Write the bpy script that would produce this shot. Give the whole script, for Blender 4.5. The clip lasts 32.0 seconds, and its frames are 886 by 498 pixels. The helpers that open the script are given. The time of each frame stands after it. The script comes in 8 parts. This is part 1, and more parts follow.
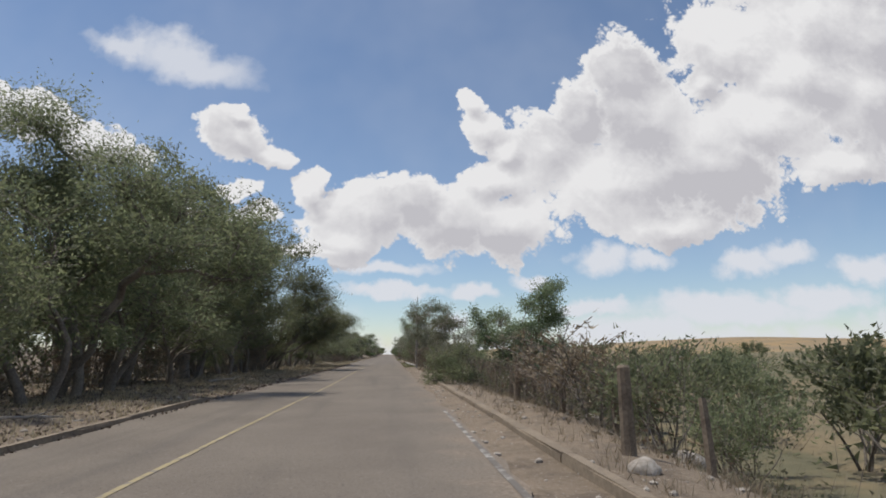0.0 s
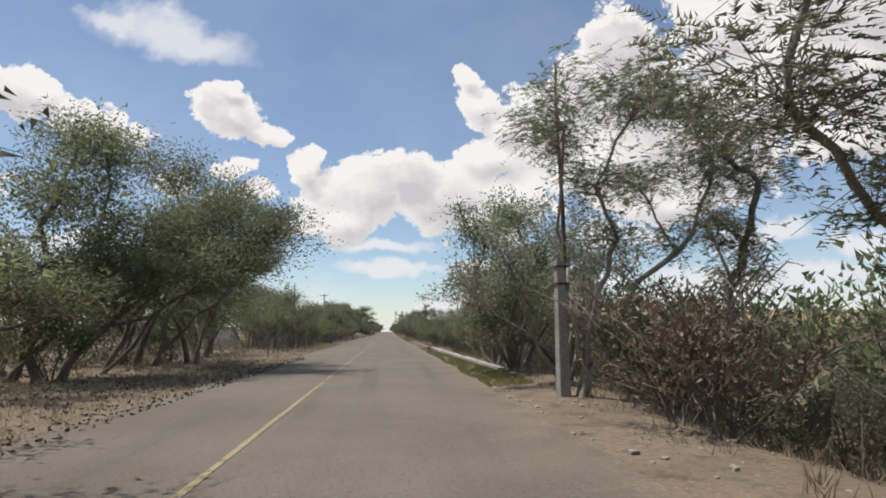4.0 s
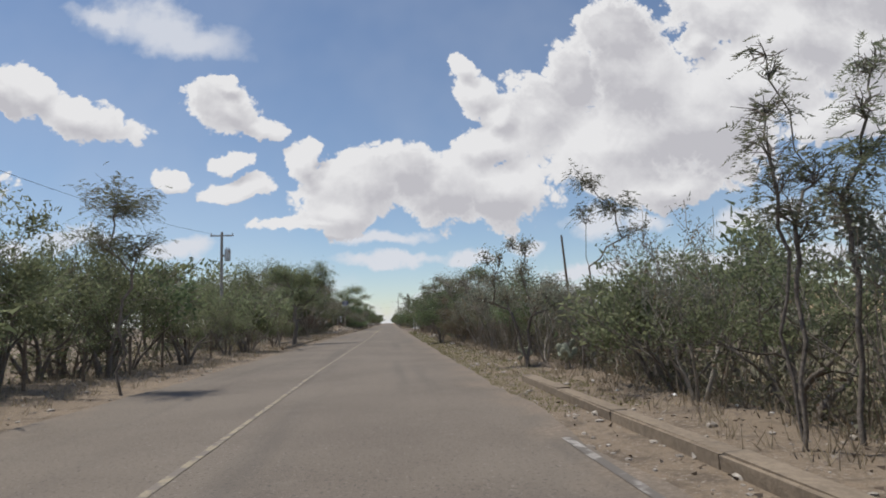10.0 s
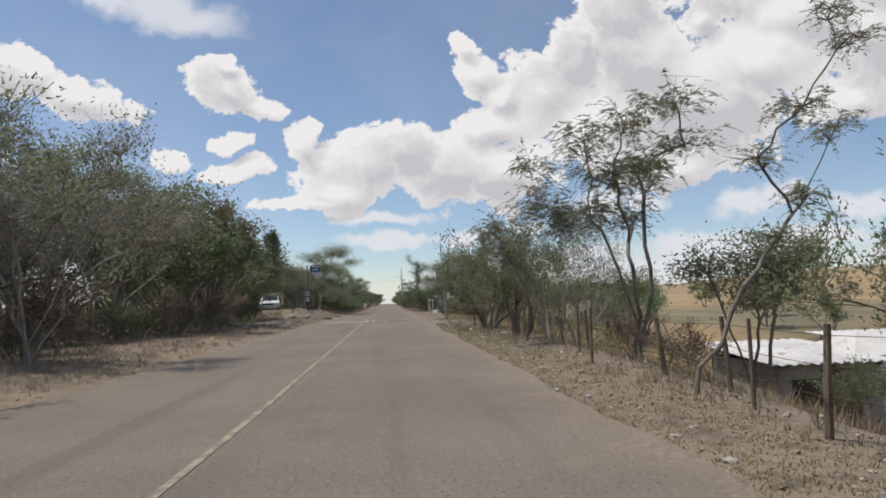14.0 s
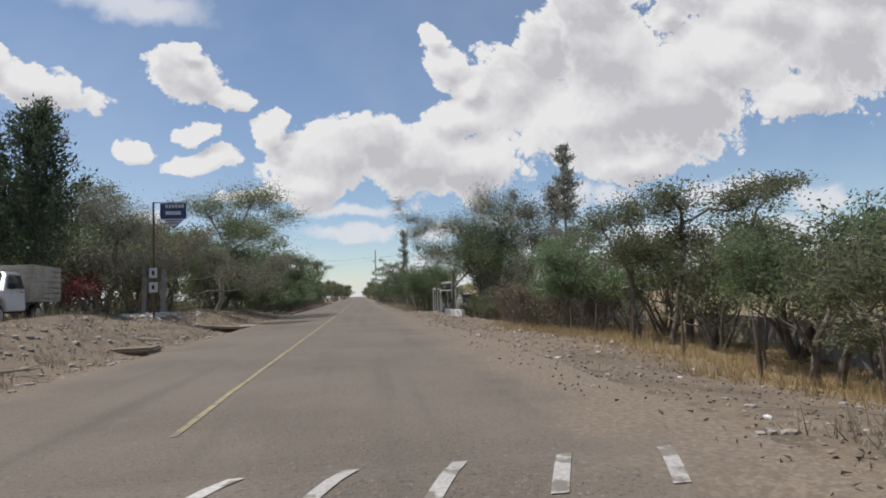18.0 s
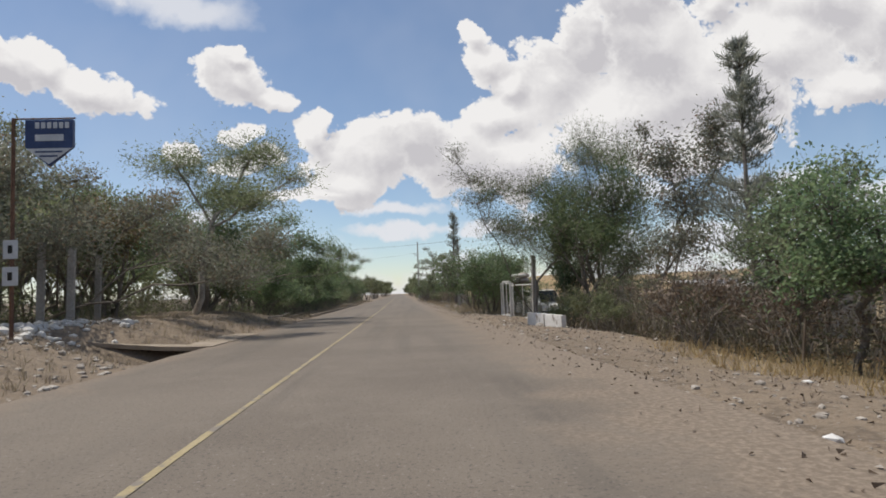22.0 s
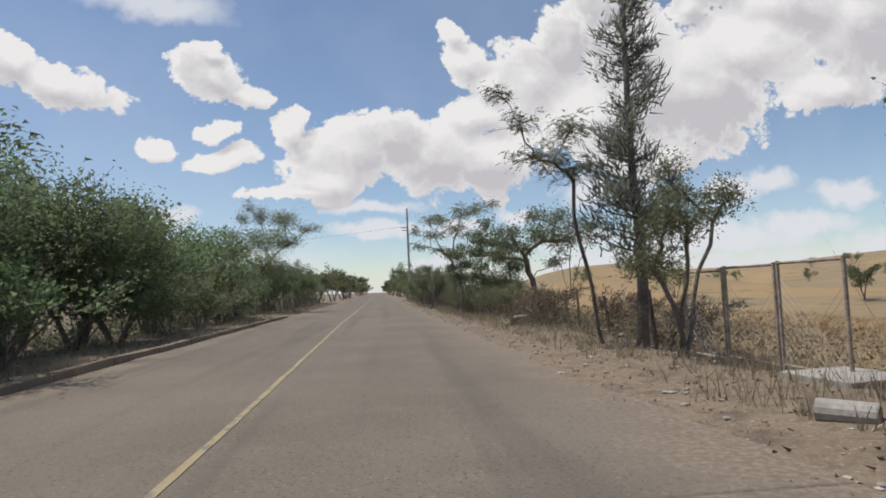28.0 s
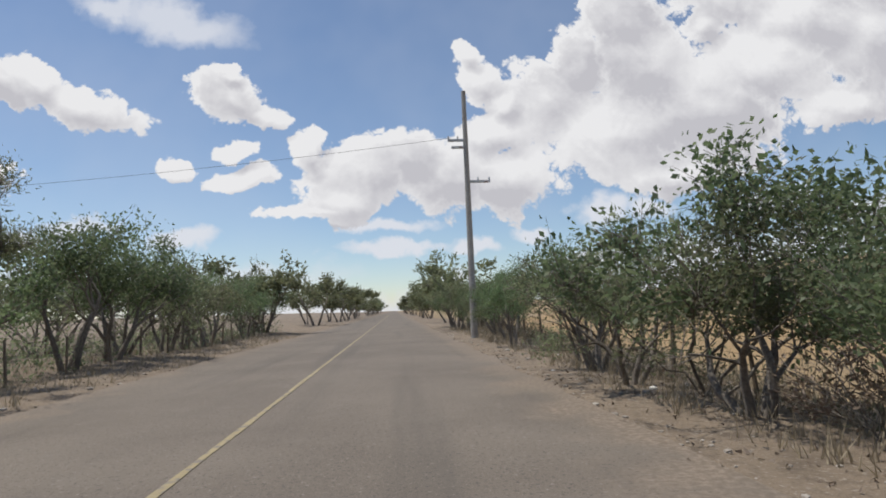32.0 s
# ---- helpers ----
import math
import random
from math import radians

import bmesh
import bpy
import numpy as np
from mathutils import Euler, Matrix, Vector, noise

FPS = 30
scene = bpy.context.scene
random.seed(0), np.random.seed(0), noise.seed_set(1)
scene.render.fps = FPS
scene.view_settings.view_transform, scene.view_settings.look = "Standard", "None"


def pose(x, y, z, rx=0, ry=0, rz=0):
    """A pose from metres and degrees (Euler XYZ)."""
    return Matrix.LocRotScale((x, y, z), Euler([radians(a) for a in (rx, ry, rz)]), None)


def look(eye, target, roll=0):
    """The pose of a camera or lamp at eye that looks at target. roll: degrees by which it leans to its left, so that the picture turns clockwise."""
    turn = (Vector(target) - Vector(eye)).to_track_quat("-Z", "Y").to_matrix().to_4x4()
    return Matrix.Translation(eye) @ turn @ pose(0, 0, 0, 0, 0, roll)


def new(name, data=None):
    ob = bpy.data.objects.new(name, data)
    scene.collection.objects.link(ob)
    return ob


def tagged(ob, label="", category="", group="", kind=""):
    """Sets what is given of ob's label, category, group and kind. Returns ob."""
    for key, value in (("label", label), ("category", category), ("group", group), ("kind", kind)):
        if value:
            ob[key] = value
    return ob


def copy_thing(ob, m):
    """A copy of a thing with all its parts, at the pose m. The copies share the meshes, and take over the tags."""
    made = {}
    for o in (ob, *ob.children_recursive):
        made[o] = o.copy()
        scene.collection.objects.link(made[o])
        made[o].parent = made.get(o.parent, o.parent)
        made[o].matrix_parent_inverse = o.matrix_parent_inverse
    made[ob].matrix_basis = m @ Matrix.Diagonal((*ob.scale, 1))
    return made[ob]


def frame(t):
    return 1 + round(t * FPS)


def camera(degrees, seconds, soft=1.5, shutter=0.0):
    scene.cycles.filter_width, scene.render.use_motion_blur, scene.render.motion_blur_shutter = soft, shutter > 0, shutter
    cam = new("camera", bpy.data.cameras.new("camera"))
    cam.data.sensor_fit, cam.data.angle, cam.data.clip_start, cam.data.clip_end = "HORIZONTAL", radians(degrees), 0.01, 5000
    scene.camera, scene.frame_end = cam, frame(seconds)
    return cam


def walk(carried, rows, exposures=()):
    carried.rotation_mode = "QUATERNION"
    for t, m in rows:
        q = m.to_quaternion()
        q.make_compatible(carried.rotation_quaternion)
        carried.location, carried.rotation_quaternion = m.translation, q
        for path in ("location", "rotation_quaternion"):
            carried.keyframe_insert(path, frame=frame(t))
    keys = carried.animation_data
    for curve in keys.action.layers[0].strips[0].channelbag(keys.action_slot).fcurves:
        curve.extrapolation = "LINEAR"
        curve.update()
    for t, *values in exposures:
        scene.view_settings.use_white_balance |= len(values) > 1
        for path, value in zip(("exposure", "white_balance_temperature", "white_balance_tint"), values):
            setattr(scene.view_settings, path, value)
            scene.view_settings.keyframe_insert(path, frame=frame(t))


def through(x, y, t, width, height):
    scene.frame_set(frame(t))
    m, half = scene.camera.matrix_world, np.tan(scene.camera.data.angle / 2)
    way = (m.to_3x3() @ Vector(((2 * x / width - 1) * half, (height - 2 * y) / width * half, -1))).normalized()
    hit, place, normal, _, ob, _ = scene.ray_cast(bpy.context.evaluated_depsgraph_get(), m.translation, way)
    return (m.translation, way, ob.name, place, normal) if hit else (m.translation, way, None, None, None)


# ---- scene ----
EXPOSURE, SKY_STRENGTH, CLOUD_STRENGTH, SUN_STRENGTH = 0.0, 0.111, 0.83, 3.9
cam = camera(71.8, 32.0, 1.8)
# seconds, x, y, z, yaw, pitch, roll
ROWS = [
    (0.0, 2.450, 0.000, 1.20, -4.83, 9.74, 0.20),
    (0.5, 2.250, 5.945, 1.20, -6.13, 9.57, 0.23),
    (1.0, 2.050, 11.887, 1.20, -6.91, 9.38, 0.27),
    (1.5, 1.865, 17.821, 1.20, -5.49, 7.58, 0.30),
    (2.0, 1.680, 23.698, 1.20, -2.76, 6.57, 0.33),
    (2.5, 1.630, 29.481, 1.20, -4.36, 6.35, 0.37),
    (3.0, 1.580, 35.153, 1.20, -4.61, 6.29, 0.40),
    (3.5, 1.580, 40.710, 1.20, -4.80, 6.70, 0.50),
    (4.0, 1.580, 46.149, 1.20, -5.08, 7.63, 0.60),
    (4.5, 1.583, 51.558, 1.20, -4.82, 7.15, 0.76),
    (6.5, 1.597, 72.418, 1.20, -4.83, 6.63, 1.40),
    (7.0, 1.600, 77.416, 1.20, -4.61, 7.67, 1.57),
    (7.5, 1.638, 82.353, 1.20, -5.08, 7.59, 1.73),
    (8.0, 1.675, 87.378, 1.20, -5.19, 7.39, 1.90),
    (8.5, 1.712, 92.266, 1.20, -4.84, 7.63, 1.90),
    (9.0, 1.750, 97.667, 1.20, -4.68, 6.86, 1.90),
    (9.5, 1.760, 103.723, 1.20, -4.85, 7.40, 1.90),
    (10.0, 1.770, 109.815, 1.20, -4.95, 6.73, 1.90),
    (10.5, 1.795, 115.959, 1.20, -5.00, 6.33, 1.90),
    (11.0, 1.820, 122.063, 1.20, -4.22, 6.76, 1.90),
    (11.5, 1.770, 128.115, 1.20, -5.16, 5.70, 1.90),
    (12.0, 1.720, 133.948, 1.20, -4.20, 5.25, 1.90),
    (12.5, 1.702, 139.563, 1.20, -4.66, 5.40, 1.90),
    (13.0, 1.685, 145.108, 1.20, -5.43, 6.81, 1.90),
    (13.5, 1.667, 150.758, 1.20, -5.05, 5.28, 1.90),
    (14.0, 1.650, 156.541, 1.20, -4.92, 4.92, 1.90),
    (14.5, 1.638, 162.409, 1.20, -5.21, 4.53, 1.90),
    (16.5, 1.592, 185.146, 1.20, -7.96, 3.11, 2.07),
    (17.0, 1.580, 189.019, 1.20, -7.68, 4.70, 2.11),
    (17.5, 1.573, 192.228, 1.20, -7.45, 4.29, 2.16),
    (18.0, 1.565, 195.112, 1.20, -7.71, 4.13, 2.20),
    (18.5, 1.558, 197.209, 1.20, -7.77, 4.28, 2.20),
    (19.0, 1.550, 198.533, 1.20, -7.16, 8.11, 2.20),
    (19.5, 1.615, 199.501, 1.20, -4.25, 4.17, 2.20),
    (20.0, 1.680, 200.682, 1.20, -3.17, 2.28, 2.20),
    (20.5, 1.675, 202.057, 1.20, -5.90, 4.62, 2.20),
    (21.0, 1.670, 203.661, 1.20, -4.53, 4.46, 2.20),
    (21.5, 1.665, 205.715, 1.20, -4.94, 3.67, 2.20),
    (22.0, 1.660, 207.930, 1.20, -3.89, 4.01, 2.20),
    (22.5, 1.667, 210.385, 1.20, -5.95, 4.02, 2.20),
    (23.0, 1.673, 213.327, 1.20, -5.80, 3.96, 2.20),
    (23.5, 1.680, 216.564, 1.20, -8.12, 7.13, 2.20),
    (24.0, 1.687, 219.928, 1.20, -7.00, 3.17, 2.20),
    (24.5, 1.693, 223.343, 1.20, -6.27, 3.01, 2.20),
    (25.0, 1.700, 226.786, 1.20, -6.55, 2.10, 2.20),
    (25.5, 1.664, 230.263, 1.20, -6.32, 3.88, 2.20),
    (27.5, 1.520, 245.551, 1.20, -5.20, 3.90, 2.20),
    (28.0, 1.503, 250.289, 1.20, -5.95, 3.82, 2.20),
    (28.5, 1.487, 255.191, 1.20, -5.72, 3.54, 2.20),
    (29.0, 1.470, 260.292, 1.20, -6.11, 2.80, 2.20),
    (29.5, 1.502, 265.559, 1.20, -6.87, 3.71, 2.20),
    (30.0, 1.535, 270.874, 1.20, -6.81, 3.46, 2.20),
    (30.5, 1.568, 276.124, 1.20, -6.55, 3.77, 2.20),
    (31.0, 1.600, 281.374, 1.20, -6.86, 3.84, 2.20),
    (31.5, 1.640, 286.756, 1.20, -7.00, 4.08, 2.20),
    (32.0, 1.680, 292.277, 1.20, -4.47, 5.59, 2.20),
]
walk(cam, [(t, pose(x, y, z, 90 + pitch, roll, yaw)) for t, x, y, z, yaw, pitch, roll in ROWS], [(0.0, EXPOSURE - 0.04, 6550, 10), (2.0, EXPOSURE + 0.04, 6700, 10), (4.0, EXPOSURE + 0.14, 6750, 10), (7.0, EXPOSURE, 6550, 10), (9.0, EXPOSURE - 0.07, 6500, 10), (12.0, EXPOSURE, 6600, 10), (14.0, EXPOSURE + 0.03, 6650, 10), (18.0, EXPOSURE - 0.04, 6550, 10), (24.0, EXPOSURE + 0.1, 6750, 10), (28.0, EXPOSURE, 6650, 10), (30.0, EXPOSURE - 0.06, 6550, 10), (32.0, EXPOSURE, 6500, 10)])

# ---------------------------------------------------------------- world and sun
SUN_EL, SUN_AZ = 68.0, -70.0      # degrees; azimuth from the road's direction, to the right positive


def link(tree, a, b):
    tree.links.new(a, b)


def math_node(tree, op, a, b=None, c=None, clamp=False):
    n = tree.nodes.new("ShaderNodeMath")
    n.operation, n.use_clamp = op, clamp
    for i, v in enumerate((a, b, c)):
        if v is None:
            continue
        if isinstance(v, (int, float)):
            n.inputs[i].default_value = v
        else:
            tree.links.new(v, n.inputs[i])
    return n.outputs[0]


def vec_node(tree, op, a, b=None, scale=None):
    n = tree.nodes.new("ShaderNodeVectorMath")
    n.operation = op
    for i, v in enumerate((a, b)):
        if v is None:
            continue
        if isinstance(v, tuple):
            n.inputs[i].default_value = v
        else:
            tree.links.new(v, n.inputs[i])
    if scale is not None:
        n.inputs["Scale"].default_value = scale
    return n.outputs["Value"] if op == "LENGTH" else n.outputs[0]


def noise_node(tree, vector, scale, detail=4.0, rough=0.55, colour=False):
    n = tree.nodes.new("ShaderNodeTexNoise")
    n.inputs["Scale"].default_value, n.inputs["Detail"].default_value = scale, detail
    n.inputs["Roughness"].default_value = rough
    tree.links.new(vector, n.inputs["Vector"])
    return n.outputs["Color"] if colour else n.outputs["Fac"]


def smooth_node(tree, value, lo, hi, a=0.0, b=1.0):
    n = tree.nodes.new("ShaderNodeMapRange")
    n.interpolation_type = "SMOOTHSTEP"
    tree.links.new(value, n.inputs[0])
    for i, v in enumerate((lo, hi, a, b)):
        n.inputs[i + 1].default_value = v
    return n.outputs[0]


def mix_node(tree, fac, a, b, mode="MIX"):
    n = tree.nodes.new("ShaderNodeMix")
    n.data_type, n.blend_type = "RGBA", mode
    if isinstance(fac, (int, float)):
        n.inputs[0].default_value = fac
    else:
        tree.links.new(fac, n.inputs[0])
    for i, v in ((6, a), (7, b)):
        if isinstance(v, tuple):
            n.inputs[i].default_value = (*v, 1.0) if len(v) == 3 else v
        else:
            tree.links.new(v, n.inputs[i])
    return n.outputs[2]


PUFFS, WISPS, BANDS = [], [], []


def puff(u, v, ru, rv, turn=0):
    PUFFS.append((u, v, ru, rv, turn))


def wisp(u, v, ru, rv, turn=0):
    WISPS.append((u, v, ru, rv, turn))


def band(u, v, ru, rv, turn=0):
    BANDS.append((u, v, ru, rv, turn))


# cumulus banks of the sky ahead: slopes to the right and up from the road's direction, half sizes, turn
wisp(-0.358, 0.490, 0.171, 0.051, -12)
wisp(-0.449, 0.511, 0.083, 0.028, -15)
puff(-0.637, 0.404, 0.083, 0.042, -25)
puff(-0.568, 0.394, 0.069, 0.042, -25)
puff(-0.488, 0.351, 0.102, 0.042, -22)
puff(-0.261, 0.365, 0.070, 0.046, -22)
puff(-0.206, 0.334, 0.048, 0.026, -15)
puff(-0.266, 0.404, 0.028, 0.015, 0)
puff(-0.346, 0.246, 0.041, 0.020, -10)
puff(-0.254, 0.271, 0.042, 0.020, 0)
puff(-0.239, 0.224, 0.065, 0.024, 8)
puff(-0.133, 0.273, 0.035, 0.031, 20)
puff(-0.119, 0.292, 0.018, 0.017, 0)
puff(-0.046, 0.228, 0.111, 0.065, 0)
puff(0.030, 0.256, 0.074, 0.057, 0)
puff(0.086, 0.226, 0.102, 0.069, 0)
puff(-0.083, 0.182, 0.083, 0.046, 0)
puff(0.181, 0.215, 0.120, 0.069, 0)
puff(0.130, 0.439, 0.030, 0.026, -40)
puff(0.159, 0.388, 0.061, 0.039, -45)
puff(0.196, 0.348, 0.042, 0.033, -40)
puff(0.175, 0.299, 0.069, 0.037, 0)
puff(0.266, 0.353, 0.083, 0.083, 0)
puff(0.330, 0.424, 0.065, 0.074, 0)
puff(0.416, 0.497, 0.074, 0.088, 0)
puff(0.440, 0.404, 0.120, 0.102, 0)
puff(0.381, 0.292, 0.157, 0.102, 0)
puff(0.558, 0.331, 0.166, 0.102, -10)
puff(0.670, 0.414, 0.148, 0.102, 0)
puff(0.755, 0.500, 0.175, 0.102, 0)
puff(0.903, 0.457, 0.166, 0.148, 0)
puff(0.823, 0.340, 0.120, 0.046, 0)
puff(0.620, 0.560, 0.130, 0.100, 0)
puff(0.800, 0.620, 0.200, 0.120, 0)
puff(0.950, 0.600, 0.200, 0.150, 0)
puff(0.740, 0.720, 0.250, 0.120, 0)
puff(0.560, 0.477, 0.046, 0.037, 0)
puff(0.477, 0.221, 0.120, 0.046, 10)
band(0.352, 0.154, 0.065, 0.035, 0)
band(0.442, 0.157, 0.055, 0.023, 0)
band(0.613, 0.154, 0.092, 0.033, 8)
band(0.688, 0.172, 0.065, 0.031, 0)
band(0.832, 0.150, 0.083, 0.033, 0)
band(0.234, 0.118, 0.046, 0.017, 0)
band(0.138, 0.097, 0.046, 0.014, 0)
band(0.007, 0.100, 0.120, 0.015, 0)
puff(-0.120, 0.162, 0.092, 0.018, 0)
band(-0.010, 0.138, 0.102, 0.017, 0)
band(0.328, 0.078, 0.111, 0.017, 0)
band(0.080, 0.047, 0.065, 0.020, 18)
band(0.585, 0.071, 0.240, 0.037, 0)
band(0.742, 0.097, 0.120, 0.033, 0)
band(0.403, 0.038, 0.185, 0.037, 0)
band(-0.590, 0.133, 0.055, 0.030, 0)
band(-0.334, 0.131, 0.074, 0.024, 0)
wisp(-0.498, 0.149, 0.083, 0.018, 0)
band(-0.067, 0.015, 0.055, 0.011, 0)
band(0.946, 0.042, 0.185, 0.055, 0)
puff(-0.712, 0.238, 0.129, 0.055, 0)
wisp(0.005, -0.001, 0.831, 0.042, 0)
wisp(-0.436, 0.062, 0.462, 0.037, 0)
wisp(0.580, 0.013, 0.462, 0.046, 0)


def cloud_group(name, blobs, warp, fine, bite, billow=False):
    g = bpy.data.node_groups.new(name, "ShaderNodeTree")
    g.interface.new_socket("Vector", in_out="INPUT", socket_type="NodeSocketVector")
    g.interface.new_socket("Density", in_out="OUTPUT", socket_type="NodeSocketFloat")
    g.interface.new_socket("Mass", in_out="OUTPUT", socket_type="NodeSocketFloat")
    gi, go = g.nodes.new("NodeGroupInput"), g.nodes.new("NodeGroupOutput")
    p = gi.outputs[0]
    w = vec_node(g, "SUBTRACT", noise_node(g, p, 9.0, 2.0, 0.5, True), (0.5, 0.5, 0.5))
    p2 = vec_node(g, "ADD", p, vec_node(g, "SCALE", w, scale=warp))
    w = vec_node(g, "SUBTRACT", noise_node(g, p, 32.0, 3.0, 0.55, True), (0.5, 0.5, 0.5))
    p2 = vec_node(g, "ADD", p2, vec_node(g, "SCALE", w, scale=warp * 0.5))
    total = None
    for u, v, ru, rv, turn in blobs:
        m = g.nodes.new("ShaderNodeMapping")
        m.vector_type = "TEXTURE"
        m.inputs["Location"].default_value = (u, v, 0)
        m.inputs["Rotation"].default_value = (0, 0, radians(turn))
        m.inputs["Scale"].default_value = (ru, rv, 1)
        g.links.new(p2, m.inputs["Vector"])
        d = math_node(g, "SUBTRACT", 1.0, vec_node(g, "LENGTH", m.outputs[0]))
        total = d if total is None else math_node(g, "SMOOTH_MAX", total, d, 0.12)
    if billow:
        n = None
        for scale, amp in ((11.0, 0.5), (26.0, 0.36), (58.0, 0.24), (130.0, 0.13)):
            q = math_node(g, "ABSOLUTE", math_node(g, "SUBTRACT", noise_node(g, p2 if scale < 30 else p, scale, 0.0), 0.5))
            q = math_node(g, "MULTIPLY", math_node(g, "SUBTRACT", q, 0.1), amp * bite * 3.2)
            n = q if n is None else math_node(g, "ADD", n, q)
    else:
        n = math_node(g, "MULTIPLY", math_node(g, "SUBTRACT", noise_node(g, p, fine, 6.0, 0.6), 0.5), bite)
    g.links.new(math_node(g, "ADD", total, n), go.inputs[0])
    g.links.new(total, go.inputs[1])
    return g


world = bpy.data.worlds.new("sky")
scene.world = world
world.use_nodes = True
wt = world.node_tree
wt.nodes.clear()
coord = wt.nodes.new("ShaderNodeTexCoord")
sep = wt.nodes.new("ShaderNodeSeparateXYZ")
link(wt, coord.outputs["Generated"], sep.inputs[0])
ahead = math_node(wt, "MAXIMUM", math_node(wt, "ABSOLUTE", sep.outputs[1]), 0.05)
com = wt.nodes.new("ShaderNodeCombineXYZ")
link(wt, math_node(wt, "DIVIDE", sep.outputs[0], ahead), com.inputs[0])
link(wt, math_node(wt, "DIVIDE", sep.outputs[2], ahead), com.inputs[1])
flat = com.outputs[0]
sky = wt.nodes.new("ShaderNodeTexSky")
sky.sky_type, sky.sun_disc = "NISHITA", False
sky.sun_elevation, sky.sun_rotation = radians(SUN_EL), radians(SUN_AZ)
sky.air_density, sky.dust_density, sky.ozone_density, sky.altitude = 1.0, 0.35, 2.5, 600.0
sky_bg = wt.nodes.new("ShaderNodeBackground")
link(wt, sky.outputs[0], sky_bg.inputs[0])
sky_bg.inputs[1].default_value = SKY_STRENGTH

cum = cloud_group("cumulus", PUFFS, 0.05, 26.0, 0.62, True)
g1, g2 = wt.nodes.new("ShaderNodeGroup"), wt.nodes.new("ShaderNodeGroup")
g1.node_tree = g2.node_tree = cum
link(wt, flat, g1.inputs[0])
link(wt, vec_node(wt, "ADD", flat, (-0.014, 0.026, 0.0)), g2.inputs[0])
cover = smooth_node(wt, g1.outputs[0], 0.0, 0.17)
# sides that face the sun are white, the thick middle and the undersides are a soft lavender grey
relief = math_node(wt, "SUBTRACT", g1.outputs[0], g2.outputs[0])
broad = noise_node(wt, vec_node(wt, "MULTIPLY", flat, (1.0, 1.6, 1.0)), 3.6, 2.5, 0.5)
core = smooth_node(wt, g1.outputs[0], 0.05, 0.55)
depth = math_node(wt, "MULTIPLY", core, smooth_node(wt, broad, 0.36, 0.62, 0.12, 1.0))
under = math_node(wt, "MULTIPLY", math_node(wt, "SUBTRACT", g1.outputs[1], g2.outputs[1]), 0.7)
soft_shade = math_node(wt, "SUBTRACT", math_node(wt, "ADD", depth, 0.06), math_node(wt, "ADD", math_node(wt, "MULTIPLY", relief, 0.6), under), clamp=True)
cloud_col = mix_node(wt, soft_shade, (0.985, 0.985, 1.0), (0.65, 0.645, 0.69))
cloud_bg = wt.nodes.new("ShaderNodeBackground")
link(wt, cloud_col, cloud_bg.inputs[0])
cloud_bg.inputs[1].default_value = CLOUD_STRENGTH

wis = cloud_group("cirrus", WISPS, 0.09, 7.0, 0.7)
g3 = wt.nodes.new("ShaderNodeGroup")
g3.node_tree = wis
link(wt, flat, g3.inputs[0])
veil = smooth_node(wt, noise_node(wt, flat, 2.2, 4.0, 0.6), 0.3, 0.75, 0.02, 0.17)
thin = math_node(wt, "MAXIMUM", smooth_node(wt, g3.outputs[0], -0.05, 0.75, 0.0, 0.85), veil)
g4 = wt.nodes.new("ShaderNodeGroup")
g4.node_tree = cloud_group("stratus", BANDS, 0.06, 17.0, 1.1)
link(wt, flat, g4.inputs[0])
thin = math_node(wt, "MAXIMUM", thin, smooth_node(wt, g4.outputs[0], -0.05, 0.6, 0.0, 0.95))
wisp_bg = wt.nodes.new("ShaderNodeBackground")
wisp_bg.inputs[0].default_value, wisp_bg.inputs[1].default_value = (0.86, 0.89, 0.96, 1), CLOUD_STRENGTH
m1, m2 = wt.nodes.new("ShaderNodeMixShader"), wt.nodes.new("ShaderNodeMixShader")
link(wt, thin, m1.inputs[0])
link(wt, sky_bg.outputs[0], m1.inputs[1])
link(wt, wisp_bg.outputs[0], m1.inputs[2])
link(wt, cover, m2.inputs[0])
link(wt, m1.outputs[0], m2.inputs[1])
link(wt, cloud_bg.outputs[0], m2.inputs[2])
wo = wt.nodes.new("ShaderNodeOutputWorld")
link(wt, m2.outputs[0], wo.inputs[0])

sun_data = bpy.data.lights.new("sun", "SUN")
sun_data.energy, sun_data.angle, sun_data.color = SUN_STRENGTH, radians(0.6), (1.0, 0.95, 0.87)
sun = new("sun", sun_data)
a, e = radians(SUN_AZ), radians(SUN_EL)
sun.matrix_world = look((math.sin(a) * math.cos(e) * 60, math.cos(a) * math.cos(e) * 60, math.sin(e) * 60), (0, 0, 0))


# ---------------------------------------------------------------- materials
def material(name):
    m = bpy.data.materials.new(name)
    m.use_nodes = True
    t = m.node_tree
    t.nodes.clear()
    out, bsdf = t.nodes.new("ShaderNodeOutputMaterial"), t.nodes.new("ShaderNodeBsdfPrincipled")
    t.links.new(bsdf.outputs[0], out.inputs[0])
    return m, t, bsdf, out


def object_coords(t, scale=None):
    c = t.nodes.new("ShaderNodeTexCoord")
    return c.outputs["Object"]


def bump(t, bsdf, height, strength, distance):
    b = t.nodes.new("ShaderNodeBump")
    b.inputs["Strength"].default_value, b.inputs["Distance"].default_value = strength, distance
    t.links.new(height, b.inputs["Height"])
    t.links.new(b.outputs[0], bsdf.inputs["Normal"])


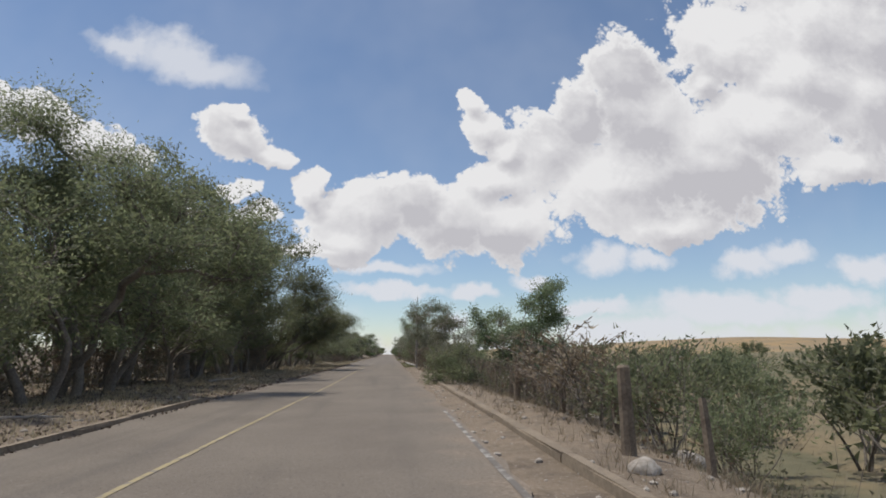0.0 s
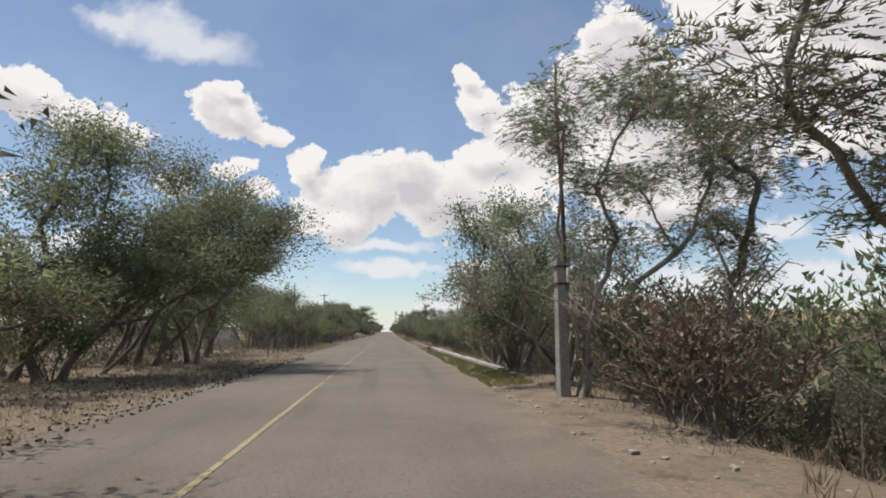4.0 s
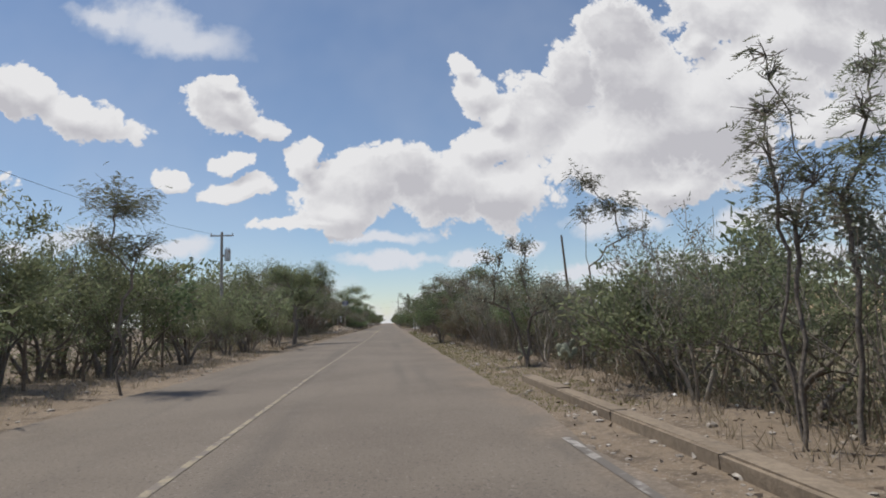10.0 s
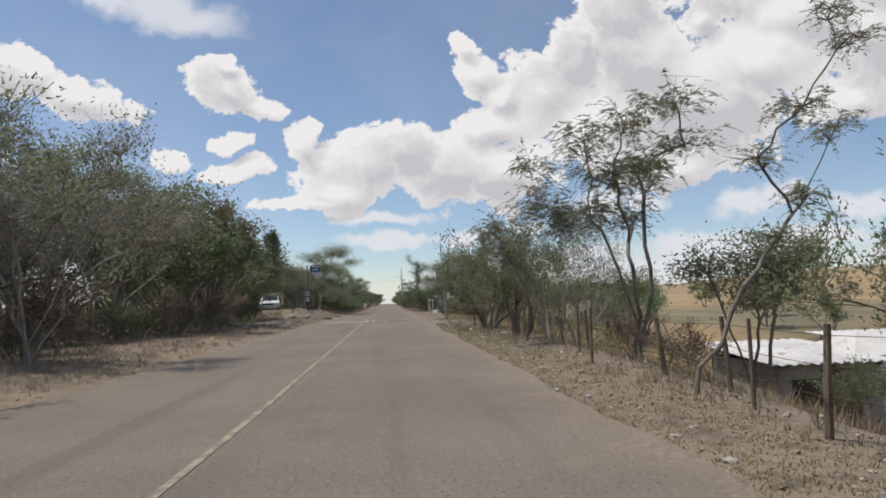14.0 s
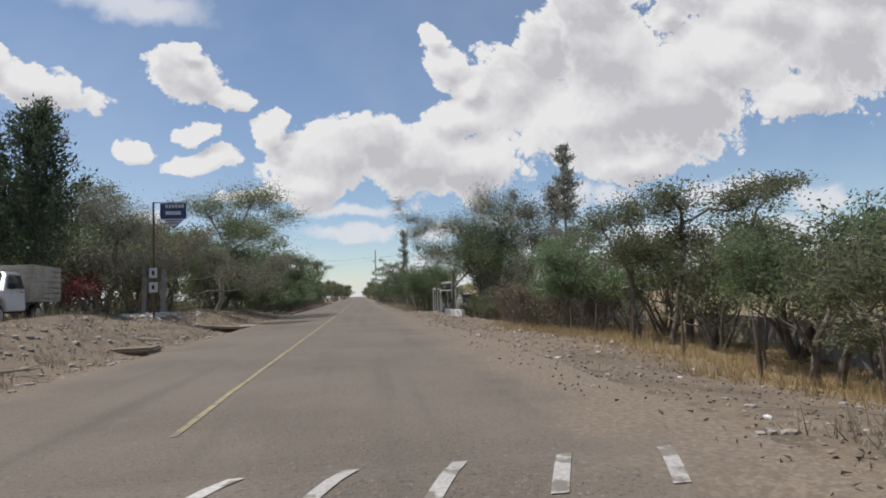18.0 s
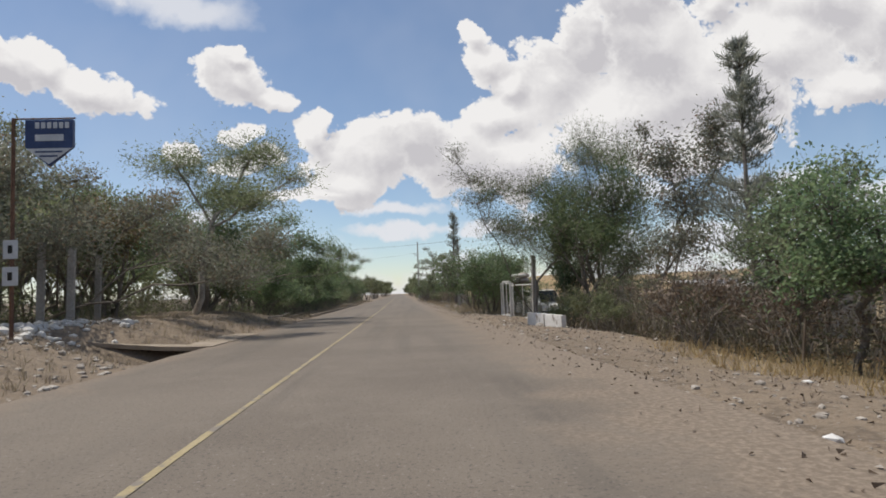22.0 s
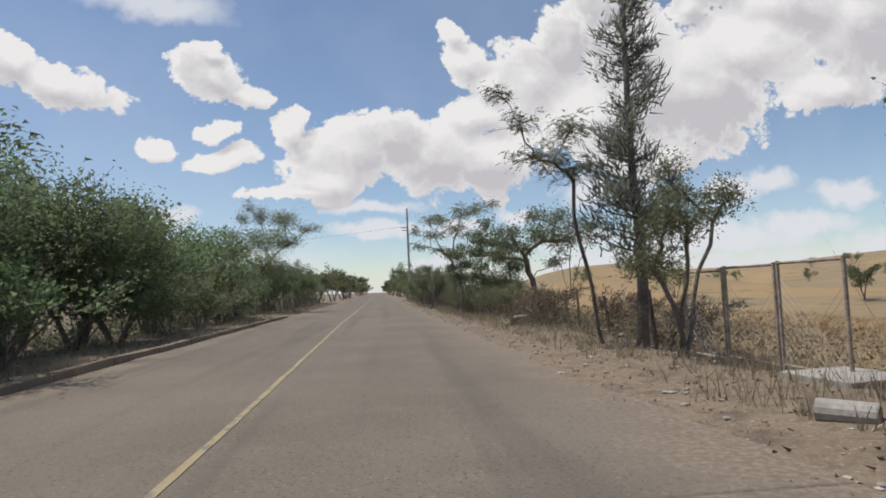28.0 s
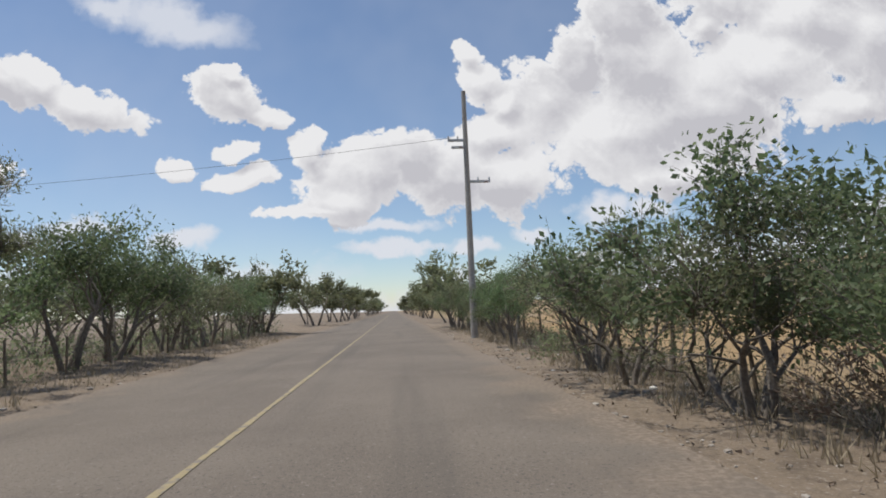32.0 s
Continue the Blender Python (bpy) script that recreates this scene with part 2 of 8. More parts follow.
def rough_surface(name, dark, light, big=0.4, small=14.0, roughness=0.9, relief=0.02, metal=0.0, third=None, third_scale=2.0, third_cut=(0.55, 0.7)):
    """Two colours mixed by grain at two scales, with relief; third: blotches of another colour."""
    m, t, bsdf, _ = material(name)
    p = object_coords(t)
    f = math_node(t, "ADD", math_node(t, "MULTIPLY", noise_node(t, p, big, 3.0), 0.5), math_node(t, "MULTIPLY", noise_node(t, p, small, 5.0, 0.65), 0.5))
    col = mix_node(t, smooth_node(t, f, 0.34, 0.66), dark, light)
    if third:
        col = mix_node(t, smooth_node(t, noise_node(t, p, third_scale, 4.0), *third_cut), col, third)
    t.links.new(col, bsdf.inputs["Base Color"])
    bsdf.inputs["Roughness"].default_value, bsdf.inputs["Metallic"].default_value = roughness, metal
    bump(t, bsdf, noise_node(t, p, small * 2, 4.0, 0.6), 0.6, relief)
    return m


def leaf_material(name, a, b, through=0.35, dry=None):
    m, t, bsdf, out = material(name)
    geo, info = t.nodes.new("ShaderNodeNewGeometry"), t.nodes.new("ShaderNodeObjectInfo")
    col = mix_node(t, geo.outputs["Random Per Island"], a, b)
    if dry:
        col = mix_node(t, smooth_node(t, geo.outputs["Random Per Island"], 0.86, 0.92), col, dry)
    hsv = t.nodes.new("ShaderNodeHueSaturation")
    t.links.new(math_node(t, "ADD", math_node(t, "MULTIPLY", info.outputs["Random"], 0.5), 0.75), hsv.inputs["Value"])
    t.links.new(math_node(t, "ADD", math_node(t, "MULTIPLY", info.outputs["Random"], 0.03), 0.485), hsv.inputs["Hue"])
    t.links.new(col, hsv.inputs["Color"])
    t.links.new(hsv.outputs[0], bsdf.inputs["Base Color"])
    bsdf.inputs["Roughness"].default_value = 0.55
    tr, mx = t.nodes.new("ShaderNodeBsdfTranslucent"), t.nodes.new("ShaderNodeMixShader")
    t.links.new(hsv.outputs[0], tr.inputs[0])
    mx.inputs[0].default_value = through
    t.links.new(bsdf.outputs[0], mx.inputs[1])
    t.links.new(tr.outputs[0], mx.inputs[2])
    t.links.new(mx.outputs[0], out.inputs[0])
    return m


BARK = rough_surface("grey_bark", (0.1, 0.085, 0.07), (0.26, 0.225, 0.19), 1.5, 22, 0.95, 0.02)
BARK_PALE = rough_surface("pale_bark", (0.2, 0.17, 0.14), (0.42, 0.38, 0.33), 1.5, 22, 0.9, 0.015)
LEAF_MESQUITE = leaf_material("mesquite_leaf", (0.14, 0.165, 0.088), (0.24, 0.255, 0.145), 0.66)
LEAF_GREEN = leaf_material("green_leaf", (0.115, 0.17, 0.078), (0.215, 0.268, 0.14), 0.56)
LEAF_GREY = leaf_material("grey_leaf", (0.169, 0.182, 0.13), (0.299, 0.299, 0.234), 0.55, (0.24, 0.17, 0.11))
LEAF_DARK = leaf_material("dark_leaf", (0.039, 0.078, 0.036), (0.078, 0.117, 0.058), 0.15)
LEAF_CYPRESS = leaf_material("cypress_leaf", (0.06, 0.095, 0.055), (0.12, 0.15, 0.09), 0.3)
LEAF_CASUARINA = leaf_material("casuarina_needle", (0.17, 0.182, 0.145), (0.28, 0.28, 0.235), 0.5)
LEAF_DRY = leaf_material("dry_leaf", (0.17, 0.12, 0.08), (0.26, 0.2, 0.14), 0.25)
LEAF_RED = leaf_material("red_leaf", (0.22, 0.07, 0.06), (0.3, 0.13, 0.09), 0.35)
LEAF_RUSTY = leaf_material("rusty_leaf", (0.182, 0.156, 0.078), (0.338, 0.221, 0.117), 0.35)
GRASS_DRY = leaf_material("dry_grass", (0.3, 0.2, 0.1), (0.5, 0.37, 0.2), 0.3)
GRASS_STRAW = leaf_material("grey_straw", (0.24, 0.19, 0.125), (0.4, 0.335, 0.23), 0.3)
GRASS_GREEN = leaf_material("green_grass", (0.17, 0.185, 0.065), (0.33, 0.32, 0.14), 0.6)
STONE = rough_surface("roadside_stone", (0.2, 0.17, 0.14), (0.45, 0.41, 0.36), 2, 16, 0.9, 0.01)
CONCRETE = rough_surface("grey_concrete", (0.26, 0.24, 0.22), (0.42, 0.4, 0.37), 1.0, 12, 0.9, 0.01, third=(0.16, 0.14, 0.12), third_cut=(0.62, 0.75))
WHITEWASH = rough_surface("white_paint", (0.55, 0.53, 0.5), (0.8, 0.79, 0.77), 1.2, 9, 0.75, 0.004, third=(0.3, 0.26, 0.22), third_cut=(0.58, 0.7))
WOOD = rough_surface("weathered_wood", (0.1, 0.075, 0.055), (0.24, 0.19, 0.14), 2, 25, 0.9, 0.01)
STEEL = rough_surface("galvanised_steel", (0.35, 0.35, 0.35), (0.6, 0.6, 0.59), 2, 20, 0.45, 0.002, 0.6, third=(0.25, 0.13, 0.07), third_cut=(0.62, 0.7))
RUST = rough_surface("rusty_steel", (0.09, 0.05, 0.035), (0.2, 0.11, 0.07), 3, 30, 0.8, 0.004, 0.2)
BLACK = rough_surface("black_rubber", (0.012, 0.012, 0.012), (0.03, 0.03, 0.03), 3, 30, 0.8, 0.002)
BLUE_SIGN = rough_surface("blue_sign_paint", (0.02, 0.04, 0.12), (0.035, 0.065, 0.17), 2, 12, 0.5, 0.001)
PALE_SIGN = rough_surface("pale_sign_paint", (0.5, 0.52, 0.55), (0.62, 0.63, 0.65), 2, 12, 0.5, 0.001)
YELLOW = rough_surface("yellow_road_paint", (0.265, 0.215, 0.115), (0.37, 0.305, 0.175), 0.5, 30, 0.8, 0.003, third=(0.19, 0.165, 0.135), third_scale=5, third_cut=(0.5, 0.62))
FLAKED_WHITE = rough_surface("flaked_road_paint", (0.2, 0.18, 0.16), (0.38, 0.36, 0.33), 0.6, 30, 0.85, 0.003, third=(0.13, 0.115, 0.1), third_scale=3, third_cut=(0.4, 0.52))
YELLOW_FADED = rough_surface("faded_road_paint", (0.24, 0.205, 0.145), (0.34, 0.29, 0.2), 0.5, 30, 0.8, 0.003, third=(0.17, 0.145, 0.12), third_scale=4, third_cut=(0.44, 0.56))
ROAD_WHITE = rough_surface("white_road_paint", (0.34, 0.32, 0.3), (0.6, 0.58, 0.55), 0.5, 30, 0.8, 0.003, third=(0.2, 0.18, 0.15), third_scale=4, third_cut=(0.5, 0.6))


def asphalt():
    m, t, bsdf, _ = material("worn_asphalt")
    p = object_coords(t)
    c = mix_node(t, smooth_node(t, noise_node(t, p, 0.35, 4.0), 0.35, 0.65), (0.12, 0.097, 0.074), (0.16, 0.132, 0.102))
    c = mix_node(t, smooth_node(t, noise_node(t, p, 70.0, 3.0, 0.7), 0.42, 0.75), c, (0.2, 0.17, 0.14))
    c = mix_node(t, smooth_node(t, noise_node(t, p, 55.0, 2.0, 0.7), 0.64, 0.76), c, (0.055, 0.047, 0.04))
    c = mix_node(t, math_node(t, "MULTIPLY", smooth_node(t, noise_node(t, p, 1.6, 6.0, 0.7), 0.5, 0.72), 0.5), c, (0.19, 0.162, 0.13))
    c = mix_node(t, math_node(t, "MULTIPLY", smooth_node(t, noise_node(t, p, 26.0, 3.0, 0.65), 0.56, 0.66), 0.85), c, (0.06, 0.05, 0.042))
    c = mix_node(t, math_node(t, "MULTIPLY", smooth_node(t, noise_node(t, p, 21.0, 3.0, 0.65), 0.6, 0.7), 0.8), c, (0.27, 0.235, 0.2))
    st = t.nodes.new("ShaderNodeMapping")
    st.inputs["Scale"].default_value = (1.3, 0.05, 1)
    t.links.new(p, st.inputs[0])
    c = mix_node(t, math_node(t, "MULTIPLY", smooth_node(t, noise_node(t, st.outputs[0], 1.0, 3.0), 0.5, 0.72), 0.45), c, (0.075, 0.065, 0.055))
    # dust and grit swept to both edges
    sx = t.nodes.new("ShaderNodeSeparateXYZ")
    t.links.new(p, sx.inputs[0])
    sway = math_node(t, "MULTIPLY", math_node(t, "SUBTRACT", noise_node(t, p, 0.8, 5.0, 0.65), 0.5), 3.0)
    dust = mix_node(t, smooth_node(t, noise_node(t, p, 16.0, 4.0, 0.7), 0.4, 0.65), (0.16, 0.122, 0.088), (0.27, 0.215, 0.16))
    c = mix_node(t, math_node(t, "MULTIPLY", smooth_node(t, math_node(t, "ADD", sx.outputs[0], sway), 3.0, 4.1), 0.85), c, dust)
    c = mix_node(t, math_node(t, "MULTIPLY", smooth_node(t, math_node(t, "SUBTRACT", sway, sx.outputs[0]), 2.7, 3.7), 0.7), c, dust)
    t.links.new(c, bsdf.inputs["Base Color"])
    bsdf.inputs["Roughness"].default_value = 0.88
    bump(t, bsdf, noise_node(t, p, 70.0, 3.0, 0.7), 0.22, 0.008)
    return m


def soil():
    m, t, bsdf, _ = material("dry_soil")
    p = object_coords(t)
    c = mix_node(t, smooth_node(t, noise_node(t, p, 0.5, 4.0), 0.35, 0.65), (0.175, 0.134, 0.094), (0.24, 0.186, 0.132))
    c = mix_node(t, smooth_node(t, noise_node(t, p, 0.06, 3.0), 0.45, 0.62), c, (0.235, 0.18, 0.125))
    c = mix_node(t, smooth_node(t, noise_node(t, p, 1.7, 5.0, 0.7), 0.5, 0.64), c, (0.125, 0.095, 0.068))
    c = mix_node(t, smooth_node(t, noise_node(t, p, 22.0, 3.0, 0.7), 0.57, 0.66), c, (0.31, 0.265, 0.215))
    c = mix_node(t, math_node(t, "MULTIPLY", smooth_node(t, noise_node(t, p, 9.0, 4.0, 0.75), 0.51, 0.61), 0.6), c, (0.125, 0.094, 0.066))
    c = mix_node(t, math_node(t, "MULTIPLY", smooth_node(t, noise_node(t, p, 48.0, 2.0, 0.7), 0.56, 0.66), 0.6), c, (0.115, 0.087, 0.061))
    sx = t.nodes.new("ShaderNodeSeparateXYZ")
    t.links.new(p, sx.inputs[0])
    away = math_node(t, "ADD", sx.outputs[0], math_node(t, "MULTIPLY", noise_node(t, p, 0.3, 3.0), 4.0))
    field = mix_node(t, smooth_node(t, noise_node(t, p, 0.035, 4.0, 0.6), 0.4, 0.6), (0.34, 0.225, 0.1), (0.25, 0.185, 0.1))
    field = mix_node(t, smooth_node(t, noise_node(t, p, 0.12, 5.0, 0.7), 0.56, 0.66), field, (0.12, 0.11, 0.06))
    scrubby = mix_node(t, smooth_node(t, noise_node(t, p, 0.16, 5.0, 0.7), 0.4, 0.6), (0.105, 0.105, 0.055), (0.21, 0.165, 0.09))
    near = math_node(t, "MULTIPLY", smooth_node(t, sx.outputs[1], 150.0, 165.0), smooth_node(t, sx.outputs[0], 16.0, 24.0, 1.0, 0.0))
    field = mix_node(t, math_node(t, "MAXIMUM", near, smooth_node(t, sx.outputs[1], 215.0, 250.0)), scrubby, field)
    c = mix_node(t, math_node(t, "MULTIPLY", smooth_node(t, away, 8.5, 11.5), 0.8), c, field)
    t.links.new(c, bsdf.inputs["Base Color"])
    bsdf.inputs["Roughness"].default_value = 0.95
    h = math_node(t, "ADD", noise_node(t, p, 18.0, 4.0, 0.7), math_node(t, "MULTIPLY", noise_node(t, p, 2.1, 6.0, 0.7), 0.9))
    c2 = noise_node(t, p, 60.0, 3.0, 0.7)
    bump(t, bsdf, math_node(t, "ADD", h, math_node(t, "MULTIPLY", c2, 0.5)), 0.6, 0.05)
    return m


ASPHALT, SOIL = asphalt(), soil()


# ---------------------------------------------------------------- mesh helpers
def empty(name, x, y, z, turn=0.0):
    ob = new(name)
    ob.empty_display_size = 0.3
    ob.matrix_basis = pose(x, y, z, 0, 0, turn)
    return ob


def mesh_part(name, verts, faces, mat, parent=None, label="", smooth=False):
    me = bpy.data.meshes.new(name)
    me.from_pydata([tuple(v) for v in verts], [], [tuple(f) for f in faces])
    me.materials.append(mat)
    if smooth:
        me.polygons.foreach_set("use_smooth", [True] * len(me.polygons))
    me.update()
    ob = new(name, me)
    if parent:
        ob.parent = parent
    if label:
        ob["label"] = label
    return ob


def part(name, bm, mat, parent=None, label="", smooth=False):
    me = bpy.data.meshes.new(name)
    bm.to_mesh(me)
    bm.free()
    me.materials.append(mat)
    if smooth:
        me.polygons.foreach_set("use_smooth", [True] * len(me.polygons))
    ob = new(name, me)
    if parent:
        ob.parent = parent
    if label:
        ob["label"] = label
    return ob


def box(bm, x0, y0, z0, x1, y1, z1, bevel=0.0):
    r = bmesh.ops.create_cube(bm, size=1.0, matrix=Matrix.Translation(((x0 + x1) / 2, (y0 + y1) / 2, (z0 + z1) / 2)) @ Matrix.Diagonal((abs(x1 - x0), abs(y1 - y0), abs(z1 - z0), 1)))
    if bevel:
        edges = list({e for v in r["verts"] for e in v.link_edges})
        bmesh.ops.bevel(bm, geom=edges, offset=bevel, segments=2, affect="EDGES")
    return r["verts"]


def box_part(name, b, mat, parent=None, label="", bevel=0.01):
    bm = bmesh.new()
    box(bm, *b, bevel=bevel)
    return part(name, bm, mat, parent, label)


def tube(points, radii, sides=6, cap=True):
    """Verts and faces of a tapering tube through the points."""
    pts = [Vector(p) for p in points]
    vs, fs = [], []
    for i, p in enumerate(pts):
        d = (pts[min(i + 1, len(pts) - 1)] - pts[max(i - 1, 0)])
        d = d.normalized() if d.length > 1e-6 else Vector((0, 0, 1))
        s = d.cross(Vector((0, 1, 0)) if abs(d.y) < 0.8 else Vector((1, 0, 0))).normalized()
        q = d.cross(s)
        for k in range(sides):
            a = 2 * math.pi * k / sides
            vs.append(p + (s * math.cos(a) + q * math.sin(a)) * radii[i])
    for i in range(len(pts) - 1):
        for k in range(sides):
            a, b = i * sides + k, i * sides + (k + 1) % sides
            fs.append((a, b, b + sides, a + sides))
    if cap:
        fs.append(tuple(range(sides))[::-1])
        fs.append(tuple((len(pts) - 1) * sides + k for k in range(sides)))
    return vs, fs


def tube_part(name, points, radii, mat, parent=None, label="", sides=8):
    v, f = tube(points, radii, sides)
    ob = mesh_part(name, v, f, mat, parent, label)
    return ob


def gather(pieces):
    vs, fs = [], []
    for v, f in pieces:
        o = len(vs)
        vs.extend(v)
        fs.extend(tuple(i + o for i in q) for q in f)
    return vs, fs


# ---------------------------------------------------------------- ground
def left_edge(y):
    e = np.interp(y, [-60, 10, 60, 90, 135, 195, 250, 310, 1500], [-2.2, -2.3, -2.6, -3.0, -3.1, -3.4, -3.5, -3.6, -3.6])
    return float(e) + 0.16 * noise.noise((3.1, y * 0.35, 0)) + 0.09 * noise.noise((8.1, y * 1.3, 0))


def right_edge(y):
    e = np.interp(y, [-60, 57, 72, 92, 130, 186, 196, 208, 243, 258, 1500], [3.75, 3.7, 3.8, 3.75, 3.7, 3.9, 4.6, 4.8, 4.7, 4.0, 3.8])
    return float(e) + 0.16 * noise.noise((13.1, y * 0.35, 0)) + 0.1 * noise.noise((18.1, y * 1.3, 0))


def step(a, b, x):
    k = min(1.0, max(0.0, (x - a) / (b - a)))
    return k * k * (3 - 2 * k)


def ground_z(x, y):
    """Height of the land: flat road bed, banks at its sides, lower fields to the right, hills far off."""
    n = noise.noise((x * 0.11, y * 0.11, 1.0)) * 0.28 + noise.noise((x * 0.6, y * 0.6, 5.0)) * 0.07
    side = step(3.4, 5.0, abs(x - 0.2))
    z = -0.06 + side * 0.03 + n * step(3.8, 7.0, abs(x))
    if x > 0:
        drop = float(np.interp(y, [-30, 0, 55, 66, 76, 84, 100, 112, 145, 158, 176, 188, 240, 300, 330], [0.6, 2.6, 2.6, 0.9, 1.0, 2.2, 2.2, 1.0, 1.0, 2.0, 2.0, 0.6, 0.7, 0.9, 0.4]))
        z -= drop * step(5.4, 11.5, x)
        rise = step(50, 240, x)
        z += rise * float(np.interp(y, [-200, 60, 150, 250, 320, 420, 700], [2, 3, 4.5, 7, 11, 14, 12])) * (0.8 + 0.45 * noise.noise((x * 0.006, y * 0.006, 2.0)))
        z += 4.6 * math.exp(-((x - 33) / 13) ** 2 - ((y - 335) / 24) ** 2)
    else:
        z += 0.25 * step(3.6, 6.5, -x) * step(140, 158, y) * (1 - step(196, 204, y))
        z += 0.7 * step(3.5, 7.0, -x) * step(199, 208, y) * (1 - step(238, 250, y))
        z += step(120, 600, -x) * 8
        z -= 0.6 * step(220.6, 223.4, y) * (1 - step(224.5, 225.2, y)) * step(3.2, 3.9, -x) * (1 - step(6.0, 8.0, -x))
        z += 0.3 * step(4.2, 5.6, -x) * (1 - step(7.5, 10, -x)) * step(205, 208, y) * (1 - step(217, 221, y)) * (0.6 + noise.noise((x * 0.7, y * 0.45, 7.0)))
    return z


def build_ground():
    xs = [-2600, -1500, -900, -500, -300, -180, -110, -70, -48, -36, -28, -23, -19, -16] + [-14 + 0.5 * i for i in range(57)] + [16, 18, 20, 23, 26, 30, 35, 42, 50, 62, 78, 100, 130, 170, 230, 320, 480, 800, 1400, 2600]
    ys = [-900, -300, -120, -60, -30, -15] + [-10 + 0.8 * i for i in range(440)] + [345, 352, 362, 375, 392, 415, 445, 480, 530, 600, 700, 850, 1050, 1350, 1800, 2600, 4000]
    vs = [(x, y, ground_z(x, y)) for y in ys for x in xs]
    w = len(xs)
    fs = [(j * w + i, j * w + i + 1, (j + 1) * w + i + 1, (j + 1) * w + i) for j in range(len(ys) - 1) for i in range(w - 1)]
    g = mesh_part("ground", vs, fs, SOIL, smooth=True)
    return tagged(g, "dry brown stony soil with patches of golden dust", "ground", kind="structure")


def ribbon(name, y0, y1, dy, left, right, z, mat, thick=0.0):
    ys = [y0 + dy * i for i in range(int((y1 - y0) / dy) + 1)]
    vs, fs = [], []
    for y in ys:
        a, b = left(y), right(y)
        for k in range(5):
            x = a + (b - a) * k / 4
            vs.append((x, y, z))
    for j in range(len(ys) - 1):
        for k in range(4):
            fs.append((j * 5 + k, j * 5 + k + 1, j * 5 + k + 6, j * 5 + k + 5))
    n = len(vs)
    if thick:
        for j in range(len(ys)):
            vs.append((*vs[j * 5][:2], z - thick))
            vs.append((*vs[j * 5 + 4][:2], z - thick))
        for j in range(len(ys) - 1):
            fs.append((n + 2 * j, j * 5, j * 5 + 5, n + 2 * j + 2))
            fs.append((j * 5 + 4, n + 2 * j + 1, n + 2 * j + 3, j * 5 + 9))
    return mesh_part(name, vs, fs, mat, smooth=False)


build_ground()
road = tagged(ribbon("road", -60, 1400, 0.7, left_edge, right_edge, 0.0, ASPHALT, 0.12), "worn pale grey asphalt road with crumbling edges", "road", kind="structure")


def painted(name, y0, y1, x, half, mat, label, dy=0.8):
    def drift(y):
        return float(np.interp(y, [10, 25, 40, 95, 116, 126, 140, 152, 164, 180, 196, 203, 215, 228, 238, 256, 266, 276, 290], [0, 0.12, 0.03, 0, -0.05, -0.12, -0.05, 0.05, 0.11, 0, -0.1, -0.15, -0.12, -0.04, -0.02, 0.08, 0.02, -0.06, 0])) if x == 0 else 0.0

    r = ribbon(name, y0, y1, dy, lambda y: x + drift(y) - half + 0.02 * noise.noise((y * 0.7, 1, 0)), lambda y: x + drift(y) + half + 0.02 * noise.noise((y * 0.7, 9, 0)), 0.006, mat)
    return tagged(r, label, "road marking", kind="structure")


painted("centre_line", -20, 62, 0.0, 0.037, YELLOW, "worn yellow centre line painted on asphalt")
painted("centre_line", 62.1, 180, 0.0, 0.038, YELLOW_FADED, "faded yellow centre line painted on asphalt")
painted("centre_line", 180.1, 196.8, 0.0, 0.037, YELLOW, "yellow centre line before a speed bump")
painted("centre_line", 201, 900, 0.0, 0.037, YELLOW, "yellow centre line painted on asphalt")
painted("edge_line", -20, 14, 3.62, 0.04, FLAKED_WHITE, "flaking white edge line on asphalt")
painted("edge_line", 92, 116, 3.5, 0.045, FLAKED_WHITE, "flaking white edge line on asphalt")


# ---------------------------------------------------------------- trees
def leaf_mesh(name, centres, ways, length, width, mat, parent, rng, droop=0.0, label="", fine=True):
    """Many small leaf blades, each a sliver (fine) or a kite of two triangles, at the centres, pointing along ways."""
    n = len(centres)
    c, d = np.asarray(centres), np.asarray(ways)
    d = d + rng.normal(0, 0.55, (n, 3))
    d[:, 2] -= droop
    d /= np.linalg.norm(d, axis=1)[:, None] + 1e-9
    s = np.cross(d, rng.normal(0, 1, (n, 3)))
    s /= np.linalg.norm(s, axis=1)[:, None] + 1e-9
    ln = length * rng.uniform(0.6, 1.35, (n, 1))
    wd = width * rng.uniform(0.6, 1.35, (n, 1))
    up = np.cross(d, s)
    k = 3 if fine else 4
    v = np.empty((n, k, 3))
    v[:, 0] = c - (s * wd * 0.5 if fine else 0)
    v[:, 1] = c + (s * wd * 0.5 if fine else d * ln * 0.5 + s * wd * 0.5 + up * wd * 0.12)
    v[:, 2] = c + d * ln
    if not fine:
        v[:, 3] = c + d * ln * 0.5 - s * wd * 0.5 + up * wd * 0.12
    me = bpy.data.meshes.new(name)
    me.vertices.add(k * n)
    me.vertices.foreach_set("co", v.reshape(-1))
    me.loops.add(k * n)
    me.loops.foreach_set("vertex_index", np.arange(k * n))
    me.polygons.add(n)
    me.polygons.foreach_set("loop_start", np.arange(0, k * n, k))
    me.polygons.foreach_set("loop_total", np.full(n, k))
    me.materials.append(mat)
    me.update()
    me.validate()
    ob = new(name, me)
    ob.parent = parent
    if label:
        ob["label"] = label
    return ob


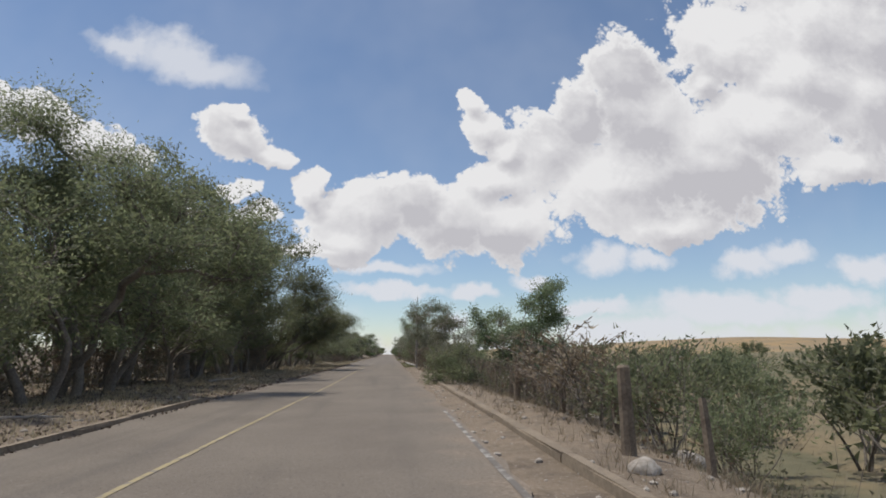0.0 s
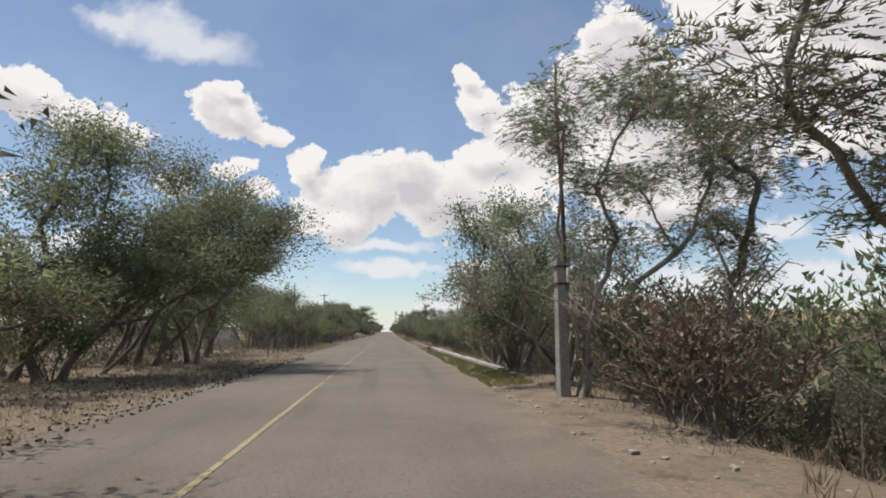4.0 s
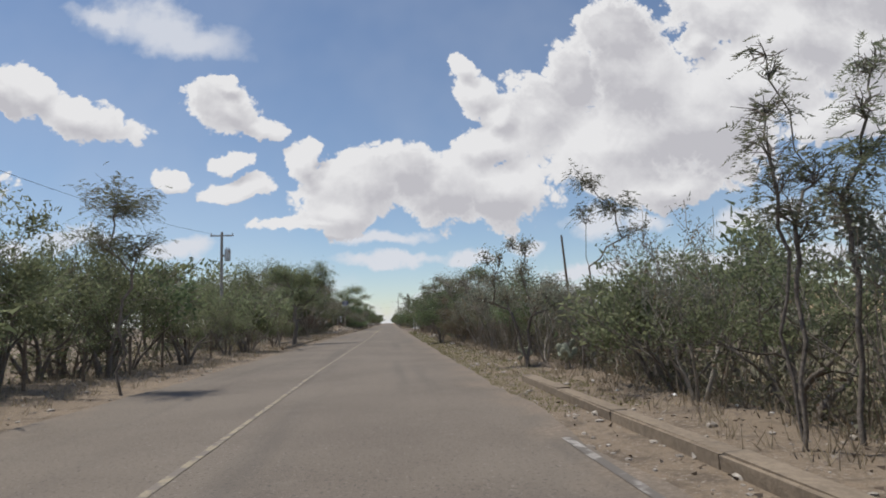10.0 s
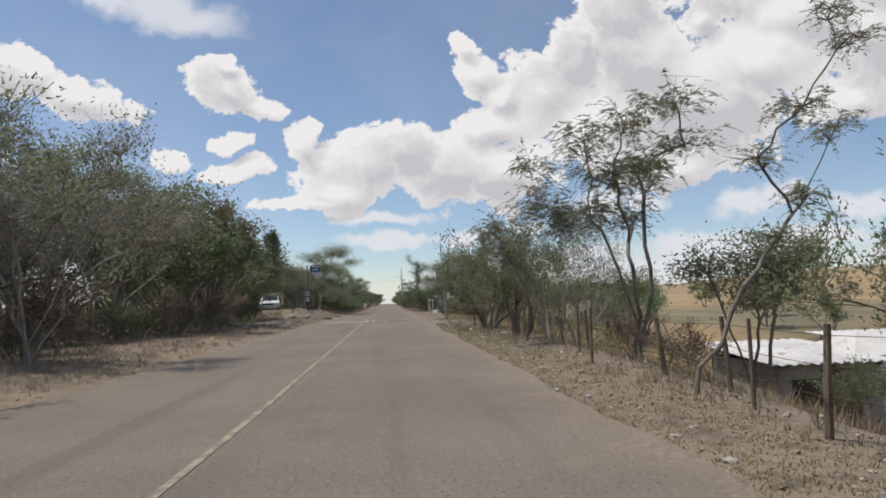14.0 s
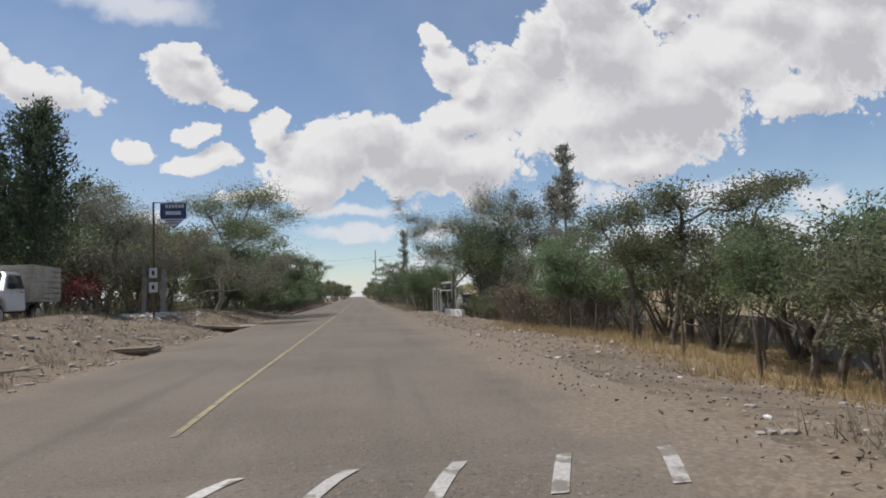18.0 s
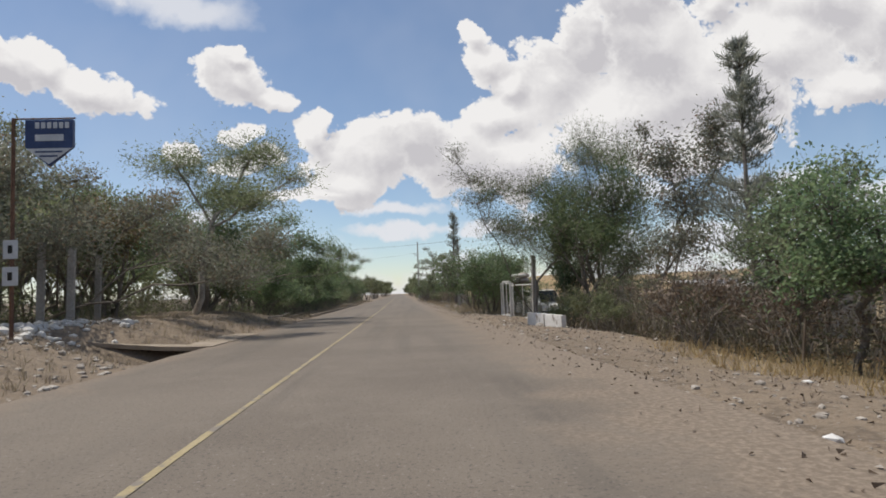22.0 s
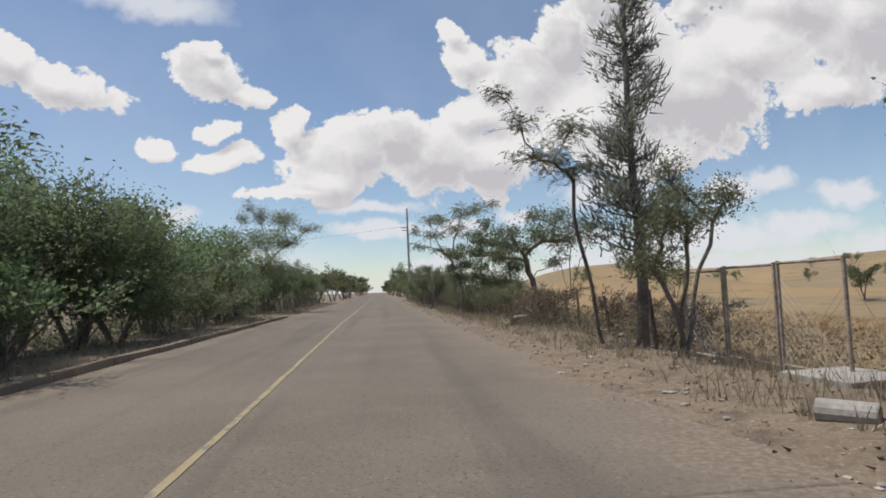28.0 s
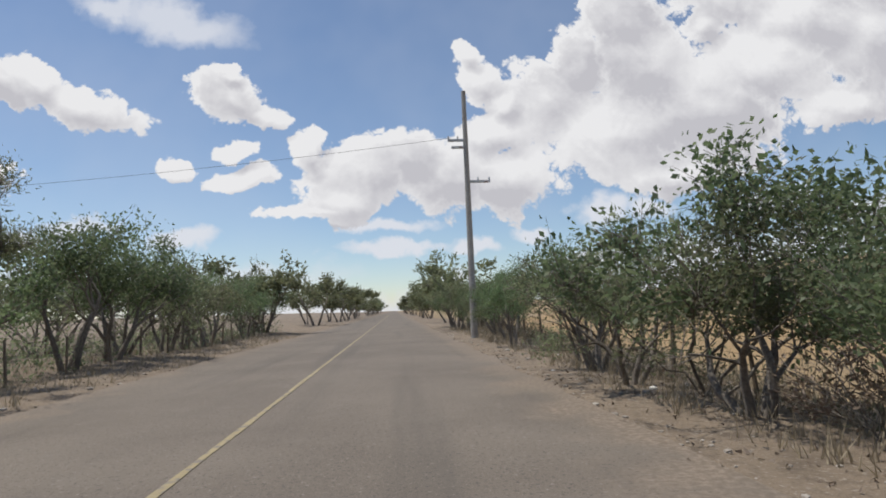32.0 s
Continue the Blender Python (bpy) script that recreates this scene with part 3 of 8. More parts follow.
def grow(rng, stems, height, radius, levels, spread, forks, trunk_r, crown_base, wiggle=0.12, upright=0.35, flat=0.0):
    """Branch paths of a tree: a list of (points, radii, level)."""
    out = []

    def branch(p, d, length, r, level):
        pts, rad = [p.copy()], [r]
        n = (5, 4, 2, 2)[level]
        q, way = p.copy(), d / np.linalg.norm(d)
        for i in range(n):
            way = way + rng.normal(0, wiggle, 3)
            way[2] += upright * 0.12 if q[2] < height * 0.8 else -0.06
            if flat and level > 0:
                way[2] *= 1 - flat * 0.35
            way /= np.linalg.norm(way)
            q = q + way * length / n
            q[2] = max(q[2], 0.15 * height if level else 0.02)
            pts.append(q.copy())
            rad.append(r * (1 - 0.62 * (i + 1) / n))
        out.append((pts, rad, level))
        if level >= levels:
            return
        for k in range(forks[level]):
            f = rng.uniform(0.35, 1.0) if k else 1.0
            i = min(n, max(1, int(round(f * n))))
            a = rng.uniform(0, 2 * math.pi)
            side = np.array([math.cos(a), math.sin(a), rng.uniform(-0.1, 0.55)])
            nd = way * (1 - spread) + side * spread
            branch(pts[i], nd, length * rng.uniform(0.55, 0.8), rad[i] * 0.72, level + 1)

    for s in range(stems):
        a = 2 * math.pi * (s + rng.uniform(0, 0.6)) / stems
        lean = 0.15 if stems == 1 else rng.uniform(0.25, 0.6)
        d = np.array([math.cos(a) * lean, math.sin(a) * lean, 1.0])
        base = np.array([math.cos(a), math.sin(a), 0]) * trunk_r * (0 if stems == 1 else 1.3)
        base[2] = -0.12
        branch(base, d, crown_base, trunk_r * rng.uniform(0.8, 1.1), 0)
    # fit into the wanted height and radius
    tip = max(p[2] for pts, _, _ in out for p in pts)
    wide = np.percentile([math.hypot(p[0], p[1]) for pts, _, l in out for p in pts if l >= levels - 1], 92)
    fz, fx = height * 0.93 / tip, radius * 0.9 / wide
    for pts, _, _ in out:
        for p in pts:
            p[2] *= fz
            k = min(1.0, max(0.0, p[2] / (0.35 * height)))
            f = 1 + (fx - 1) * k if fx > 1 else fx + (1 - fx) * 0
            p[0] *= f
            p[1] *= f
    return out


KINDS = dict(
    # name, stems, levels, spread, forks, trunk radius, first fork, leaves, leaf length and width, materials, droop, flat
    mesquite=('mesquite_tree', 2, 3, 0.62, (4, 5, 4), 0.14, 1.6, 9000, 0.11, 0.045, 'LEAF_MESQUITE', 'BARK', 0.1, 0.5),
    greenlow=('leafy_tree', 3, 3, 0.55, (3, 4, 3), 0.1, 1.3, 4500, 0.115, 0.07, 'LEAF_GREEN', 'BARK', 0.3, 0.0),
    thornlow=('thorn_tree', 4, 3, 0.55, (3, 3, 3), 0.09, 1.6, 3400, 0.115, 0.05, 'LEAF_MESQUITE', 'BARK', 0.0, 0.2),
    mesqlow=('mesquite_tree', 2, 3, 0.62, (4, 4, 3), 0.14, 1.6, 5200, 0.14, 0.058, 'LEAF_MESQUITE', 'BARK', 0.1, 0.5),
    twisted=('mesquite_tree', 1, 3, 0.6, (5, 4, 4), 0.13, 3.0, 15000, 0.1, 0.042, 'LEAF_MESQUITE', 'BARK', 0.1, 0.7),
    biggreen=('leafy_tree', 3, 3, 0.6, (4, 5, 4), 0.14, 1.6, 15000, 0.12, 0.065, 'LEAF_GREEN', 'BARK', 0.2, 0.0),
    wood=('mesquite_tree', 2, 3, 0.62, (4, 5, 5), 0.2, 3.4, 15000, 0.17, 0.07, 'LEAF_MESQUITE', 'BARK', 0.1, 0.3),
    thorn=('thorn_tree', 4, 3, 0.55, (3, 4, 4), 0.09, 1.6, 6500, 0.09, 0.038, 'LEAF_MESQUITE', 'BARK', 0.0, 0.2),
    green=('leafy_tree', 3, 3, 0.55, (3, 4, 4), 0.1, 1.3, 9500, 0.088, 0.052, 'LEAF_GREEN', 'BARK', 0.3, 0.0),
    umbrella=("spreading_tree", 1, 3, 0.6, (5, 5, 5), 0.17, 2.2, 13000, 0.15, 0.055, "LEAF_MESQUITE", "BARK_PALE", 0.1, 0.8),
    pale=('pale_stemmed_tree', 3, 3, 0.5, (3, 4, 4), 0.07, 2.0, 10000, 0.08, 0.024, 'LEAF_MESQUITE', 'BARK_PALE', 0.3, 0.5),
    grey=('grey_leaved_tree', 3, 3, 0.45, (3, 4, 4), 0.07, 1.8, 4800, 0.085, 0.048, 'LEAF_GREY', 'BARK_PALE', 0.5, 0.0),
    broad=('broad_leaved_tree', 3, 3, 0.5, (3, 4, 4), 0.08, 1.4, 8500, 0.09, 0.058, 'LEAF_MESQUITE', 'BARK', 0.5, 0.0),
    bare=("bare_tree", 3, 3, 0.42, (3, 4, 4), 0.06, 1.8, 1700, 0.1, 0.03, "LEAF_GREY", "BARK_PALE", 0.9, 0.0),
    bush=('bush', 5, 2, 0.5, (4, 6), 0.035, 0.8, 3000, 0.1, 0.05, 'LEAF_MESQUITE', 'BARK', 0.0, 0.0),
    greenbush=('bush', 5, 2, 0.5, (4, 6), 0.035, 0.8, 3000, 0.11, 0.07, 'LEAF_GREEN', 'BARK', 0.1, 0.0),
    brush=('dry_shrub', 6, 2, 0.42, (4, 4), 0.014, 0.8, 1300, 0.07, 0.03, 'LEAF_DRY', 'BARK', 0.0, 0.0),
    far=('distant_tree', 2, 2, 0.6, (4, 4), 0.13, 1.4, 2000, 0.3, 0.15, 'LEAF_MESQUITE', 'BARK', 0.1, 0.3),
    back=('thicket_tree', 4, 2, 0.55, (3, 5), 0.06, 1.2, 1700, 0.2, 0.11, 'LEAF_MESQUITE', 'BARK', 0.0, 0.1),
    gum=("gum_tree", 1, 3, 0.5, (4, 4, 3), 0.22, 5.0, 4200, 0.24, 0.07, "LEAF_GREY", "BARK_PALE", 0.9, 0.0),
    rusty=("rusty_tree", 2, 3, 0.6, (4, 4, 4), 0.12, 1.8, 8000, 0.15, 0.07, "LEAF_RUSTY", "BARK", 0.2, 0.4),
    flower=("flowering_shrub", 5, 2, 0.5, (4, 6), 0.03, 0.9, 3500, 0.11, 0.075, "LEAF_RED", "BARK", 0.2, 0.0),
)
SIZE = dict(greenlow=(4.5, 2.4), thornlow=(4, 2.2), mesqlow=(5, 3.0), twisted=(4.5, 2.5), biggreen=(6.6, 3.4), wood=(10, 4.0), mesquite=(5, 3.0), thorn=(4, 2.2), green=(4.5, 2.4), umbrella=(7, 3.6), pale=(5.5, 2.6), grey=(4.5, 2.0), broad=(3.5, 2.0), bare=(4.5, 1.7),
            bush=(2.5, 1.5), greenbush=(2.5, 1.6), brush=(1.5, 1.0), far=(5, 3), back=(4, 2.2), gum=(11, 4.5), rusty=(6, 3), flower=(2.5, 1.6))
LABELS = dict(
    greenlow="leafy green tree in the roadside row",
    thornlow="thin many-stemmed thorn tree in the roadside row",
    mesqlow="feathery mesquite tree in the roadside row",
    twisted="twisted dark mesquite tree with a high ragged crown",
    biggreen="big leafy green tree spreading over the verge",
    wood="tall dense mesquite tree overhanging the verge",
    mesquite="mesquite tree with grey-green feathery foliage on the verge",
    thorn="many-stemmed thorn tree with thin grey-green foliage",
    green="leafy roadside tree with fresh green foliage",
    umbrella="wide flat-crowned tree with pale branching limbs",
    pale="feathery tree on several pale leaning stems",
    grey="tall shrub-like tree with dull grey drooping leaves",
    bare="almost leafless tree with thin pale twigs",
    bush="dense grey-green thorn bush at the road's edge",
    greenbush="dense green bush at the road's edge",
    brush="dry twiggy brown shrub on the verge",
    far="grey-green tree in the distant roadside row",
    broad="low tree with broad dull green leaves on the verge",
    back="grey-green thicket tree behind the verge",
    rusty="tree with rust-tinged olive foliage and seed pods",
    flower="shrub covered in dull red flowers",
    gum="tall gum tree with hanging grey-green leaves")
PROTO, COUNT = {}, {}
VARIANTS = dict(greenlow=3, thornlow=3, mesqlow=3, twisted=1, biggreen=2, wood=3, mesquite=3, thorn=3, green=3, umbrella=1, pale=2, grey=2, bare=2, bush=2, greenbush=2, brush=3, far=3, back=3, gum=1, broad=2, rusty=1, flower=1)
MATS = dict(LEAF_MESQUITE=LEAF_MESQUITE, LEAF_GREEN=LEAF_GREEN, LEAF_GREY=LEAF_GREY, LEAF_DRY=LEAF_DRY, LEAF_DARK=LEAF_DARK, LEAF_RED=LEAF_RED, LEAF_RUSTY=LEAF_RUSTY, BARK=BARK, BARK_PALE=BARK_PALE)


def make_tree(kind, variant):
    name, stems, levels, spread, forks, tr, first, leaves, ll, lw, lm, bm_, droop, flat = KINDS[kind]
    h, r = SIZE[kind]
    rng = np.random.default_rng(hash((len(kind), ord(kind[0]), ord(kind[-1]), variant)) % 9973 + variant)
    limbs = grow(rng, stems, h, r, levels, spread, forks, tr, first, 0.2 if kind in ("mesqlow", "thornlow", "mesquite", "umbrella", "thorn", "twisted") else 0.12, 0.35, flat)
    root = empty(name, 0, 0, 0)
    sides = (7, 5, 4, 3) if stems < 4 else (5, 3, 3, 3)
    if levels == 2 and stems < 4:
        sides = (6, 3, 3)
    tubes = [tube(p, [max(x, 0.006) for x in rad], sides[l], False) for p, rad, l in limbs]
    mesh_part("trunk", *gather(tubes), MATS[bm_], root, smooth=True)
    twigs = [(np.array(p), l) for p, rad, l in limbs if l >= levels - 1]
    weights = np.array([1.0 if l == levels else 0.35 for _, l in twigs])
    # clumps: some twigs carry far more than others, so that gaps stay open
    weights *= rng.gamma(1.4, 1.0, len(twigs))
    pick = rng.choice(len(twigs), leaves, p=weights / weights.sum())
    c, w = np.empty((leaves, 3)), np.empty((leaves, 3))
    for i, k in enumerate(pick):
        pts = twigs[k][0]
        u = rng.uniform(0.25, 1.0) * (len(pts) - 1)
        j = min(int(u), len(pts) - 2)
        c[i] = pts[j] + (pts[j + 1] - pts[j]) * (u - j)
        w[i] = pts[j + 1] - pts[j]
    w /= np.linalg.norm(w, axis=1)[:, None] + 1e-9
    c += rng.normal(0, 1, c.shape) * np.array((0.06, 0.06, 0.05)) * r * (1.35 if kind in ("greenlow", "green", "greenbush", "bush", "far", "back", "rusty", "flower", "biggreen") else 1.0)
    c[:, 2] = np.maximum(c[:, 2], 0.06)
    leaf_mesh("crown", c, w, ll, lw, MATS[lm], root, rng, droop, fine=kind not in ("broad", "grey", "biggreen"))
    return root


def tree(kind, x, y, h, r=None, turn=None, z=None, label=""):
    """A tree of that kind, height and crown radius standing on the ground at x, y."""
    n = COUNT.get(kind, 0)
    COUNT[kind] = n + 1
    var = n % VARIANTS[kind]
    key = (kind, var)
    h0, r0 = SIZE[kind]
    r = r if r else r0 * h / h0
    if turn is None:
        turn = (n * 137.5 + 40 * var) % 360
    m = pose(x, y, (ground_z(x, y) if z is None else z) - 0.03, 0, 0, turn)
    if key not in PROTO:
        ob = PROTO[key] = make_tree(kind, var)
        ob.matrix_basis = m
    else:
        ob = copy_thing(PROTO[key], m)
    ob.scale = (r / r0, r / r0, h / h0)
    return tagged(ob, label or LABELS[kind], "bush" if "bush" in KINDS[kind][0] or kind == "brush" else "tree")


def row(kinds, y0, y1, gap, xa, xb, h0, h1, seed, fat=1.0):
    """An uneven row of trees along the road."""
    rng = random.Random(seed)
    y = y0
    while y < y1:
        k = rng.choice(kinds)
        h = rng.uniform(h0, h1)
        r0 = SIZE[k][1] * h / SIZE[k][0]
        tree(k, rng.uniform(xa, xb), y, h, r0 * rng.uniform(0.85, 1.15) * fat, rng.uniform(0, 360))
        y += gap * rng.uniform(0.7, 1.3)


def conifer(name, x, y, h, r, mat, leaves, label, drop, seed, sweep=0.5):
    """A straight-trunked cone of thin upswept branches (casuarina), or a dense dark column (cypress)."""
    rng = np.random.default_rng(seed)
    root = tagged(empty(name, x, y, ground_z(x, y) - 0.03), label, "tree")
    tr = [np.array((0.05 * math.sin(i), 0.05 * math.cos(2 * i), h * i / 8 - (0.1 if i == 0 else 0))) for i in range(9)]
    limbs = [(tr, [0.13 * (1 - 0.85 * i / 8) for i in range(9)], 0)]
    cs, ws = [], []
    for k in range(110 if drop else 60):
        u = rng.uniform(0.1, 0.99) ** 0.8
        a = rng.uniform(0, 6.283)
        ln = r * (1.05 - u) ** 0.8 * rng.uniform(0.45, 1.25) + 0.12
        p0 = np.array((0, 0, h * u))
        pts = [p0, p0 + np.array((math.cos(a) * ln * 0.55, math.sin(a) * ln * 0.55, ln * sweep * 0.35)), p0 + np.array((math.cos(a) * ln, math.sin(a) * ln, ln * sweep))]
        limbs.append((pts, [0.025, 0.016, 0.006], 2))
        m = int(leaves / (110 if drop else 60) * (0.4 + 1.2 * ln / r))
        f = rng.uniform(0.15, 1.05, m)[:, None]
        cs.append(pts[0] * (1 - f) + pts[2] * f + rng.normal(0, 0.04 + 0.09 * ln / r if drop else 0.16, (m, 3)))
        ws.append(np.tile((math.cos(a) * 0.6, math.sin(a) * 0.6, 0.9), (m, 1)))
    v, f = gather([tube(p, q, 6 if l == 0 else 3, False) for p, q, l in limbs])
    mesh_part("trunk", v, f, BARK, root, smooth=True)
    leaf_mesh("crown", np.vstack(cs), np.vstack(ws), 0.22 if drop else 0.14, 0.035 if drop else 0.09, mat, root, rng, 0.0)
    return root


# ---------------------------------------------------------------- trees with a crown of their own
LEAF_BROAD = leaf_material("broad_leaf", (0.125, 0.165, 0.085), (0.235, 0.265, 0.155), 0.5)
LEAF_FEATHER = leaf_material("feathery_leaf", (0.14, 0.155, 0.095), (0.25, 0.255, 0.165), 0.5)
LEAF_THICKET = leaf_material("thicket_leaf", (0.15, 0.135, 0.085), (0.25, 0.215, 0.14), 0.55, (0.26, 0.14, 0.09))
STYLES = dict(
    # leaves per square metre of crown, leaf length and width, leaf, bark, droop, form
    mesqbig=(700, 0.125, 0.054, LEAF_MESQUITE, BARK, 0.1, "sliver"),
    mesq=(900, 0.115, 0.05, LEAF_MESQUITE, BARK, 0.1, "sliver"),
    thornbig=(1500, 0.085, 0.036, LEAF_MESQUITE, BARK, 0.0, "sliver"),
    twisted=(900, 0.11, 0.042, LEAF_MESQUITE, BARK, 0.0, "sliver"),
    green=(680, 0.11, 0.062, LEAF_GREEN, BARK, 0.2, "kite"),
    fine=(1300, 0.075, 0.03, LEAF_BROAD, BARK, 0.2, "sliver"),
    broad=(800, 0.105, 0.06, LEAF_BROAD, BARK, 0.35, "kite"),
    hangreen=(430, 0.17, 0.07, LEAF_BROAD, BARK, 1.1, "kite"),
    hang=(620, 0.12, 0.055, LEAF_GREY, BARK, 0.9, "kite"),
    grey=(800, 0.1, 0.05, LEAF_GREY, BARK, 0.3, "kite"),
    gum=(330, 0.22, 0.07, LEAF_GREY, BARK_PALE, 0.9, "sliver"),
    sparse=(260, 0.09, 0.04, LEAF_GREY, BARK_PALE, 0.2, "sliver"),
    brushy=(1300, 0.075, 0.034, LEAF_THICKET, BARK, 0.0, "sliver"),
    umbrella=(640, 0.14, 0.05, LEAF_MESQUITE, BARK_PALE, 0.1, "sliver"),
    feather=(115, 0.27, 0.021, LEAF_FEATHER, BARK, 0.35, "fern"),
    featherpale=(115, 0.27, 0.021, LEAF_FEATHER, BARK_PALE, 0.35, "fern"))


def fern_leaves(c, d, length, width, droop, rng):
    """Foot points and ways of the leaflets along both sides of arching feather leaves."""
    n, k = len(c), 7
    d = d + rng.normal(0, 0.45, d.shape)
    d[:, 2] = d[:, 2] * 0.45 - 0.1
    d /= np.linalg.norm(d, axis=1)[:, None] + 1e-9
    side = np.cross(d, np.tile((0.0, 0.0, 1.0), (n, 1)) + rng.normal(0, 0.25, (n, 3)))
    side /= np.linalg.norm(side, axis=1)[:, None] + 1e-9
    ln = length * rng.uniform(0.6, 1.3, (n, 1))
    feet, ways = [], []
    for i in range(k):
        u = (i + 1) / k
        p = c + d * ln * u
        p[:, 2] -= (droop * ln * u * u)[:, 0]
        for s in (-1, 1):
            feet.append(p)
            ways.append(side * s * (1.25 - 0.6 * u) + d * 0.6)
    return np.vstack(feet), np.vstack(ways)


def crown_tree(style, x, y, lobes, label, stems=1, fork=0.6, trunk=0.1, k=1.0):
    """A tree whose limbs fork towards the foliage masses of its crown: each across, up, half width, half height from the foot."""
    dens, ll, lw, leaf_mat, bark, droop, form = STYLES[style]
    rng = np.random.default_rng(int(abs(x) * 1000 + y * 37) % 99991)
    root = tagged(empty("tree", x, y, ground_z(x, y) - 0.03), label, "tree")
    middle = sum(l[0] for l in lobes) / len(lobes)
    half = max(abs(l[0] - middle) + 0.5 * l[2] for l in lobes)
    centres = [np.array((dx, rng.uniform(-0.65, 0.65) * math.sqrt(max(0.0, half * half - (dx - middle) ** 2)), dz)) for dx, dz, rx, rz in lobes]
    low = min(c[2] for c in centres)
    order = sorted(range(len(lobes)), key=lambda i: centres[i][0])
    nodes, above, load, paths = [], [], [], []

    def add(p, parent):
        nodes.append(np.array(p))
        above.append(parent)
        load.append(0.0)
        return len(nodes) - 1

    def grow_to(start, goal, steps, wiggle, lift):
        a = nodes[start]
        gap = np.linalg.norm(goal - a)
        bend = a * 0.55 + goal * 0.45 + np.array((0, 0, lift * gap))
        path, at = [start], start
        for i in range(1, steps + 1):
            u = i / steps
            p = a * (1 - u) ** 2 + bend * 2 * u * (1 - u) + goal * u * u + rng.normal(0, wiggle * gap, 3) * (u < 1)
            at = add(p, at)
            path.append(at)
        paths.append(path)
        return at

    stems = min(stems, len(lobes))
    ends = {}
    for s in range(stems):
        mine = order[s * len(order) // stems:(s + 1) * len(order) // stems]
        mean = sum(centres[i] for i in mine) / len(mine)
        a = 2 * math.pi * s / stems
        foot = add((math.cos(a) * trunk * 1.2 * (stems > 1), math.sin(a) * trunk * 1.6 * (stems > 1), -0.15), -1)
        first = len(nodes)
        grow_to(foot, np.array((mean[0] * 0.4, mean[1] * 0.4, low * fork + 0.1)), 4, 0.03, 0.08)
        free = list(range(first + 1, len(nodes)))
        for i in sorted(mine, key=lambda i: np.linalg.norm(centres[i] - nodes[first + 3])):
            goal = centres[i] - np.array((0, 0, lobes[i][3] * 0.25))
            best = min(free, key=lambda j: np.linalg.norm(goal - nodes[j]) + 0.9 * max(0.0, nodes[j][2] - goal[2] + 0.1) + 0.35 * np.linalg.norm(nodes[j] - nodes[first + 3]))
            before = len(nodes)
            ends[i] = grow_to(best, goal, 4, 0.035, 0.08)
            free += list(range(before, len(nodes)))
            at = ends[i]
            while at >= 0:
                load[at] += lobes[i][2] * lobes[i][3] + 0.02
                at = above[at]
    full = max(load)
    trunk *= stems ** -0.35
    tubes = []
    for path in paths:
        r = [max(0.008, trunk * (max(load[j], 0.002) / full) ** 0.62) for j in path[1:]]
        r = [r[0]] + r if above[path[0]] >= 0 else [r[0] * 1.25] + r
        tubes.append(tube([nodes[j] for j in path], r, 7 if r[0] > 0.04 else 5, False))
    # twigs, and the leaves along them
    seg_a, seg_b, weight, spread = [], [], [], []
    masses = [(nodes[ends[i]], centres[i], rx * 1.12, rz * 1.12, 1.0) for i, (dx, dz, rx, rz) in enumerate(lobes)]
    for i, (dx, dz, rx, rz) in enumerate(lobes):
        # the limb on the way there carries foliage too
        j = above[ends[i]]
        masses.append((nodes[j], nodes[j] * 0.5 + centres[i] * 0.5, rx * 0.85, rz * 0.85, 0.6))
    for hub, mid_mass, rx, rz, share in masses:
        area = math.pi * rx * rz * share
        for t in range(int(min(30, max(6, 8 + 7 * area)))):
            w = rng.normal(0, 1, 3)
            w[2] = abs(w[2]) * 0.9 - 0.35
            w /= np.linalg.norm(w)
            tip = mid_mass + w * np.array((rx, min(rx, 1.4), rz)) * rng.uniform(0.5, 1.12)
            mid = hub * 0.5 + tip * 0.5 + rng.normal(0, 0.12, 3) * rx
            tubes.append(tube([hub, mid, tip], [0.009, 0.006, 0.003], 3, False))
            heavy = rng.gamma(2.2, 1.0) * area
            seg_a.append(mid), seg_b.append(tip), weight.append(heavy), spread.append(min(rx, rz))
            for q in range(2):
                end = mid + (tip - mid) * 0.5 + rng.normal(0, 0.34, 3) * np.array((rx, rx, rz))
                tubes.append(tube([mid, end], [0.005, 0.003], 3, False))
                seg_a.append(mid), seg_b.append(end), weight.append(heavy * 0.7), spread.append(min(rx, rz))
    mesh_part("trunk", *gather(tubes), bark, root, smooth=True)
    whole = sum(math.pi * rx * rz for _, _, rx, rz in lobes)
    small = min(1.0, max(0.5, math.sqrt(whole / 9.0))) if form != "fern" else min(1.0, max(0.7, math.sqrt(whole / 5.0)))
    total, ll, lw = int(k * (1.6 if form == "fern" else 0.95) * dens * whole / small ** 2), ll * small, lw * small
    weight = np.array(weight)
    pick = rng.choice(len(weight), total, p=weight / weight.sum())
    a, b, sp = np.array(seg_a)[pick], np.array(seg_b)[pick], np.array(spread)[pick]
    u = rng.uniform(0.0, 1.05, (total, 1))
    c = a + (b - a) * u + np.clip(rng.normal(0, 1, (total, 3)), -1.7, 1.7) * (0.03 + (0.15 if form == "fern" else 0.24) * sp[:, None])
    d = b - a
    d /= np.linalg.norm(d, axis=1)[:, None] + 1e-9
    if form == "fern":
        c, d = fern_leaves(c, d, ll, lw, droop, rng)
        leaf_mesh("crown", c, d * 4.0, 0.075 * small, lw, leaf_mat, root, rng, 0.0)
    else:
        leaf_mesh("crown", c, d, ll, lw, leaf_mat, root, rng, droop, fine=form == "sliver")
    return root


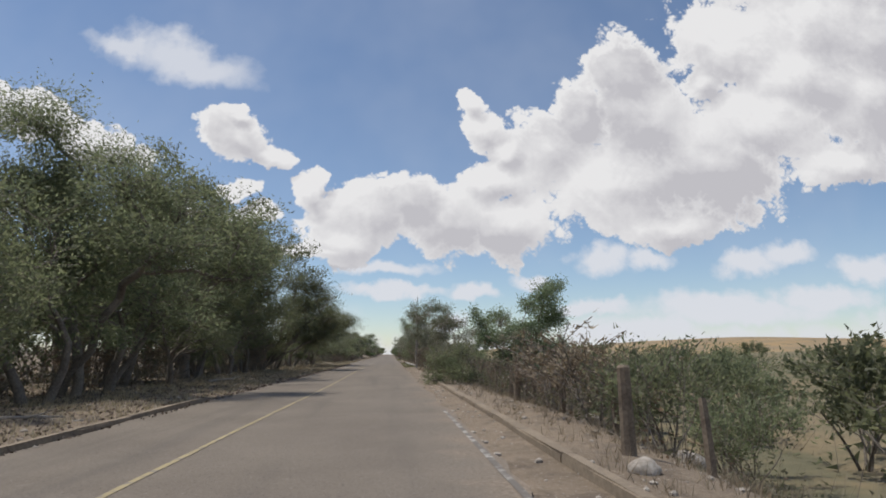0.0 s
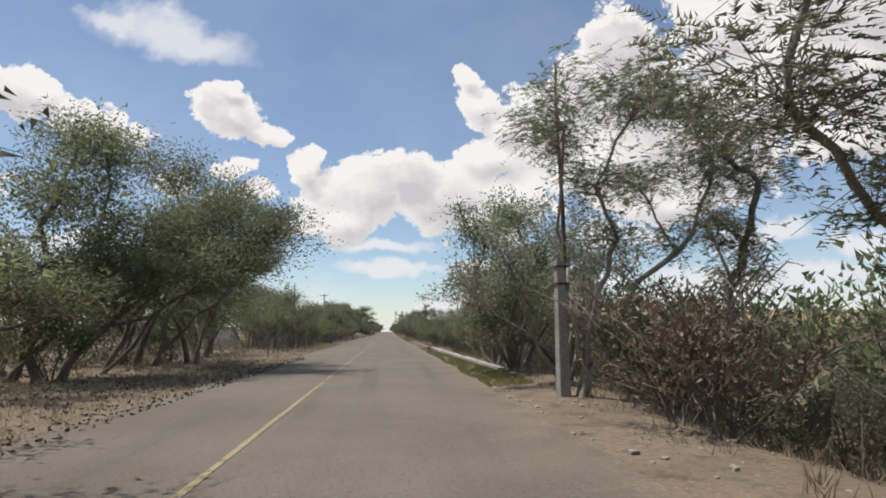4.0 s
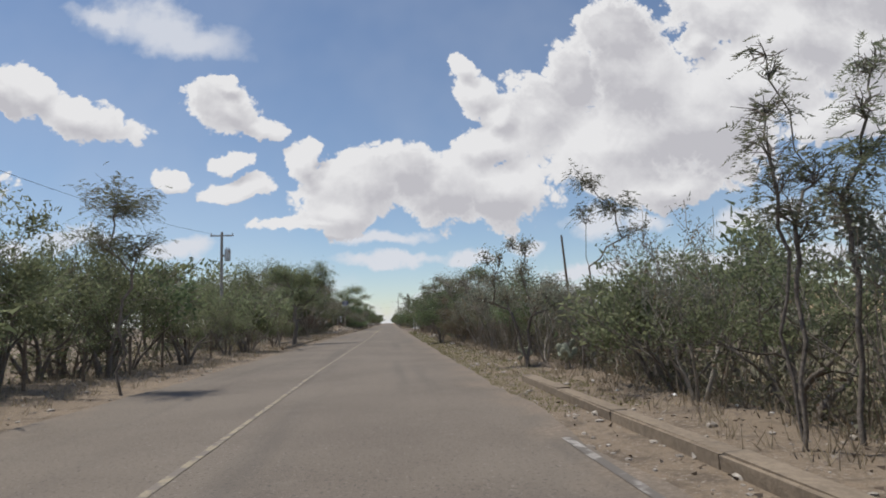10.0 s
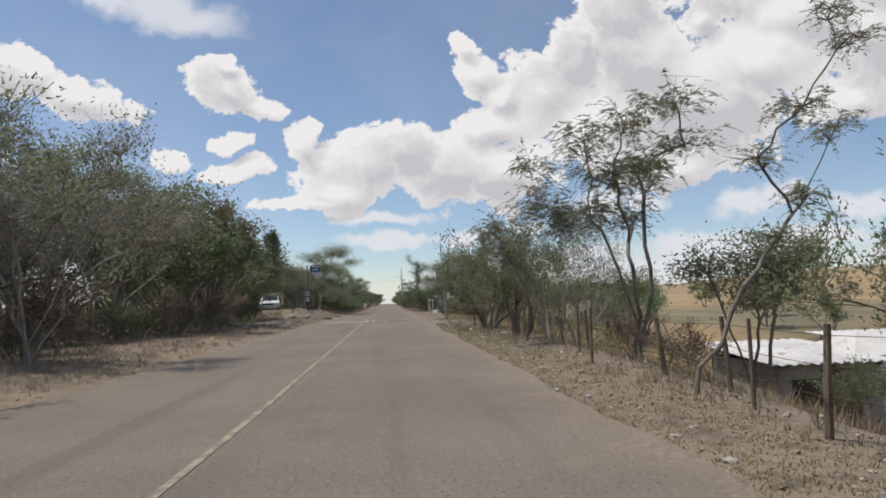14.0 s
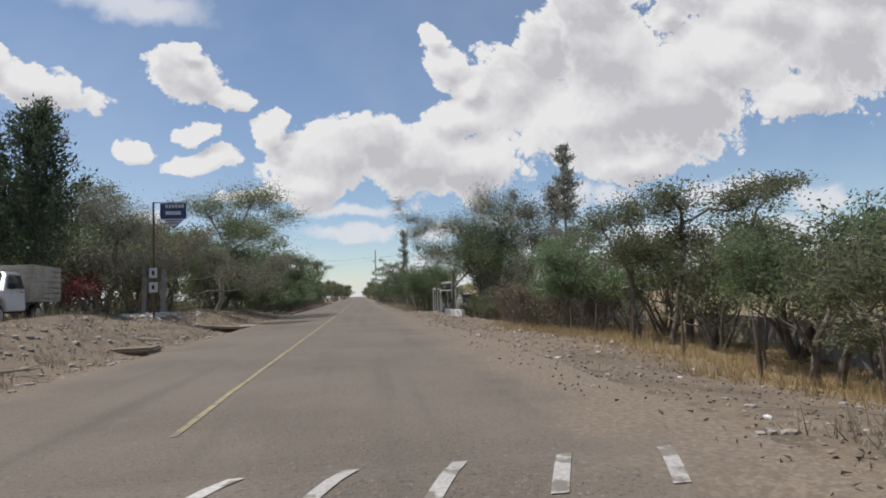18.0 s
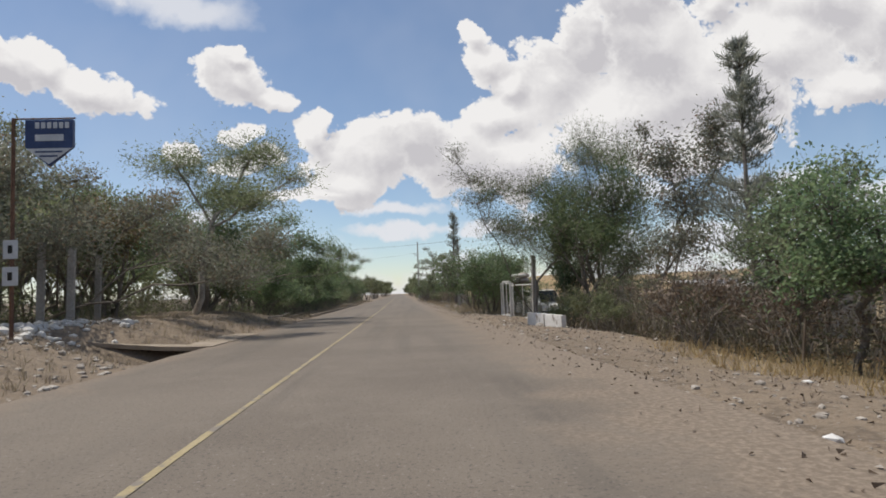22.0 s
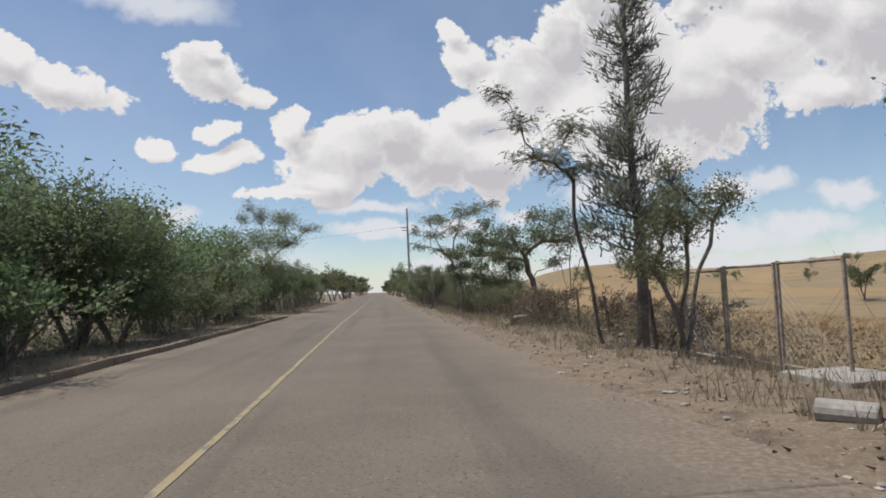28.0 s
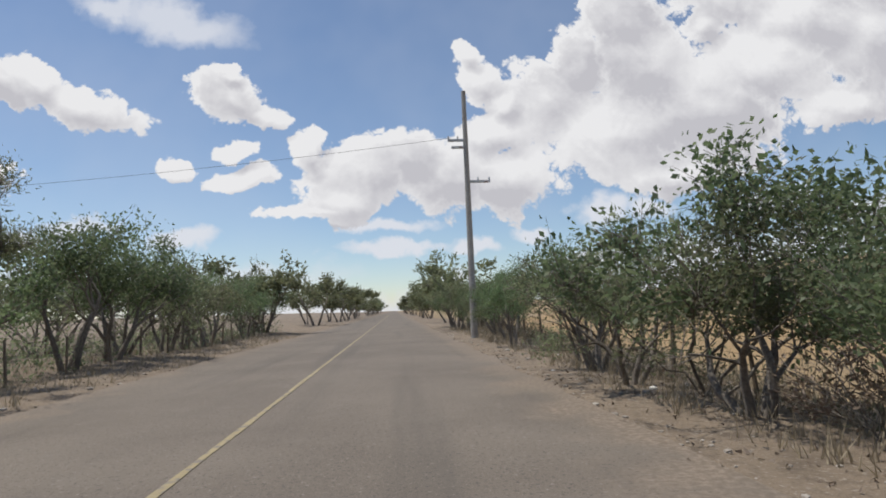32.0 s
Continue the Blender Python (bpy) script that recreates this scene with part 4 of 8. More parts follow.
crown_tree("mesqbig", -7.60, 20.50, [(-1.93, 9.24, 1.62, 1.2), (-0.24, 8.49, 1.27, 0.8), (-1.67, 6.7, 2.13, 1.16), (1.74, 6.58, 1.64, 0.78), (3.23, 6.02, 1.47, 0.78), (0.95, 5.22, 1.97, 0.95), (5.1, 5.28, 1.29, 0.77), (-1.43, 4.45, 1.57, 1.3), (3.33, 4.5, 1.81, 0.95), (5.54, 3.95, 1.1, 0.95)], "tall mesquite tree with long limbs fanning over the verge", fork=0.75, trunk=0.2, stems=2)
crown_tree("mesqbig", -7.80, 50.00, [(2.48, 7.11, 1.45, 1.11), (4.19, 6.55, 1.36, 1.11), (5.01, 5.84, 0.91, 0.73), (2.16, 5.19, 1.2, 0.95), (3.7, 4.98, 1.34, 0.95), (5.07, 4.29, 1.13, 0.71), (5.65, 3.59, 0.9, 0.65), (3.23, 3.57, 1.64, 0.93), (5.01, 2.89, 1.33, 0.81), (4.16, 2.32, 1.64, 0.68)], "tall dense mesquite tree towering over the shaded verge", fork=0.6, trunk=0.16, stems=4)
crown_tree("mesqbig", -7.80, 45.00, [(-2.18, 10.16, 1.37, 1.12), (-0.07, 9.1, 1.38, 1.11), (1.34, 8.57, 0.95, 0.92), (-0.99, 7.44, 1.7, 1.18), (1.06, 7.11, 1.2, 0.91), (-1.88, 5.65, 1.67, 1.15), (0.47, 5.5, 1.52, 1.07), (-0.62, 4.09, 1.83, 1.05), (1.71, 4.27, 1.35, 1.06)], "tall mesquite tree leaning over the shaded verge", fork=0.6, trunk=0.16, stems=3)
crown_tree("mesq", -7.20, 66.00, [(3.18, 5.02, 2.06, 1.06), (4.99, 4.5, 1.3, 0.79), (2.45, 3.71, 1.79, 1.05), (4.24, 3.45, 1.29, 1.05), (5.51, 4.76, 0.78, 0.4)], "mesquite tree reaching out towards the road", stems=2)
crown_tree("mesqbig", -8.40, 63.50, [(0.93, 6.85, 1.18, 0.87), (2.56, 6.02, 1.33, 0.72), (1.46, 4.88, 1.43, 0.98), (3.05, 4.48, 1.45, 0.84), (2.08, 3.37, 1.29, 0.82), (3.65, 2.96, 1.05, 0.69)], "dense mesquite tree with a rounded grey-green crown", stems=3, fork=0.5)
crown_tree("mesq", -6.90, 69.50, [(0.59, 6.96, 1.5, 1.0), (2.5, 6.18, 1.33, 1.0), (4.43, 5.4, 0.77, 0.5), (1.06, 4.8, 1.86, 1.17), (3.32, 4.42, 1.13, 0.78), (1.68, 3.45, 1.67, 0.96), (3.72, 3.45, 0.75, 0.58)], "mesquite tree with dark leaning trunks beside the road", stems=2, fork=0.5)
crown_tree("broad", 8.66, 33.00, [(2.08, 5.76, 0.85, 0.72), (2.72, 4.82, 0.85, 0.94), (2.99, 6.37, 0.62, 0.61), (1.14, 3.11, 1.06, 0.68), (2.42, 2.99, 0.83, 0.79), (-1.77, 4.91, 0.4, 0.34), (-1.22, 4.34, 0.7, 0.51), (-0.27, 4.69, 0.7, 0.46), (1.07, 5.28, 0.54, 0.47), (1.47, 5.75, 0.3, 0.3), (-0.93, 3.45, 0.92, 0.62), (0.5, 4.01, 0.94, 0.69), (1.8, 4.01, 0.72, 0.52), (0.07, 2.78, 0.93, 0.5)], "low tree with broad dull green leaves beside a fence post", fork=0.6, trunk=0.12, stems=2, k=1.8)
crown_tree("mesq", 6.60, 26.50, [(-1.94, 1.22, 0.7, 0.56), (-1.26, 0.76, 0.7, 0.5), (-0.45, 0.53, 0.65, 0.5), (-2.3, 0.56, 0.57, 0.39), (-0.88, 1.55, 0.59, 0.46)], "low bushy thorn shrub at the verge", stems=5, trunk=0.03, fork=0.4)
crown_tree("feather", 6.25, 22.20, [(0.25, 2.64, 0.33, 0.28), (0.25, 2.01, 0.41, 0.27), (0.92, 2.17, 0.42, 0.24), (1.3, 1.7, 0.38, 0.16)], "slender sapling with long feathery leaves", trunk=0.014, fork=0.5, k=0.6, stems=2)
crown_tree("featherpale", 5.93, 49.60, [(-1.43, 4.28, 0.84, 0.56), (-0.3, 4.58, 0.71, 0.5), (-1.59, 3.04, 0.69, 0.55), (0.66, 3.74, 0.85, 0.7), (1.8, 3.75, 0.87, 0.64), (0.21, 2.77, 0.84, 0.55), (2.19, 2.77, 0.72, 0.49), (-0.64, 2.35, 0.56, 0.48), (0.97, 4.31, 0.57, 0.43)], "feathery tree on a pale trunk forking low into many limbs", fork=0.35, trunk=0.075)
crown_tree("featherpale", 7.10, 49.00, [(1.74, 3.55, 0.84, 0.54), (1.4, 2.48, 0.69, 0.4), (2.08, 2.21, 0.55, 0.33), (0.94, 1.43, 0.41, 0.2)], "thin feathery tree on a pale leaning trunk", fork=0.35, trunk=0.04, k=0.7)
crown_tree("featherpale", 10.26, 47.50, [(-0.96, 5.18, 0.63, 0.49), (-0.89, 4.34, 0.5, 0.42), (0.3, 5.07, 0.51, 0.55), (1.16, 6.06, 0.33, 0.88), (1.18, 4.82, 0.78, 0.61), (1.75, 5.44, 0.52, 0.75)], "feathery sapling rising above dry scrub", fork=0.5, trunk=0.022, k=0.6)
crown_tree("featherpale", 5.12, 57.45, [(-0.37, 5.08, 0.84, 0.77), (-0.63, 5.65, 0.28, 0.29), (0.87, 5.5, 0.87, 0.78), (2.11, 5.34, 0.88, 0.79), (0.32, 4.07, 0.84, 0.56), (1.55, 4.18, 0.86, 0.57), (2.72, 4.39, 0.69, 0.58), (0.82, 3.07, 0.84, 0.46), (2.23, 3.17, 0.76, 0.46), (0.09, 3.24, 0.46, 0.36)], "tall feathery tree on several pale leaning stems", fork=0.5, trunk=0.08, stems=3)
crown_tree("mesq", 5.20, 63.70, [(-1.56, 4.74, 0.52, 0.37), (-0.84, 3.85, 0.89, 0.74), (-1.31, 2.68, 0.66, 0.51), (0.22, 4.75, 0.91, 0.68), (0.93, 3.41, 0.9, 0.9), (-0.15, 2.39, 1.03, 0.73), (-0.61, 1.53, 0.87, 0.57)], "bushy thorn tree with upswept ragged branches", stems=4, fork=0.4)
crown_tree("feather", 6.30, 55.00, [(0.5, 4.42, 0.74, 0.58), (1.11, 3.93, 0.44, 0.58), (0.24, 3.21, 0.57, 0.35), (0.93, 2.95, 0.43, 0.42), (0.44, 2.33, 0.57, 0.27)], "dark-limbed feathery tree overhanging the road", fork=0.6, trunk=0.08, stems=2)
crown_tree("grey", 6.06, 86.70, [(-1.11, 2.17, 0.32, 0.4), (-0.41, 2.33, 0.51, 0.41), (0.09, 1.7, 0.74, 0.62), (-0.66, 1.36, 0.54, 0.44), (0.12, 0.91, 0.55, 0.39), (0.62, 1.42, 0.46, 0.44)], "dull grey-leaved bushy tree behind a white kerb", stems=4, fork=0.4, trunk=0.06)
crown_tree("grey", 6.86, 84.69, [(-0.56, 2.98, 0.45, 0.37), (0.19, 2.9, 0.61, 0.44), (0.86, 2.74, 0.47, 0.59), (-0.78, 2.26, 0.45, 0.43), (-0.14, 2.03, 0.68, 0.57), (0.65, 1.73, 0.46, 0.5), (-0.37, 1.27, 0.52, 0.42)], "dull grey-leaved tree with many dark stems behind a white kerb", stems=5, fork=0.5, trunk=0.06)
crown_tree("gum", -13.20, 116.70, [(-2.05, 9.2, 1.24, 1.08), (0.46, 8.77, 0.96, 0.65), (-2.18, 7.07, 1.47, 1.33), (-0.41, 5.98, 1.98, 1.32), (1.35, 5.42, 1.25, 1.06), (-1.07, 4.43, 1.71, 1.04)], "tall gum tree with hanging grey-green leaf clumps", fork=0.7, trunk=0.16, k=1.6)
crown_tree("mesq", -5.73, 94.75, [(-0.16, 3.89, 1.05, 0.79), (-1.48, 3.45, 1.04, 0.94), (1.22, 2.93, 0.91, 0.71), (-2.64, 3.31, 0.73, 1.24), (0.05, 2.33, 1.19, 0.77), (-1.55, 2.07, 1.17, 0.76)], "mesquite tree above a crooked wire fence", stems=2, fork=0.5)
crown_tree("mesq", 5.22, 93.50, [(-0.32, 1.09, 0.34, 0.26), (0.09, 0.85, 0.4, 0.32), (-0.69, 1.05, 0.27, 0.29), (0.45, 0.78, 0.31, 0.23)], "bushy thorn shrub beside a stony yard", stems=5, fork=0.4, trunk=0.04)
crown_tree("thornbig", 5.86, 107.08, [(2.62, 2.78, 0.69, 0.66), (2.45, 1.58, 0.68, 0.63), (-0.7, 1.8, 0.35, 0.34), (1.99, 0.91, 0.59, 0.41), (0.12, 3.02, 0.47, 0.36), (1.03, 3.3, 0.48, 0.33), (1.84, 3.22, 0.45, 0.44), (-0.3, 2.33, 0.46, 0.38), (0.7, 2.31, 0.73, 0.56), (1.71, 2.15, 0.52, 0.71), (0.04, 1.51, 0.64, 0.47), (1.17, 1.34, 0.65, 0.48)], "big thorn tree with a dense rounded twiggy crown", stems=4, fork=0.5, trunk=0.1)
crown_tree("thornbig", 8.97, 108.80, [(-0.15, 3.97, 0.65, 0.54), (0.73, 4.23, 0.76, 0.55), (0.3, 3.08, 0.84, 0.7), (-0.48, 2.75, 0.64, 0.52), (0.53, 2.04, 0.83, 0.69), (-0.25, 1.64, 0.63, 0.5)], "thorn tree with a dense twiggy crown behind the kerb", stems=4, fork=0.5, trunk=0.06)
crown_tree("mesq", -4.44, 112.01, [(0.47, 3.15, 0.82, 0.49), (-0.22, 2.79, 0.5, 0.53), (1.11, 2.44, 0.82, 0.48), (0.02, 1.94, 0.8, 0.53), (1.84, 1.89, 0.62, 0.48)], "mesquite tree at the corner of a bare field", stems=3, fork=0.5)
crown_tree("feather", -3.57, 122.82, [(-0.03, 3.86, 0.81, 0.46), (-0.52, 3.15, 0.56, 0.41), (0.38, 3.02, 0.56, 0.41)], "slender twiggy sapling above a hedge", trunk=0.028, k=0.8)
crown_tree("feather", 6.06, 123.40, [(0.36, 4.39, 0.34, 0.3), (1.0, 3.85, 0.47, 0.29), (1.43, 3.18, 0.3, 0.13), (0.04, 3.6, 0.27, 0.26)], "slender forked sapling with feathery tips", trunk=0.022, fork=0.7)
crown_tree("feather", 5.34, 115.01, [(0.19, 3.79, 0.18, 0.13), (0.04, 3.15, 0.23, 0.2), (-0.18, 2.67, 0.25, 0.27), (0.42, 2.56, 0.28, 0.21), (0.09, 2.09, 0.33, 0.26)], "tall thin sapling with wispy drooping leaves", fork=0.6, trunk=0.028, stems=2, k=0.8)
crown_tree("feather", 6.07, 115.24, [(0.45, 3.68, 0.17, 0.27), (0.21, 3.22, 0.21, 0.17), (0.47, 2.87, 0.24, 0.29), (0.06, 2.43, 0.29, 0.28)], "tall thin sapling with wispy drooping leaves", fork=0.6, trunk=0.028, k=0.8)
crown_tree("hang", 5.16, 124.93, [(-0.17, 3.17, 0.12, 0.28), (0.12, 3.06, 0.21, 0.25), (-0.91, 2.8, 0.19, 0.19), (-0.62, 2.74, 0.11, 0.24), (-0.74, 2.27, 0.38, 0.26), (-0.02, 2.41, 0.36, 0.3), (0.72, 2.13, 0.31, 0.24), (-0.35, 1.79, 0.49, 0.36), (0.35, 1.77, 0.47, 0.34), (-1.15, 1.76, 0.29, 0.28), (1.0, 1.6, 0.2, 0.12)], "tree with upright spires of dull hanging leaves", stems=2, fork=0.7, trunk=0.05)
crown_tree("sparse", 5.72, 134.49, [(-1.62, 2.81, 0.51, 0.51), (-0.77, 2.93, 0.57, 0.51), (0.2, 2.34, 0.57, 0.64), (-0.54, 1.8, 0.85, 0.7)], "almost leafless shrub on thin pale stems", stems=6, trunk=0.026, fork=0.4)
crown_tree("sparse", 5.95, 134.70, [(-1.04, 2.84, 0.61, 0.61), (-0.07, 2.69, 0.74, 0.61), (0.51, 2.19, 0.49, 0.72), (-0.48, 1.98, 0.73, 0.72)], "leafless shrub on crooked white stems", stems=7, trunk=0.034, fork=0.5, k=0.6)
crown_tree("green", 6.00, 130.50, [(-0.32, 2.19, 0.42, 0.33), (0.38, 2.42, 0.51, 0.33), (0.67, 1.92, 0.51, 0.41), (-0.2, 1.54, 0.58, 0.4), (0.52, 1.2, 0.59, 0.4)], "small leafy tree among bare thorn scrub", stems=3, trunk=0.04, fork=0.5)
crown_tree("mesq", -4.44, 150.50, [(-1.27, 4.93, 0.52, 0.55), (-0.55, 4.61, 0.65, 0.76), (0.62, 4.28, 0.96, 0.77), (1.8, 4.87, 0.74, 0.62), (1.95, 4.1, 0.74, 0.46), (-0.1, 3.24, 1.23, 0.75), (-1.4, 4.17, 0.58, 0.54), (1.21, 3.06, 0.88, 0.53)], "dark mesquite tree with upswept ragged limbs", fork=0.7, trunk=0.13)
crown_tree("sparse", -4.51, 145.94, [(-0.49, 3.5, 0.57, 0.49), (-0.06, 2.74, 0.72, 0.49), (-0.88, 2.76, 0.41, 0.54), (-0.56, 2.11, 0.61, 0.43)], "twiggy pale thorn tree at the road's edge", stems=3, trunk=0.04)
crown_tree("feather", 4.65, 142.35, [(-0.16, 3.55, 0.38, 0.22), (-0.51, 3.1, 0.31, 0.28), (0.4, 3.17, 0.46, 0.28), (0.71, 2.83, 0.38, 0.28), (-0.05, 2.52, 0.45, 0.28)], "slender forked sapling with a feathery top", fork=0.75, trunk=0.026, stems=2)
crown_tree("green", 4.70, 144.98, [(-0.93, 2.34, 0.79, 0.42), (-0.09, 2.31, 0.8, 0.52), (0.74, 1.87, 0.59, 0.52), (-0.66, 1.5, 0.89, 0.62), (0.37, 1.06, 0.69, 0.57)], "leafy green tree leaning over the verge", stems=3, fork=0.5)
crown_tree("brushy", 4.93, 138.91, [(-0.41, 2.16, 0.23, 0.27), (0.12, 1.96, 0.38, 0.27), (-0.61, 1.59, 0.37, 0.26), (0.13, 1.42, 0.53, 0.36), (0.87, 1.69, 0.31, 0.42), (-0.27, 0.91, 0.55, 0.4), (0.48, 0.84, 0.45, 0.38)], "tangled thorn thicket with rust-tinged leaves", stems=7, fork=0.35, trunk=0.028)
crown_tree("broad", 7.46, 152.60, [(-1.99, 4.53, 0.22, 0.2), (-1.54, 4.22, 0.43, 0.35), (-0.72, 4.45, 0.44, 0.36), (0.23, 5.02, 0.46, 0.45), (0.98, 4.94, 0.51, 0.66), (-1.37, 3.53, 0.79, 0.54), (-0.09, 3.59, 0.81, 0.63), (-2.59, 3.61, 0.24, 0.2), (-1.14, 2.62, 0.78, 0.52), (0.18, 2.44, 0.81, 0.68), (-1.59, 2.78, 0.54, 0.45), (-0.59, 1.94, 0.63, 0.44), (0.55, 1.54, 0.64, 0.59), (-1.3, 1.74, 0.46, 0.36), (-0.35, 1.28, 0.55, 0.36)], "big tree with small dull green leaves and dark trunks", fork=0.6, trunk=0.11, k=2.0, stems=4)
crown_tree("mesq", 7.12, 156.20, [(-2.59, 3.09, 0.33, 0.2), (-2.28, 2.76, 0.4, 0.23), (-1.79, 3.08, 0.48, 0.26), (-1.49, 2.55, 0.54, 0.26), (-0.73, 3.4, 0.56, 0.41), (0.01, 3.73, 0.5, 0.41), (-0.66, 2.67, 0.63, 0.4), (0.21, 2.92, 0.43, 0.54), (0.32, 4.01, 0.44, 0.35), (-1.98, 2.3, 0.4, 0.16), (0.98, 3.39, 0.73, 0.69)], "flat-crowned mesquite on one dark twisted trunk", fork=0.7, trunk=0.09)
crown_tree("sparse", -7.29, 164.00, [(-0.67, 5.55, 1.29, 1.22), (-1.62, 5.39, 0.79, 1.21), (0.19, 3.83, 1.12, 0.85), (-1.22, 3.36, 1.1, 0.84)], "tall bare thorn tree of fine pale twigs", stems=5, trunk=0.06)
crown_tree("sparse", -6.16, 170.57, [(-1.19, 5.24, 1.44, 1.05), (-0.05, 3.37, 1.88, 1.38), (-2.23, 3.2, 1.85, 1.37), (1.93, 4.72, 0.81, 0.84), (2.39, 3.08, 1.35, 1.04)], "thorn tree of fine grey twigs on a dry bank", stems=5, k=1.8, trunk=0.07)
crown_tree("featherpale", 5.86, 172.65, [(-1.44, 3.04, 0.59, 0.47), (-0.43, 4.75, 0.61, 0.48), (-0.07, 3.8, 0.74, 0.6), (0.72, 3.39, 0.75, 0.6), (-1.07, 2.38, 0.73, 0.52)], "feathery tree on thin pale stems above branch posts", stems=4, trunk=0.028, fork=0.6)
crown_tree("feather", 6.47, 168.20, [(-1.02, 4.38, 0.52, 0.32), (-0.25, 4.66, 0.62, 0.32), (0.84, 5.14, 0.74, 0.33), (-0.6, 3.73, 0.71, 0.46), (0.47, 4.0, 0.72, 0.47), (1.28, 4.47, 0.54, 0.38), (-0.83, 2.91, 0.61, 0.41), (0.3, 2.98, 0.48, 0.46)], "tall feathery tree on dark thin leaning stems", stems=3, trunk=0.06, fork=0.6)
crown_tree("feather", 5.40, 164.00, [(2.41, 4.65, 0.33, 0.17), (1.94, 4.88, 0.28, 0.16), (1.76, 3.74, 0.33, 0.18), (1.24, 3.11, 0.31, 0.17), (2.03, 2.58, 0.33, 0.18), (2.46, 3.55, 0.32, 0.19), (1.45, 2.06, 0.35, 0.19)], "tall leaning sapling with feathery drooping leaves", trunk=0.03, fork=0.6)
crown_tree("mesq", 8.40, 167.50, [(-0.77, 2.63, 0.72, 0.38), (0.14, 2.78, 0.68, 0.43), (0.64, 2.25, 0.64, 0.43), (-0.28, 2.11, 0.63, 0.34), (1.24, 2.75, 0.75, 0.52)], "low thorn tree above a tin-roofed shed", stems=3, trunk=0.05, fork=0.5)
crown_tree("featherpale", 8.10, 194.50, [(-2.82, 3.68, 0.43, 0.29), (-2.12, 3.98, 0.57, 0.33), (-1.43, 3.82, 0.52, 0.33), (-2.56, 3.16, 0.37, 0.26), (-1.75, 3.16, 0.58, 0.32), (-1.04, 3.23, 0.4, 0.42)], "wide feathery tree on pale stems beside the road", fork=0.6, trunk=0.035, stems=3)
crown_tree("grey", -11.21, 226.00, [(-0.08, 5.4, 1.51, 1.13), (2.03, 4.48, 1.3, 1.39), (-1.2, 4.06, 1.14, 1.36), (0.88, 2.89, 2.1, 1.12)], "grey-leaved yard tree above rubble", fork=0.6, trunk=0.08)
crown_tree("umbrella", -7.60, 236.00, [(2.17, 7.64, 2.55, 0.99), (-0.5, 6.81, 1.82, 0.98), (4.35, 6.19, 1.23, 0.71), (1.15, 5.56, 2.18, 1.12), (3.15, 4.82, 1.52, 1.05)], "wide flat-crowned tree with pale branching limbs", fork=0.8, trunk=0.14)
crown_tree("mesq", 10.03, 213.20, [(-0.89, 3.75, 0.74, 0.56), (0.12, 4.05, 0.92, 0.57), (-0.63, 2.82, 1.07, 0.56), (0.44, 2.79, 0.92, 0.56)], "thorn tree leaning over golden grass", fork=0.7, trunk=0.08)
crown_tree("mesq", 10.20, 211.60, [(0.46, 4.1, 1.0, 0.52), (1.68, 3.93, 1.02, 0.52), (2.83, 4.35, 0.88, 0.35), (3.99, 4.68, 0.74, 0.21), (0.82, 3.02, 1.16, 0.51), (2.24, 3.2, 0.87, 0.43)], "thorn tree with long swept branches above golden grass", fork=0.6, trunk=0.1, stems=2)
crown_tree("green", 10.09, 207.40, [(-0.59, 2.5, 0.5, 0.37), (0.43, 2.58, 0.63, 0.37), (-0.09, 1.88, 0.73, 0.46), (0.76, 1.95, 0.57, 0.51)], "small leafy tree on thin leaning stems", stems=3, trunk=0.04, fork=0.6)
crown_tree("green", 9.41, 218.00, [(-0.42, 3.04, 0.89, 0.71), (0.54, 2.85, 0.74, 0.57), (-0.33, 1.94, 1.05, 0.56), (0.31, 1.76, 0.81, 0.47)], "small leafy tree before a low grey wall", fork=0.6, trunk=0.07)
crown_tree("grey", -10.50, 228.50, [(1.3, 3.55, 0.99, 0.7), (2.12, 4.58, 0.75, 0.53), (3.29, 3.85, 1.01, 0.71), (4.13, 2.94, 1.02, 0.79), (2.13, 2.48, 1.5, 0.87), (0.99, 2.17, 0.98, 0.87), (5.82, 2.01, 1.2, 0.8), (7.72, 2.48, 1.05, 0.71), (7.36, 1.43, 1.21, 0.71)], "grey-green yard trees grown into one thicket", stems=5, trunk=0.07, fork=0.4)
crown_tree("fine", 7.30, 233.40, [(-3.26, 7.17, 0.58, 0.42), (-2.36, 6.45, 0.88, 0.56), (-1.45, 5.85, 1.12, 0.79), (-2.41, 5.17, 1.04, 0.51), (0.2, 6.04, 1.42, 1.06), (-0.11, 4.41, 1.65, 1.05), (-1.3, 3.98, 1.17, 0.69), (1.48, 3.44, 2.02, 1.4), (1.6, 5.54, 1.43, 1.42)], "big leafy tree reaching out over the verge", fork=0.5, trunk=0.07, stems=2, k=0.8)
crown_tree("fine", 8.70, 231.60, [(0.88, 7.41, 1.08, 1.0), (2.22, 7.17, 1.09, 1.0), (1.65, 5.19, 1.68, 1.54), (1.96, 3.0, 1.68, 1.19), (0.18, 6.76, 0.89, 0.88)], "big dark leafy tree behind a whitewashed planter", fork=0.5, trunk=0.07, stems=3, k=0.85)
crown_tree("hang", 9.60, 228.00, [(1.56, 6.21, 0.87, 0.85), (2.38, 6.95, 0.51, 0.86), (3.12, 6.37, 0.7, 1.05), (2.03, 4.7, 1.25, 1.03), (1.35, 3.23, 1.05, 0.83), (0.85, 7.16, 0.38, 0.47)], "tall tree with dull grey hanging leaves", stems=4, trunk=0.06, fork=0.5, k=1.3)
